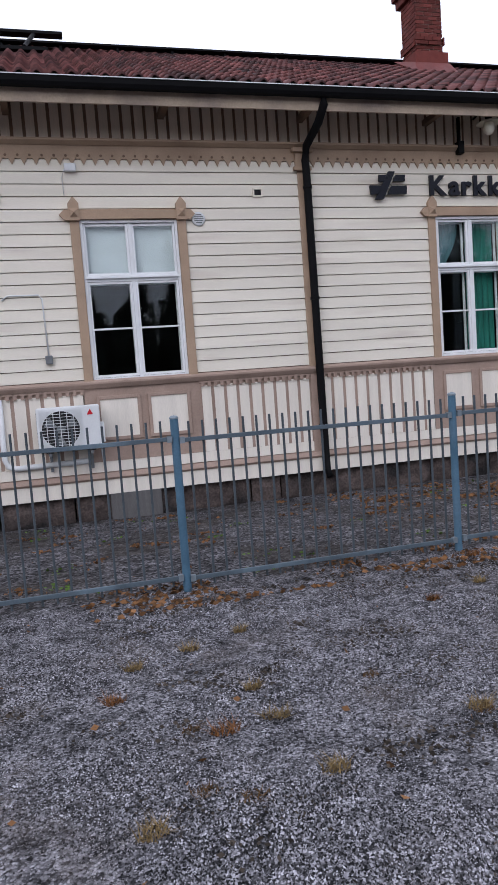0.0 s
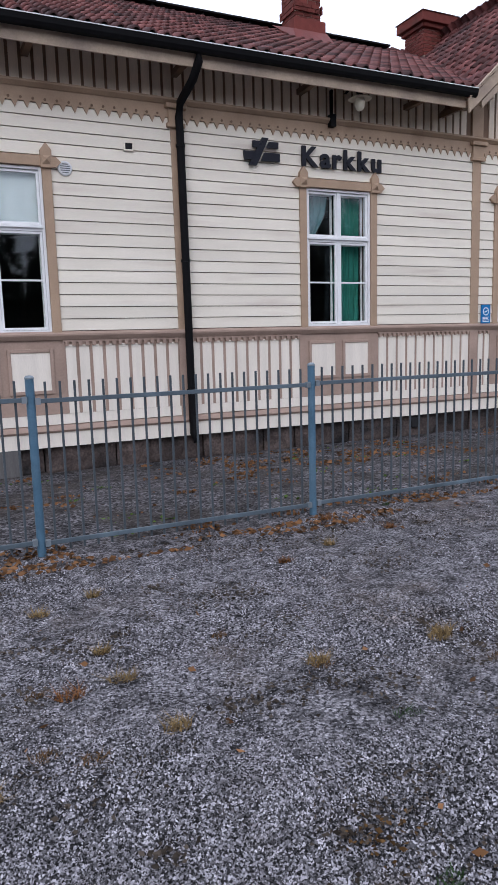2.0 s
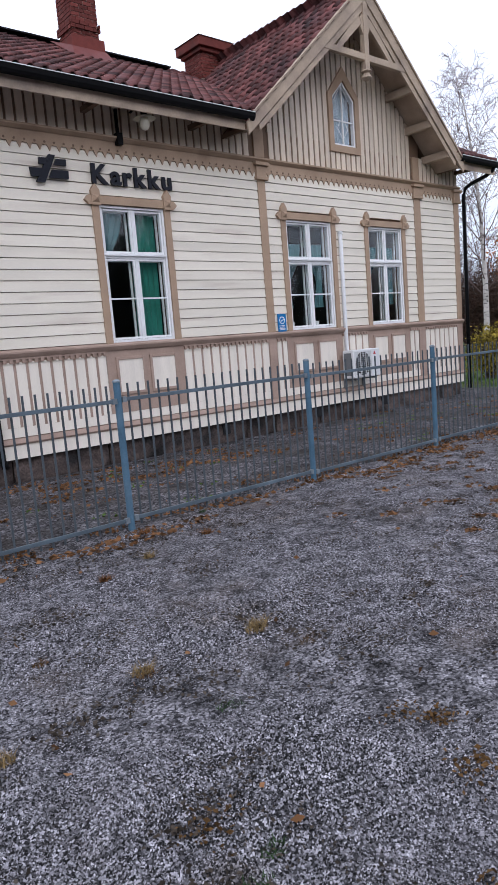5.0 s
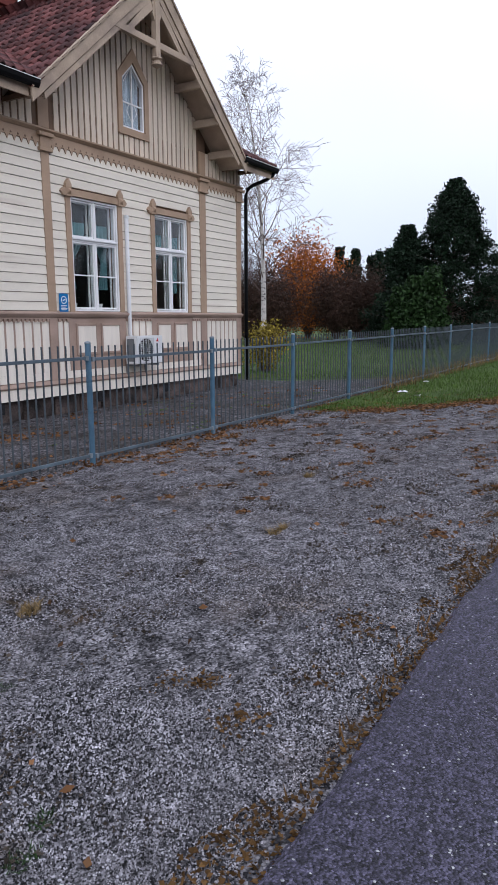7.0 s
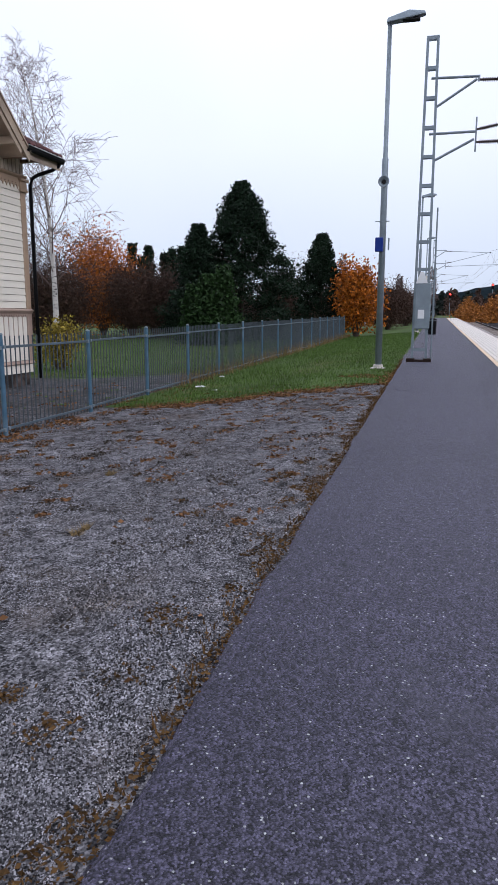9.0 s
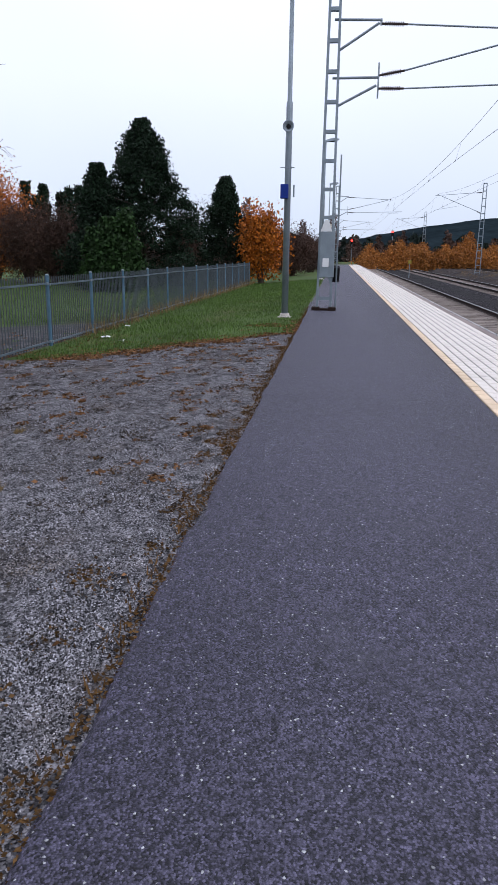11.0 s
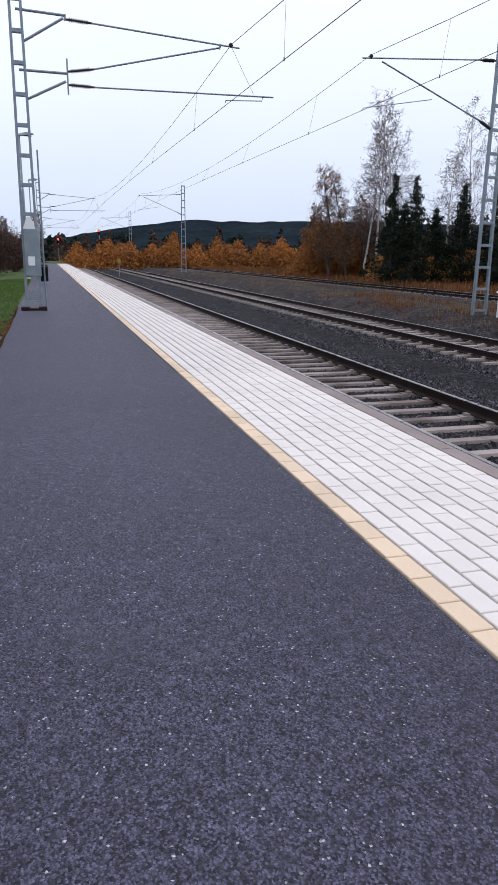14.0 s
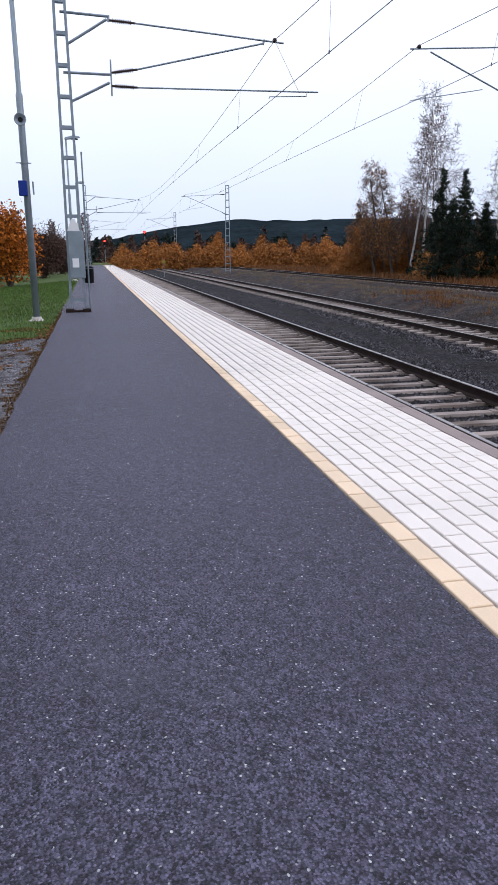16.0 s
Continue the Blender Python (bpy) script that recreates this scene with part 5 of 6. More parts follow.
for poly in ([(3.894, 4.23), (4.034, 4.23), (4.244, 4.65), (4.135, 4.65)], [(3.973, 4.595), (4.1, 4.595), (4.05, 4.5), (3.965, 4.5)], [(3.81, 4.435), (4.015, 4.435), (3.95, 4.31), (3.825, 4.305)],
             [(4.255, 4.595), (4.417, 4.6), (4.412, 4.505), (4.21, 4.505)], [(4.172, 4.43), (4.44, 4.435), (4.435, 4.31), (4.112, 4.305)]):
    part("bar", Mesh().slab(poly, W - 0.1, W - 0.06), SIGNBLACK, lg)

# yard lamp under the eaves
wl = thing("wall_lamp", "old enamel wall lamp under the eaves", "lamp")
part("shade", Mesh().lathe((5.73, W - 0.42, 5.30), [(0.06, 0.035), (0.03, 0.05), (0.015, 0.15), (-0.005, 0.19), (-0.012, 0.19), (0.005, 0.14), (0.012, 0.05)], sides=24), CREAMLAMP, wl, smooth=True)
part("globe", Mesh().lathe((5.73, W - 0.42, 5.31), [(0, 0.06), (-0.06, 0.085), (-0.13, 0.08), (-0.18, 0.05), (-0.2, 0.01)], sides=18), CREAMLAMP, wl, "milky glass globe", smooth=True)
part("cap", Mesh().lathe((5.73, W - 0.42, 5.34), [(0, 0.05), (0.1, 0.06), (0.14, 0.03)], sides=14), BLACK, wl)
part("arm", Mesh().tube([(5.73, W - 0.42, 5.46), (5.73, W - 0.3, 5.56), (5.73, W - 0.0, 5.5)], 0.018, 8), BLACK, wl)
ck = thing("cable_bracket", "black cable bracket on the wall under the eaves", "bracket")
part("rod", Mesh().box(5.4, W - 0.1, 4.98, 5.43, W - 0.04, 5.5), BLACK, ck)
part("insulator_box", Mesh().box(5.36, W - 0.14, 4.93, 5.47, W - 0.03, 5.12), BLACK, ck, bevel=0.01)

# ---- lamp posts ----
def lamp_post(x, y, with_kit):
    z = gz(x, y)
    lp = thing("street_lamp", "tall grey steel platform lamp post" + (" with loudspeaker and blue box" if with_kit else ""), "street lamp", "platform lamps")
    part("base_plate", Mesh().lathe((x, y, z), [(-0.05, 0.2), (0.03, 0.2), (0.05, 0.14), (0.12, 0.12)], sides=18), CONC, lp)
    part("pole", Mesh().lathe((x, y, z), [(0.05, 0.088), (5.3, 0.08), (5.36, 0.058), (8.5, 0.05)], sides=16), GALV, lp, smooth=True)
    part("head", Mesh().add([(x - 0.12, y + 0.08, z + 8.45), (x + 0.12, y + 0.08, z + 8.45), (x + 0.16, y - 0.45, z + 8.5), (x - 0.16, y - 0.45, z + 8.5), (x + 0.1, y - 0.86, z + 8.58), (x - 0.1, y - 0.86, z + 8.58),
                             (x - 0.06, y + 0.06, z + 8.58), (x + 0.06, y + 0.06, z + 8.58), (x + 0.1, y - 0.45, z + 8.7), (x - 0.1, y - 0.45, z + 8.7), (x + 0.06, y - 0.82, z + 8.66), (x - 0.06, y - 0.82, z + 8.66)],
                            [(0, 1, 2, 3), (3, 2, 4, 5), (6, 9, 8, 7), (9, 11, 10, 8), (0, 6, 7, 1), (1, 7, 8, 2), (2, 8, 10, 4), (4, 10, 11, 5), (5, 11, 9, 3), (3, 9, 6, 0)]), GALV, lp, bevel=0.03)
    part("lens", Mesh().box(x - 0.09, y - 0.72, z + 8.47, x + 0.09, y - 0.3, z + 8.5), DARK, lp)
    if with_kit:
        zz = 4.9
        hn = part("loudspeaker", Mesh().lathe((x - 0.1, y, zz), [(0.0, 0.05), (-0.05, 0.06), (-0.12, 0.09), (-0.18, 0.14), (-0.18, 0.125), (-0.1, 0.06)], (1, 0, 0), 18), GALV, lp, smooth=True)
        part("driver", Mesh().lathe((x - 0.23, y, zz), [(0, 0.055), (0.06, 0.05)], (1, 0, 0), 14), DARK, hn)
        part("box", Mesh().box(x - 0.22, y - 0.03, 3.2, x - 0.09, y + 0.17, 3.55), DARKBLUE, lp, "blue control box", bevel=0.015)
        part("ring_bracket", Mesh().lathe((x, y, 3.95), [(0, 0.1), (0.03, 0.1)], sides=14).tube([(x, y + 0.2, 3.97), (x, y - 0.16, 3.97)], 0.012, 6).tube([(x, y - 0.16, 3.25), (x, y - 0.16, 3.55)], 0.02, 6), GALV, lp)
    return lp


lamp_post(17.71, 1.21, True)
lamp_post(46.0, 0.9, False)
lamp_post(74.0, 0.9, False)


# ---- overhead line masts ----
def lattice(t, x, y, z0, z1, w0, w1, along=False):
    """Two channel legs joined by flat plates."""
    def at(s, o, h):
        return (x + s * o, y, h) if along else (x, y + s * o, h)
    for s in (-1, 1):
        a, b = Vector(at(s, w0 / 2, z0)), Vector(at(s, w1 / 2, z1))
        lg_ = Mesh()
        d = 0.035
        e = 0.07
        q = [(-d, -e), (d, -e), (d, e), (-d, e)]
        vs = [(p.x + (e_ if along else 0) * 0 + (dx if along else dy), p.y + (dy if along else dx), p.z) for p in (a, b) for dx, dy in q for e_ in (0,)]
        lg_.add(vs, [(0, 1, 2, 3), (7, 6, 5, 4), (0, 4, 5, 1), (1, 5, 6, 2), (2, 6, 7, 3), (3, 7, 4, 0)])
        part("leg", lg_, GALV, t)
    n = int((z1 - z0) / 0.78)
    for k in range(n + 1):
        h = z0 + 0.35 + (z1 - z0 - 0.4) * k / n
        w = (w0 + (w1 - w0) * (h - z0) / (z1 - z0)) / 2 - 0.03
        for off in (-0.075, 0.065):
            m = Mesh()
            if along:
                m.box(x - w, y + off, h - 0.045, x + w, y + off + 0.01, h + 0.045)
            else:
                m.box(x + off, y - w, h - 0.045, x + off + 0.01, y + w, h + 0.045)
            part("plate", m, GALV, t)


def insulator(t, a, b):
    a, b = Vector(a), Vector(b)
    d = (b - a)
    L = d.length
    prof = [(0, 0.03), (0.06, 0.03)]
    n = 9
    for k in range(n):
        s = 0.08 + (L - 0.16) * k / n
        prof += [(s, 0.028), (s + 0.01, 0.06), (s + 0.025, 0.06), (s + 0.035, 0.028)]
    prof += [(L, 0.03)]
    part("insulator", Mesh().lathe(a, prof, d, 10), INSUL, t, "dark ribbed insulator")


def mast_platform(x, y, kit):
    g = gr(x)
    d = g - gr(20.09)
    ms = thing("overhead_line_mast", "grey steel lattice mast carrying overhead line arms" + (" beside the platform lamp" if kit else ""), "mast", "overhead line masts")
    lattice(ms, x, y, g, 9.1 + d, 0.4, 0.27)
    part("footing", Mesh().box(x - 0.2, y - 0.36, g - 0.05, x + 0.2, y - 0.12, g + 0.1).box(x - 0.2, y + 0.12, g - 0.05, x + 0.2, y + 0.36, g + 0.1).box(x - 0.14, y - 0.12, g - 0.05, x + 0.14, y + 0.12, g + 0.06), RUST, ms, bevel=0.02)
    yb = -1.05
    T = lambda *p: [(x, a, b + d) for a, b in p]
    part("bracket_arm", Mesh().tube(T((y, 8.03), (yb, 7.99)), 0.035, 8).tube(T((yb, 8.02), (yb, 7.86)), 0.03, 8), GALV, ms)
    part("brace", Mesh().tube(T((y - 0.15, 7.27), (yb + 0.05, 7.92)), 0.035, 8), GALV, ms)
    part("bracket_arm", Mesh().tube(T((y, 6.58), (yb, 6.58)), 0.035, 8), GALV, ms)
    part("brace", Mesh().tube(T((y - 0.15, 5.86), (yb + 0.05, 6.38)), 0.035, 8), GALV, ms)
    part("hanger", Mesh().tube(T((yb, 6.95), (yb, 6.05)), 0.022, 8), GALV, ms)
    insulator(ms, *T((yb - 0.02, 7.9), (yb - 0.7, 7.87)))
    insulator(ms, *T((yb - 0.02, 6.63), (yb - 0.7, 6.74)))
    insulator(ms, *T((yb - 0.02, 6.3), (yb - 0.7, 6.29)))
    part("top_tube", Mesh().tube(T((yb - 0.7, 7.87), (-5.9, 7.62)), 0.024, 8), GALV, ms)
    part("strut_tube", Mesh().tube(T((yb - 0.7, 6.74), (-5.3, 7.58)), 0.024, 8).tube(T((-5.3, 7.55), (-5.34, 7.68)), 0.03, 6), GALV, ms)
    part("lower_tube", Mesh().tube(T((yb - 0.7, 6.29), (-6.95, 6.40)), 0.022, 8), GALV, ms)
    part("steady_arm", Mesh().tube(T((-6.62, 6.4), (-6.6, 6.28), (-5.5, 6.22), (-5.48, 6.16)), 0.014, 6), GALV, ms)
    part("saddle", Mesh().lathe((x, -5.64, 7.68 + d), [(-0.06, 0.03), (-0.03, 0.06), (0.03, 0.06), (0.06, 0.03)], (1, 0, 0), 10), INSUL, ms)
    part("tie", Mesh().tube(T((-5.66, 7.64), (-6.35, 6.42)), 0.005, 5), WIRE, ms)
    if kit:
        cb = part("equipment_cover", Mesh().box(x - 0.16, y - 0.26, 1.2, x + 0.1, y + 0.18, 2.5), GALV, ms, "grey sheet equipment cover", bevel=0.02)
        part("gusset", Mesh().add([(x - 0.165, y - 0.17, 2.502), (x - 0.165, y + 0.17, 2.502), (x - 0.165, y + 0.05, 2.82), (x - 0.165, y - 0.05, 2.82), (x - 0.15, y - 0.17, 2.502), (x - 0.15, y + 0.17, 2.502), (x - 0.15, y + 0.05, 2.82), (x - 0.15, y - 0.05, 2.82)],
                                  [(0, 1, 2, 3), (7, 6, 5, 4), (0, 4, 5, 1), (1, 5, 6, 2), (2, 6, 7, 3), (3, 7, 4, 0)]), PLASTIC, ms, "pale sheet gusset above the cover")
        part("warning_lamp", Mesh().box(x - 0.1, y - 0.14, 2.56, x + 0.05, y + 0.1, 2.72), CREAMLAMP, ms, bevel=0.02)
        part("side_pipe", Mesh().tube([(x, y - 0.34, g), (x, y - 0.34, 4.6)], 0.022, 8), GALV, ms)
        part("notice", Mesh().box(x - 0.19, y - 0.1, 1.5, x - 0.165, y + 0.08, 1.75), PLASTIC, cb)
    return ms


mast_platform(20.09, 0.21, True)
mast_platform(80.0, 0.15, False)
mast_platform(136.0, 0.1, False)


def mast_right(x, y, tall=9.4):
    d = gr(x) - gr(21.5)
    ms = thing("overhead_line_mast", "grey steel lattice mast beyond the second track", "mast", "overhead line masts")
    lattice(ms, x, y, -0.3 + d, tall + d, 0.55, 0.34)
    part("footing", Mesh().box(x - 0.35, y - 0.4, -0.7 + d, x + 0.35, y + 0.4, -0.2 + d), CONC, ms, bevel=0.03)
    T = lambda *p: [(x, a, b + d) for a, b in p]
    insulator(ms, *T((y + 0.25, 8.42), (y + 0.85, 8.4)))
    part("top_tube", Mesh().tube(T((y + 0.85, 8.4), (-10.4, 8.1)), 0.024, 8), GALV, ms)
    insulator(ms, *T((y + 0.2, 6.26), (y + 0.7, 6.52)))
    part("strut_tube", Mesh().tube(T((y + 0.7, 6.52), (-11.1, 8.05)), 0.026, 8), GALV, ms)
    part("steady_arm", Mesh().tube(T((-13.0, 7.05), (-10.5, 6.62), (-10.45, 6.54)), 0.014, 6), GALV, ms)
    part("saddle", Mesh().lathe((x, -10.7, 8.18 + d), [(-0.06, 0.03), (-0.03, 0.06), (0.03, 0.06), (0.06, 0.03)], (1, 0, 0), 10), INSUL, ms)


mast_right(21.5, -15.6)
mast_right(80.0, -15.6)
mast_right(133.0, -15.7)


def catenary(y_m, z_m, y_c, z_c, x_first, span, n0, n1, label):
    ct = thing("overhead_wire", label, "overhead line", "overhead lines")
    mw, cw = [], []
    zed = lambda x: gr(x) - gr(20)
    drops = []
    for k in range(n0, n1):
        for j in range(12):
            u = j / 12
            x = x_first + span * (k + u)
            zm = z_m - 1.05 * 4 * u * (1 - u) * 0.9 + zed(x)
            mw.append((x, y_m, zm))
            st = 0.18 * math.sin(math.pi * (k + u))
            cw.append((x, y_c + st, z_c + zed(x)))
            if j % 2 == 1:
                drops.append(((x, y_m, zm), (x, y_c + st, z_c + zed(x))))
    part("carrier_wire", Mesh().tube(mw, 0.009, 5), WIRE, ct)
    part("contact_wire", Mesh().tube(cw, 0.009, 5), WIRE, ct)
    for a, b in drops:
        part("dropper", Mesh().tube([a, b], 0.004, 4), WIRE, ct)
        part("clamp", Mesh().lathe(b, [(-0.03, 0.015), (0.05, 0.015)], sides=6), WIRE, ct)


catenary(-5.66, 7.7, -5.6, 6.17, 20.09, 58, -1, 3, "thin overhead wires above the main track")
catenary(-10.7, 8.2, -10.45, 6.52, 21.5, 57, -1, 3, "thin overhead wires above the second track")

# ---- platform and track-side things ----
bn = thing("litter_bin", "dark litter bin on the platform", "litter bin")
part("body", Mesh().lathe((38.6, -0.05, gr(38.6)), [(0.12, 0.2), (0.15, 0.24), (0.85, 0.26), (0.88, 0.24)], sides=16), BLACK, bn)
part("lid", Mesh().lathe((38.6, -0.05, gr(38.6)), [(0.9, 0.27), (0.96, 0.25), (1.02, 0.1)], sides=16), BLACK, bn)
part("stand", Mesh().tube([(38.6, 0.25, gr(38.6)), (38.6, 0.25, gr(38.6) + 1.1)], 0.03, 8), GALV, bn)
tt = thing("timetable_case", "dark notice case on two posts beside the platform", "notice case")
for s in (0, 0.9):
    part("post", Mesh().tube([(45 + s, 0.35, gr(45)), (45 + s, 0.35, gr(45) + 2.3)], 0.04, 8), GALV, tt)
part("case", Mesh().box(44.95, 0.3, gr(45) + 1.2, 45.95, 0.4, gr(45) + 2.3), BLACK, tt, bevel=0.01)
sh = thing("platform_shelter", "pale distant waiting shelter at the platform end", "shelter")
part("roof", Mesh().box(98, 0.8, gr(98) + 2.4, 103, 3.2, gr(98) + 2.55), GALV, sh)
for a, b in ((98.1, 0.9), (102.8, 0.9), (98.1, 3.0), (102.8, 3.0)):
    part("post", Mesh().box(a, b, gr(98), a + 0.1, b + 0.1, gr(98) + 2.4), GALV, sh)
part("back_wall", Mesh().box(98.2, 3.02, gr(98) + 0.2, 102.8, 3.08, gr(98) + 2.3), PLASTIC, sh)
eb = thing("equipment_cabinet", "pale grey steel cabinet beside the lattice mast", "cabinet")
part("body", Mesh().box(18.9, -16.9, -0.35, 20.3, -15.5, 0.72), PLASTIC, eb, bevel=0.02)
part("lid", Mesh().box(18.85, -16.95, 0.72, 20.35, -15.45, 0.78), PLASTIC, eb, bevel=0.015)
part("door_seam", Mesh().box(19.58, -15.499, -0.2, 19.6, -15.492, 0.65), GREYP, eb)


def signal(x, y, h, lens_h):
    g = gr(x) - 0.7
    s = thing("rail_signal", "distant railway signal showing red", "signal", "rail signals")
    part("post", Mesh().tube([(x, y, g), (x, y, g + h)], 0.08, 8), GALV, s)
    part("head", Mesh().box(x - 0.1, y - 0.28, g + h - 1.2, x + 0.1, y + 0.28, g + h), BLACK, s, bevel=0.05)
    part("lens", Mesh().lathe((x - 0.1, y, g + lens_h), [(0, 0.2), (-0.05, 0.2)], (1, 0, 0), 12), SIGNAL, s, "lit red lens")


signal(150, -3.0, 5.4, 5.0)
signal(160, -12.0, 7.5, 7.2)
kmx = thing("marker_post", "small yellow marker board on a post between the tracks", "marker post")
part("post", Mesh().tube([(74, -7.6, 0.2), (74, -7.6, 2.0)], 0.04, 6), GALV, kmx)
part("board", Mesh().box(73.9, -7.76, 1.6, 73.95, -7.44, 1.95), YELLOW, kmx)


# ---- plants ----
def leaf_mesh(name, centres, size, material, rg, flat=0.0, long=1.6):
    """Many small folded leaves."""
    n = len(centres)
    a = rg.normal(size=(n, 3))
    a[:, 2] *= 1 - flat
    a /= np.linalg.norm(a, axis=1, keepdims=True) + 1e-9
    b = np.cross(a, rg.normal(size=(n, 3)))
    b /= np.linalg.norm(b, axis=1, keepdims=True) + 1e-9
    s = rg.uniform(*size, (n, 1))
    c = np.cross(a, b)
    v = np.stack([centres - a * s * long / 2, centres + b * s / 2 + c * s * 0.15, centres + a * s * long / 2, centres - b * s / 2 + c * s * 0.15], 1).reshape(-1, 3)
    f = np.arange(4 * n).reshape(-1, 4)
    return raw(name, v, f, material)


def grow(m, rg, p, d, length, r, depth, plan, tips):
    """A limb with its side limbs."""
    segs = 4 if depth else 2
    pts, rad = [Vector(p)], [r]
    d = Vector(d).normalized()
    for k in range(segs):
        d = (d + Vector(rg.normal(size=3)) * plan["bend"] + Vector((0, 0, plan["lift"][min(depth, 3)]))).normalized()
        pts.append(pts[-1] + d * length / segs)
        rad.append(max(plan["thin"], r * (1 - 0.8 * (k + 1) / segs)))
    m.tube(pts, rad, 6 if depth > 2 else (4 if depth else 3), cap=False)
    if depth == 0:
        tips.append(pts[-1])
        return
    for i in range(plan["n"][depth]):
        u = plan["from"][depth] + (1 - plan["from"][depth]) * (i + rg.random()) / plan["n"][depth]
        k = min(segs - 1, int(u * segs))
        q = pts[k].lerp(pts[k + 1], u * segs - k)
        ang = rg.uniform(0, 6.283)
        ax = (pts[k + 1] - pts[k]).normalized()
        side = ax.cross(Vector((math.cos(ang), math.sin(ang), 0.3))).normalized()
        dd = ax * plan["fwd"][depth] + side
        grow(m, rg, q, dd, length * plan["len"][depth] * (1.15 - 0.75 * u if depth == plan["top"] else rg.uniform(0.7, 1.1)), max(plan["thin"], rad[k] * 0.5), depth - 1, plan, tips)


BIRCH_PLAN = {"bend": 0.07, "lift": [-0.25, -0.05, 0.1, 0.04], "thin": 0.008, "n": [0, 8, 8, 30], "from": [0, 0.25, 0.25, 0.2], "fwd": [0, 0.9, 0.9, 0.75], "len": [0, 0.5, 0.5, 0.27], "top": 3}


def bare_tree(name, label, x, y, h, r, seed, plan=BIRCH_PLAN, bark=BIRCH, leaf=None, n_leaf=0, leaf_size=(0.05, 0.1), group="bare birches", category="tree", lean=(0, 0, 1), thin=0.008):
    rg = np.random.default_rng(seed)
    z = gz(x, y)
    t = thing(name, label, category, group)
    m, tips = Mesh(), []
    p2 = dict(plan)
    p2["thin"] = thin
    # trunk first, limbs separately
    segs, pts, d = 8, [Vector((x, y, z - 0.1))], Vector(lean)
    for k in range(segs):
        d = (d + Vector((rg.normal() * 0.04, rg.normal() * 0.04, 0.05))).normalized()
        pts.append(pts[-1] + d * h / segs)
    rad = [max(0.012, r * (1 - 0.93 * k / segs)) for k in range(segs + 1)]
    tr = Mesh().tube(pts, rad, 8)
    part("trunk", tr, bark, t, smooth=True)
    n = p2["n"][3]
    for i in range(n):
        u = p2["from"][3] + (0.98 - p2["from"][3]) * (i + rg.random()) / n
        k = min(segs - 1, int(u * segs))
        q = pts[k].lerp(pts[k + 1], u * segs - k)
        ang = i * 2.4 + rg.uniform(-0.5, 0.5)
        dd = Vector((math.cos(ang), math.sin(ang), p2["fwd"][3] + 0.25 * u))
        L = h * p2["len"][3] * min(0.85, 1.15 - 0.9 * u) * rg.uniform(0.75, 1.15)
        grow(m, rg, q, dd, L, max(thin, rad[k] * 0.26), 2, p2, tips)
    part("branchwork", m, TWIG if bark is BIRCH else bark, t)
    if leaf and n_leaf:
        tp = np.array([tuple(q) for q in tips])
        c = tp[rg.integers(0, len(tp), n_leaf)] + rg.normal(size=(n_leaf, 3)) * 0.22
        part("crown", leaf_mesh("crown", c, leaf_size, leaf, rg), None, t, "sparse autumn leaves")
    return t


def clumped(rg, n_clump, per, shape, clump_r):
    """Points in clumps within a form that shape(rg) samples."""
    c = np.array([shape(rg) for _ in range(n_clump)])
    p = np.repeat(c, per, 0) + rg.normal(size=(n_clump * per, 3)) * clump_r
    return p


def conifer(name, label, x, y, h, r, seed, material, profile, n_clump=420, per=26, clump=0.28, leaf=(0.1, 0.22), group="", skirt=0.06, trunk_r=0.16):
    rg = np.random.default_rng(seed)
    z = gz(x, y)
    t = thing(name, label, "tree", group)
    part("trunk", Mesh().tube([(x, y, z - 0.1), (x + 0.05, y, z + h * 0.5), (x, y, z + h * 0.97)], [trunk_r, trunk_r * 0.6, 0.02], 8), BARK, t, smooth=True)
    br, cs = Mesh(), []
    for i in range(n_clump):
        u = skirt + (1 - skirt) * (rg.random() ** 0.85)
        ang = rg.uniform(0, 6.283)
        wob = 0.82 + 0.3 * math.sin(ang * 3 + u * 9 + seed) * math.sin(u * 21 + ang)
        rr = r * profile(u) * wob
        k = math.sqrt(rg.uniform(0.18, 1.0))
        tip = Vector((x + rr * k * math.cos(ang), y + rr * k * math.sin(ang), z + h * u))
        cs.append(tip)
        if i % 3 == 0:
            br.tube([(x, y, z + h * max(0.03, u - 0.06)), tip], [0.03, 0.008], 3, cap=False)
    part("branchwork", br, BARK, t)
    c = np.repeat(np.array([tuple(q) for q in cs]), per, 0) + rg.uniform(-1.7, 1.7, (n_clump * per, 3)) * np.array([clump, clump, clump * 0.75])
    part("crown", leaf_mesh("crown", c, leaf, material, rg), None, t)
    return t


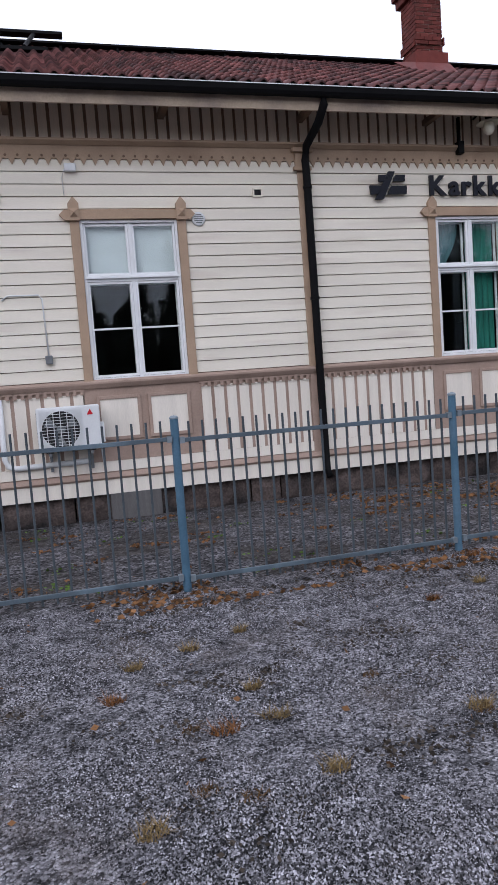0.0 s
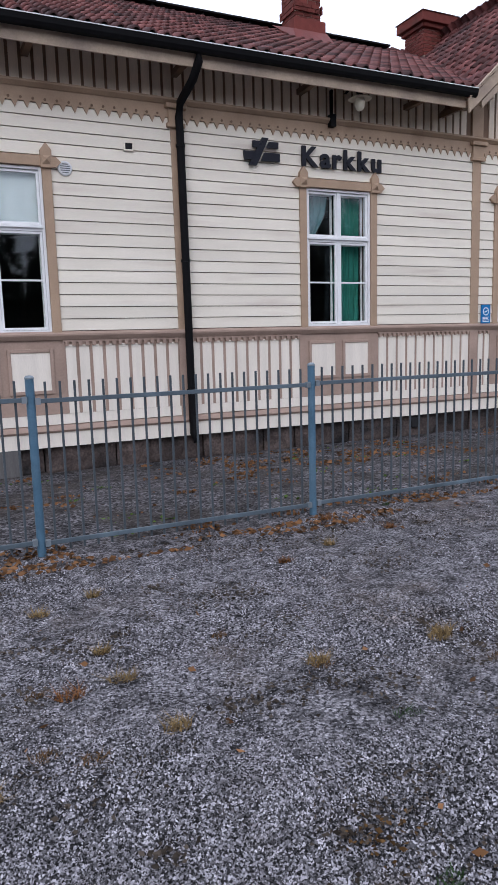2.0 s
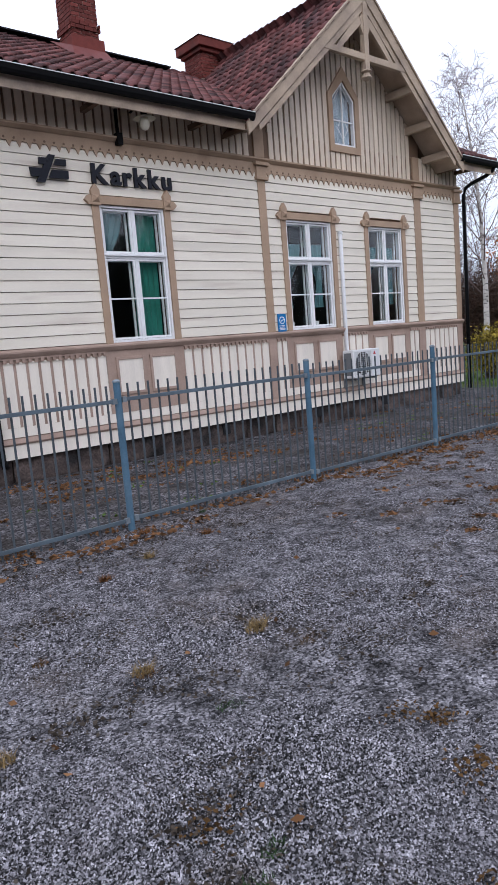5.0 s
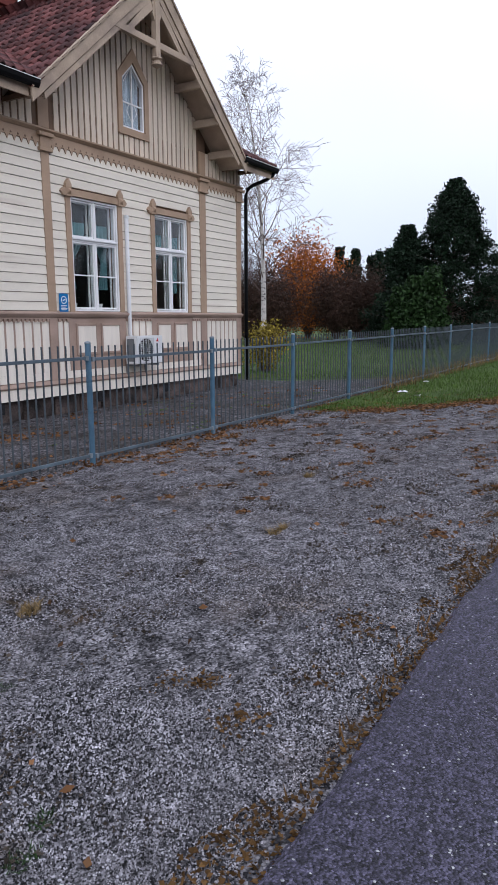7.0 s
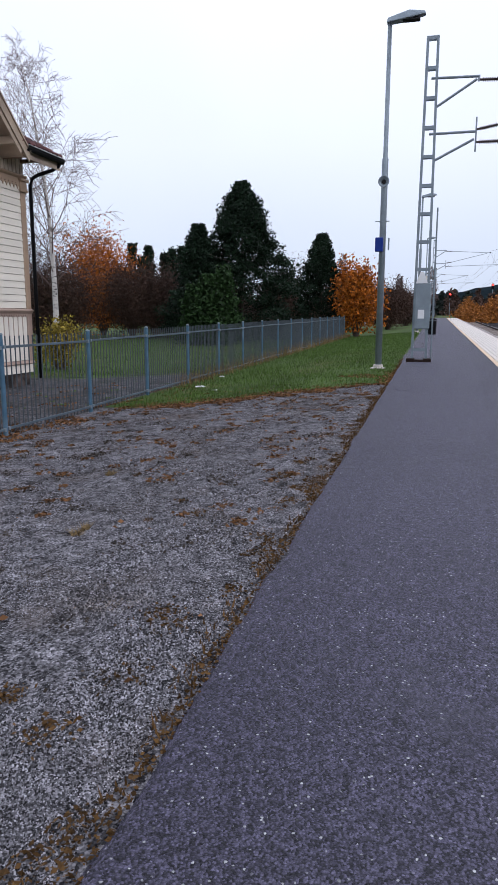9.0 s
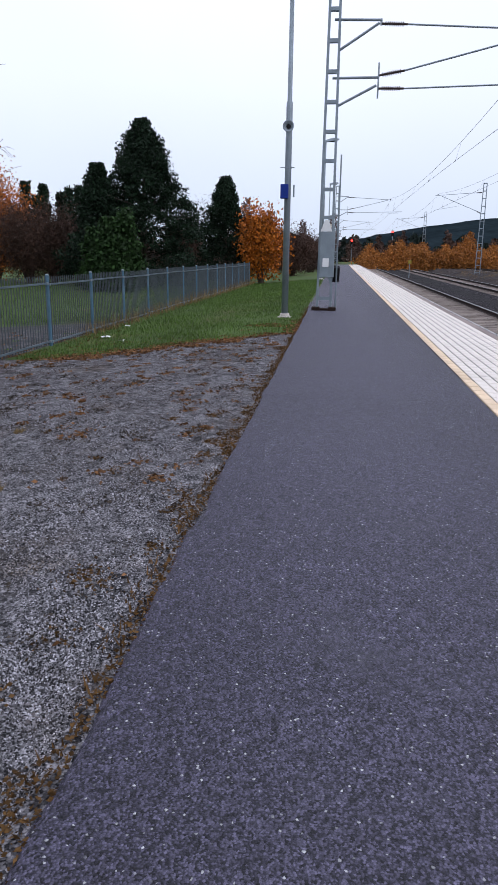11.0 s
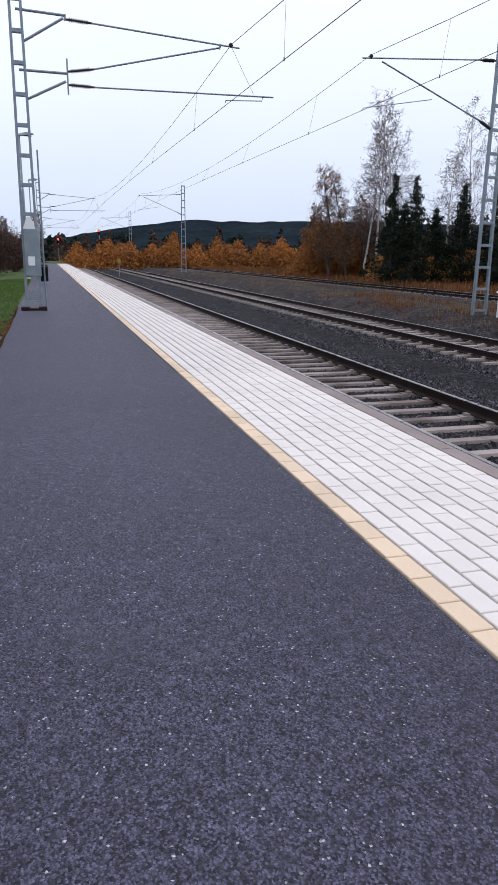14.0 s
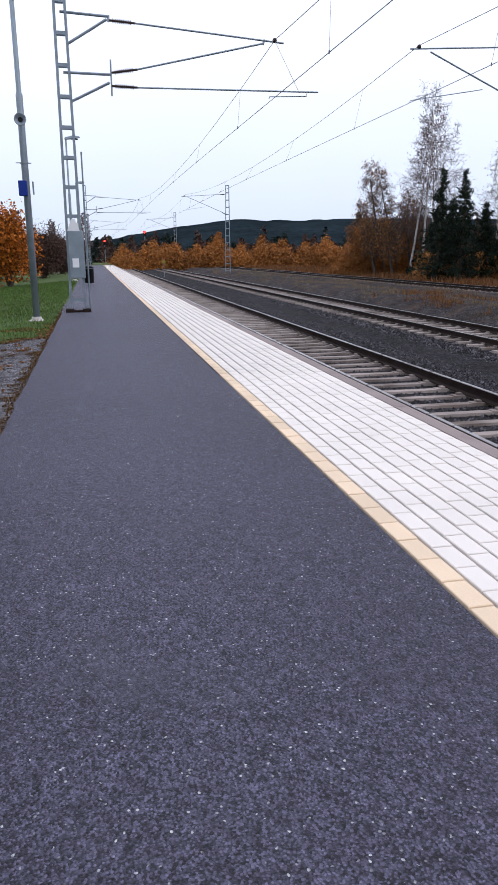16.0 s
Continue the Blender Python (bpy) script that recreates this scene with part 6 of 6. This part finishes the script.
def whorled(x, y, h, r, seed, name="spruce_tree", label="young dark green spruce across the tracks", group="spruces across the tracks", material=None, power=1.05, density=34, leaf=(0.05, 0.15)):
    """A young conifer with ragged whorls of upswept branches, open at the top and dense below."""
    rg = np.random.default_rng(seed)
    z = gz(x, y)
    t = thing(name, label, "tree", group)
    part("trunk", Mesh().tube([(x, y, z - 0.1), (x + 0.05, y, z + h * 0.5), (x, y, z + h)], [0.13, 0.08, 0.015], 8), BARK, t, smooth=True)
    br, cs, u = Mesh(), [np.array([[x, y, z + h * 0.98]])], 0.03
    while u < 0.97:
        for b in range(rg.integers(6, 10)):
            ang = rg.uniform(0, 6.283)
            ln = r * (1 - u) ** power * min(1, 0.55 + u * 2.5) * rg.uniform(0.45, 1.05) + 0.06
            a = Vector((x, y, z + h * (u + rg.uniform(-0.015, 0.015))))
            e = a + Vector((math.cos(ang) * ln, math.sin(ang) * ln, ln * rg.uniform(-0.1, 0.45)))
            br.tube([a, e], [0.025, 0.007], 3, cap=False)
            k = int(density * ln) + 6
            w = rg.uniform(0.2, 1.05, (k, 1))
            cs.append(np.array(a) + (np.array(e) - np.array(a)) * w + rg.normal(size=(k, 3)) * 0.1)
        u += 0.045 * rg.uniform(0.7, 1.3)
    part("branchwork", br, BARK, t)
    part("crown", leaf_mesh("crown", np.concatenate(cs), leaf, material or SPRUCE, rg, long=2.5), None, t)
    return t


def shrub(name, label, x, y, h, r, seed, material, n=2500, leaf=(0.08, 0.16), group="", category="bush", base=0.0, stems=9, long=1.6):
    rg = np.random.default_rng(seed)
    z = gz(x, y)
    t = thing(name, label, category, group)
    st, ends = Mesh(), []
    for i in range(stems):
        ang, out = rg.uniform(0, 6.283), rg.uniform(0.2, 0.9)
        mid = Vector((x + r * 0.35 * out * math.cos(ang), y + r * 0.45 * out * math.sin(ang), z + h * 0.33))
        end = Vector((x + r * 0.85 * out * math.cos(ang), y + r * 0.85 * out * math.sin(ang), z + h * rg.uniform(0.5, 0.88)))
        st.tube([(x + 0.1 * math.cos(ang), y + 0.1 * math.sin(ang), z - 0.05), mid, end], [0.05, 0.03, 0.008], 5, cap=False)
        ends += [mid, end]
        for j in range(5):
            u = rg.uniform(0.2, 1)
            q = mid.lerp(end, u)
            e2 = q + Vector(rg.normal(size=3)) * r * 0.3
            e2.z = max(e2.z, z + 0.15 * h)
            st.tube([q, e2], [0.015, 0.005], 3, cap=False)
            ends.append(e2)
    part("stemwork", st, BARK, t)
    per = n // len(ends)
    c = np.repeat(np.array([tuple(q) for q in ends]), per, 0) + np.clip(rg.normal(size=(per * len(ends), 3)), -1.9, 1.9) * np.array([r * 0.22, r * 0.22, h * 0.13])
    c[:, 2] = np.maximum(c[:, 2], z + base * h + 0.05)
    part("crown", leaf_mesh("crown", c, leaf, material, rg, long=long), None, t)
    return t


def polar(az, dist):
    return -1.05 + dist * math.cos(radians(az)), -0.15 + dist * math.sin(radians(az))


pine_form = lambda u: (min(1, 0.5 + u / 0.3)) * (max(0.0, 1 - u) ** 0.78) * 1.2 if u < 1 else 0
spruce_form = lambda u: (1.02 - u) ** 1.15
# beyond the fence: birch, pines, autumn trees
x, y = polar(30.2, 30)
bare_tree("birch_tree", "tall bare white birch behind the house", x, y, 11.6, 0.14, 4, plan={**BIRCH_PLAN, "n": [0, 7, 8, 34], "len": [0, 0.5, 0.5, 0.34], "fwd": [0, 0.9, 0.9, 1.0]}, thin=0.006)
for az, d_, h, r, sd, lab, nc in ((15.4, 42, 8.9, 4.5, 8, "broad dark green stone pine behind the fence", 900), (18.9, 41, 6.4, 2.4, 18, "dark green side pine behind the fence", 420), (9.0, 50, 6.8, 2.8, 9, "smaller dark green pine behind the fence", 480)):
    x, y = polar(az, d_)
    conifer("pine_tree", lab, x, y, h, r, sd, PINE, pine_form, nc, 60, 0.2, (0.05, 0.13), "pines behind the fence", 0.02)
for az, d_, h, r, sd in ((18.2, 36, 3.4, 1.1, 21), (16.9, 36.5, 3.8, 1.2, 22), (19.3, 37, 2.9, 1.0, 23), (17.6, 35.5, 2.6, 0.9, 24)):
    x, y = polar(az, d_)
    conifer("thuja_shrub", "fresh green evergreen shrub behind the fence", x, y, h, r, sd, JUNIPER, lambda u: (1 - u) ** 0.7, 170, 22, 0.2, (0.08, 0.16), "evergreen shrubs", 0.02, 0.06)
x, y = polar(6.1, 47)
shrub("maple_tree", "bright orange autumn maple at the fence end", x, y, 4.7, 1.45, 31, ORANGE, 9000, (0.07, 0.16), category="tree", stems=22)
x, y = polar(26.6, 52)
shrub("maple_tree", "rust-orange autumn maple behind the birch", x, y, 6.9, 2.8, 32, ORANGE, 22000, (0.06, 0.14), category="tree", stems=34)
x, y = polar(30.0, 24)
shrub("currant_bush", "yellow-leaved bush behind the fence", x, y, 1.6, 0.75, 33, YELLOW, 3000, (0.035, 0.08))
for i, (az, d_, h, r) in enumerate(((31.5, 44, 5.5, 2.6), (29.3, 46, 4.6, 2.2), (24.3, 47, 4.6, 2.1), (22.4, 46, 4.4, 2.2), (20.6, 45, 4.2, 2.0), (12.4, 56, 5.0, 2.2), (7.6, 60, 4.4, 2.0), (3.6, 62, 3.6, 1.8), (2.2, 70, 3.2, 2.0))):
    x, y = polar(az, d_)
    shrub("thicket", "brown leafless thicket with a few dull leaves", x, y, h, r, 40 + i, DULL, 15000, (0.018, 0.045), "brown thickets", stems=30, long=9)
for i, (az, d_, h) in enumerate(((24.2, 80, 8.8), (22.9, 84, 9.0), (21.6, 78, 7.8), (20.3, 84, 9.0), (23.5, 90, 8.4), (21.0, 92, 9.6))):
    x, y = polar(az, d_)
    conifer("spruce_tree", "dark spruce at the edge of the far woods", x, y, h, 1.9, 60 + i, PINE if i % 2 else SPRUCE, spruce_form, 130, 20, 0.25, (0.14, 0.3), "far spruces")
for i, (az, d_, h) in enumerate(((7.8, 75, 7.5), (5.4, 84, 6.8), (0.6, 110, 7.5), (2.9, 95, 6.5))):
    x, y = polar(az, d_)
    bare_tree("birch_tree", "bare far birch with greyish twigs", x, y, h, 0.09, 70 + i, thin=0.02)


def belt_of(name, label, category, az0, az1, d0, d1, h0, h1, n_clump, per, leaf, material, seed, clump=0.6):
    """A far strip of scrub or woods."""
    rg = np.random.default_rng(seed)
    az = radians(1) * rg.uniform(az0, az1, n_clump)
    d_ = rg.uniform(d0, d1, n_clump)
    px, py = -1.05 + d_ * np.cos(az), -0.15 + d_ * np.sin(az)
    wave = 0.65 + 0.35 * np.sin(az * 60 + seed) * np.sin(az * 143 + 1) + 0.15 * np.sin(az * 420)
    h = rg.uniform(h0, h1, n_clump) * wave
    gzv = np.array([gz(a, b) for a, b in zip(px, py)])
    u = rg.random((n_clump, per))
    c = np.stack([np.repeat(px[:, None], per, 1) + rg.normal(size=(n_clump, per)) * clump * (1.15 - u), np.repeat(py[:, None], per, 1) + rg.normal(size=(n_clump, per)) * clump * (1.15 - u), gzv[:, None] + u * h[:, None]], -1).reshape(-1, 3)
    return tagged(new(name, leaf_mesh(name, c, leaf, material, rg, long=2.0)), label, category, kind="stuff")


belt_of("far_scrub", "rust-orange autumn scrub along the far side of the tracks", "scrub", -21.5, -2.2, 110, 150, 2.6, 5.2, 1100, 160, (0.1, 0.25), SCRUB, 81, 1.4)
belt_of("far_scrub", "brown scrub behind the orange scrub", "scrub", -24, -1.0, 150, 190, 4.5, 7.5, 600, 110, (0.2, 0.5), DULL, 82, 1.1)
belt_of("near_scrub", "ochre willow scrub in front of the birches", "scrub", -26.2, -20.0, 70, 80, 1.6, 4.8, 380, 200, (0.05, 0.12), SCRUB, 83, 1.0)
belt_of("near_scrub", "low rust-coloured brush at the foot of the spruces", "scrub", -40, -26.2, 56, 62, 1.2, 4.6, 90, 200, (0.05, 0.13), OCHRE, 85, 0.8)
belt_of("near_scrub", "dark brown undergrowth beneath the trees", "scrub", -60, -21, 82, 98, 2.5, 7.0, 800, 120, (0.12, 0.34), DULL, 84, 0.9)
# Near-black belt added to stand for the shadow under the young spruces.
belt_of("near_scrub", "added black spruce belt for the shade under the young spruces", "woods", -60, -26.5, 61, 68, 3.0, 6.5, 420, 130, (0.15, 0.4), SPRUCE, 86, 0.9)
belt_of("far_woods", "dark spruce woods on the far side", "woods", -24, 1.5, 330, 420, 8, 16, 800, 60, (0.8, 2.0), FARW, 87, 2.0)
belt_of("far_woods", "dark woods behind the station yard", "woods", 1.5, 40, 110, 150, 3.5, 7.0, 700, 90, (0.3, 0.8), DULL, 88, 1.6)
belt_of("far_woods", "woods across the tracks", "woods", -150, -36, 62, 90, 13, 19, 1200, 90, (0.4, 1.1), FARW, 89, 1.6)
for i, (az, d_, h) in enumerate(((-27.3, 64, 15.4), (-26.2, 66, 14.8), (-25.2, 67, 12.5), (-26.8, 70, 14.5), (-31.6, 62, 10.2), (-33.2, 64, 14.2), (-34.8, 66, 14.0), (-36.5, 63, 12.5))):
    x, y = polar(az, d_)
    bare_tree("birch_tree", "slender birch with a few brown leaves across the tracks", x, y, h, 0.13, 90 + i, leaf=DULL, n_leaf=420, leaf_size=(0.05, 0.1), thin=0.009, plan={**BIRCH_PLAN, "n": [0, 6, 6, 26]}, group="birches across the tracks")
for i, (az, d_, h) in enumerate(((-23.4, 70, 10.4), (-22.2, 71, 6.8), (-24.4, 71, 10.0), (-21.4, 72, 4.8), (-22.6, 68, 5.4), (-25.4, 69, 7.6), (-26.4, 68, 6.8), (-24.0, 67, 5.2))):
    x, y = polar(az, d_)
    bare_tree("willow_tree", "gnarled dark leafless tree above the scrub", x, y, h, 0.17, 110 + i, bark=BARK, leaf=OCHRE, n_leaf=1500, leaf_size=(0.04, 0.1), thin=0.01, group="gnarled trees", lean=(0.1, 0.2, 1))
for i, (az, d_, h) in enumerate(((-27.3, 55, 7.8), (-29.0, 55, 7.6), (-30.6, 57, 5.6), (-32.6, 56, 7.4), (-35.2, 55, 7.0), (-36.8, 56, 7.8), (-28.2, 60, 6.2))):
    x, y = polar(az, d_)
    whorled(x, y, h * 1.05, 2.2, 120 + i, density=44, leaf=(0.04, 0.11))

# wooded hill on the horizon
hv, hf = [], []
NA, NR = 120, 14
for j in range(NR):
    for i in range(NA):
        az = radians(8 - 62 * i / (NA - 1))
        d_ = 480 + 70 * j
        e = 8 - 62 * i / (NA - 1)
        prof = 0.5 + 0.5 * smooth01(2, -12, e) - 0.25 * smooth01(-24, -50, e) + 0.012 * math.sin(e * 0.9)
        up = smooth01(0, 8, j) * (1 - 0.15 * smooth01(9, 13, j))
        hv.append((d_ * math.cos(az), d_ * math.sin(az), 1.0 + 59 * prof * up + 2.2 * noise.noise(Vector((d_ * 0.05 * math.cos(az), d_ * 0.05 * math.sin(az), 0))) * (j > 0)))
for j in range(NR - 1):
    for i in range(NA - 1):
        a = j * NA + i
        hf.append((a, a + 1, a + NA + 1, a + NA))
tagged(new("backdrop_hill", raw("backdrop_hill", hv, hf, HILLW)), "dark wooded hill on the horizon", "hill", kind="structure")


# lawn, weeds, fallen leaves
def blades(name, pts, h, w, material, label, category, seed, lean=0.5):
    rg = np.random.default_rng(seed)
    n = len(pts)
    a = rg.uniform(0, 6.283, n)
    hh = rg.uniform(*h, n)
    d_ = np.stack([np.cos(a), np.sin(a), np.zeros(n)], -1)
    s = np.stack([-np.sin(a), np.cos(a), np.zeros(n)], -1) * w
    tip = pts + d_ * (hh * rg.uniform(0, lean, n))[:, None] + np.array([0, 0, 1]) * hh[:, None]
    v = np.stack([pts - s, pts + s, tip], 1).reshape(-1, 3)
    return tagged(new(name, raw(name, v, np.arange(3 * n).reshape(-1, 3), material)), label, category, kind="stuff")


def scatter(seed, n, x0, x1, y0, y1, keep=None, power=1.0):
    rg = np.random.default_rng(seed)
    xs = x0 + (x1 - x0) * rg.random(n) ** power
    ys = rg.uniform(y0, y1, n)
    out = [(x, y, gz(x, y) + relief(x, y)) for x, y in zip(xs, ys) if keep is None or keep(x, y)]
    return np.array(out)


lawn_on = lambda x, y: y > lawn_edge(x) + 0.25 * noise.noise(Vector((x * 2, y * 2, 5)))
LX = steps(10, 24.0, 0.35)
LY = steps(0.75, 13.2, 0.35)
sheet("lawn", LX, LY, 0.012, GRASS_SOIL, "short green lawn beside the platform", "lawn", cut=lambda x, y: (y < FY and lawn_on(x, y)) or (y > FY and x > 17.5))
blades("lawn_grass", scatter(201, 60000, 10, 46, 0.75, FY - 0.1, lawn_on, 1.3), (0.04, 0.1), 0.007, BLADE, "short green grass beside the platform", "grass", 1)
blades("lawn_grass", scatter(202, 30000, 17.5, 48, FY + 0.1, 18, None, 1.2), (0.04, 0.12), 0.012, BLADE, "green grass behind the fence", "grass", 2)
blades("dry_fence_grass", scatter(203, 2600, 14, 46, FY - 0.35, FY + 0.15), (0.15, 0.5), 0.006, STRAW, "tall dry grass along the fence foot", "dry grass", 3, 0.8)
blades("verge_grass", scatter(204, 7000, -3, 22, 0.70, 0.98, lambda x, y: noise.noise(Vector((x * 1.3, 0, 7))) > -0.1 and y < 0.78 + 0.22 * abs(noise.noise(Vector((x * 2.2, 0, 3)))), 1.2), (0.01, 0.05), 0.006, MOSS, "mossy ragged verge along the asphalt edge", "moss", 4, 1.5)


def litter(name, pts, size, material, label, seed):
    rg = np.random.default_rng(seed)
    p = pts + np.array([0, 0, 0.013])
    tagged(new(name, leaf_mesh(name, p, size, material, rg, flat=0.85)), label, "fallen leaves", kind="stuff")


litter("leaf_litter", scatter(301, 5200, -4, 16, FY - 0.5, FY + 0.25, lambda x, y: noise.noise(Vector((x * 1.1, y * 3, 2))) > -0.02), (0.02, 0.05), LITTER, "rust-brown fallen leaves along the fence foot", 31)
litter("leaf_litter", scatter(302, 26000, 9.0, 16.5, 0.7, 5.2, lambda x, y: abs(y - lawn_edge(x)) < 1.9 * abs(noise.noise(Vector((x, y, 1)))) + 0.1), (0.022, 0.052), LITTER, "brown fallen leaves where gravel meets lawn", 32)
litter("leaf_litter", scatter(303, 1500, 2.6, 6.5, 7.6, 10.0, lambda x, y: noise.noise(Vector((x * 1.5, y * 1.5, 9))) > 0.0), (0.02, 0.06), LITTER, "fallen leaves by the downpipe", 33)
litter("dirt_clumps", scatter(305, 60000, -1, 14, 1.0, 5.3, lambda x, y: noise.noise(Vector((x * 1.6, y * 2.6, 4))) + 0.4 * noise.noise(Vector((x * 6, y * 6, 4))) > 0.22 - 0.03 * x), (0.005, 0.014), DIRT, "dark brown crumbs of soil and leaf on the gravel", 35)
litter("verge_moss", scatter(306, 30000, -2, 20, 0.68, 1.15, lambda x, y: y < 0.74 + 0.5 * max(0, noise.noise(Vector((x * 1.1, 0, 3))) + 0.3 * noise.noise(Vector((x * 5, y * 5, 3))))), (0.007, 0.02), MOSS, "brown-green mossy verge along the asphalt", 36)
blades("siding_grass", scatter(307, 34000, 12, 130, -33, -19.0, lambda x, y: y < -25.0 + 0.028 * x, 1.4), (0.15, 0.6), 0.03, RUSTLEAF, "rust-coloured dry grass beyond the siding", "dry grass", 37)
blades("siding_grass", scatter(308, 14000, 12, 90, -20.8, -14.2, lambda x, y: noise.noise(Vector((x * 0.3, y * 0.6, 8))) > 0.02, 1.4), (0.04, 0.2), 0.012, STRAW, "dry weeds on the bank between the tracks", "dry grass", 38)
blades("siding_grass", scatter(309, 9000, 14, 34, -18.5, -14.4, lambda x, y: noise.noise(Vector((x * 0.5, y * 0.7, 3))) > 0.08), (0.05, 0.35), 0.01, RUSTLEAF, "rust weeds round the lattice mast", "dry grass", 39)
litter("leaf_litter", scatter(304, 500, -4, 14, 0.9, 10, None), (0.012, 0.035), LITTER, "scattered fallen leaves on the gravel", 34)
# yard stones lie thickest in the worn stretch by the platform
rg6 = np.random.default_rng(6)
sa_, sr_ = rg6.uniform(radians(2), radians(104), 330000), 1.5 * (9.5 / 1.5) ** rg6.random(330000)
spots_ = np.stack([-1 + sr_ * np.cos(sa_), sr_ * np.sin(sa_)], -1)
rocks("gravel_stones", spots_[(spots_[:, 1] > 0.76) & (spots_[:, 1] < 5.45)], (0.0034, 0.0078), GRAVEL_STONE, "loose pale gravel stones in the yard", "gravel", 6)

TUFTS = [(-0.44, 4.22, 'b'), (-0.23, 3.5, 'b'), (-0.21, 3.15, 'b'), (-0.47, 3.1, 'r'), (-0.81, 4.06, 'b'), (0.39, 3.37, 'g'), (-0.62, 3.18, 'g'), (0.7, 2.78, 'g'), (-0.12, 2.6, 'b'), (0.77, 2.21, 'd'), (2.27, 5.3, 'r'), (2.59, 4.76, 'r'), (1.88, 4.61, 'b'), (1.34, 4.37, 'r'), (-0.08, 4.39, 'b'), (-0.95, 3.65, 'r'), (-0.66, 2.65, 'g'), (-0.89, 2.46, 'b'), (1.41, 2.74, 'b'), (-0.48, 2.54, 'g'), (1.51, 2.41, 'g'), (0.7, 2.83, 'b'), (5.57, 5.54, 'g'), (3.08, 5.47, 'd'), (1.45, 2.79, 'b'), (0.3, 1.41, 'd'), (3.45, 2.26, 'b'), (5.18, 2.9, 'b'), (6.68, 2.81, 'r'), (0.17, 1.34, 'd'), (5.15, 2.6, 'g'), (3.33, 2.26, 'b'), (3.74, 1.88, 'g')]
tuft_mats = {"b": STRAW, "r": RUSTLEAF, "g": MOSS, "d": JUNIPER}
tuft_labels = {"b": "dry brown grass tuft growing in the gravel", "r": "rust-red withered weed in the gravel", "g": "small green grass tuft in the gravel", "d": "low dark green weed in the gravel"}
for i, (tx, ty, kd_) in enumerate(TUFTS):
    rg = np.random.default_rng(500 + i)
    n = 60 if kd_ in "gd" else 130
    a, q = rg.uniform(0, 6.283, n), np.sqrt(rg.random(n)) * rg.uniform(0.03, 0.05)
    pts = np.stack([tx + q * 1.5 * np.cos(a), ty + q * np.sin(a), np.full(n, gz(tx, ty) + relief(tx, ty))], -1)
    ob = blades("weed_tuft", pts, (0.008, 0.055 if kd_ in "br" else 0.028), 0.003, tuft_mats[kd_], tuft_labels[kd_], "weed", 600 + i, 2.2)
    tagged(ob, group="weeds in the gravel")
    del ob["kind"]


def clots(name, seed, n, per, x0, x1, y0, y1, r, size, material, label, keep=None, power=1.0):
    """Small heaps of leaf and moss lying about on the stones."""
    rg = np.random.default_rng(seed)
    out = []
    for _ in range(n):
        cx, cy = x0 + (x1 - x0) * rg.random() ** power, rg.uniform(y0, y1)
        if keep is None or keep(cx, cy):
            w = rg.uniform(*r)
            for _ in range(int(per * rg.uniform(0.5, 1.5))):
                px, py = cx + rg.normal() * w * 1.3, cy + rg.normal() * w
                out.append((px, py, gz(px, py) + relief(px, py)))
    litter(name, np.array(out), size, material, label, seed)


clots("leaf_litter", 401, 230, 22, 3.5, 13.5, 0.9, 5.4, (0.02, 0.08), (0.015, 0.035), LITTER, "small heaps of brown leaves on the gravel", lambda x, y: x < 12.5 + 0.3 * y, 0.7)
clots("dirt_clumps", 402, 90, 40, -1.5, 9.0, 0.9, 5.4, (0.03, 0.1), (0.008, 0.022), DIRT, "dark crumbs of soil on the gravel")
clots("verge_moss", 403, 55, 70, -0.5, 9.0, 0.75, 1.9, (0.025, 0.07), (0.008, 0.02), MOSS, "olive-brown moss cushions near the asphalt", lambda x, y: (x * 7.3 + y * 3.1) % 1 > (y - 0.75) * 0.7)
clots("yard_weeds", 404, 90, 22, -3, 15, FY + 0.4, W - 0.2, (0.03, 0.1), (0.015, 0.045), LITTER, "brown leaves strewn in the yard behind the fence")
clots("yard_weeds", 405, 60, 14, -3, 15, FY + 0.2, W - 0.2, (0.03, 0.09), (0.012, 0.035), BLADE, "small green weeds in the yard behind the fence")

for k, (px, py) in enumerate([(16.2, 5.11), (13.76, 4.82), (18.56, 5.57), (12.93, 4.27), (13.65, 4.89)]):
    rg = random.Random(700 + k)
    m = Mesh()
    v_ = [(px + 0.05 * (i - 1.5) + rg.uniform(-0.01, 0.01), py + 0.05 * (j - 1) + rg.uniform(-0.01, 0.01), gz(px, py) + 0.05 + rg.uniform(-0.02, 0.025)) for j in range(3) for i in range(4)]
    f_s = [(j * 4 + i, j * 4 + i + 1, j * 4 + i + 5, j * 4 + i + 4) for j in range(2) for i in range(3)]
    m.add(v_, f_s).add([(a, b, c - 0.004) for a, b, c in v_], [q[::-1] for q in f_s])
    tagged(part("paper_scrap", m, PLASTIC, None, "crumpled white paper scrap lying in the grass"), "", "litter", "paper scraps by the fence")
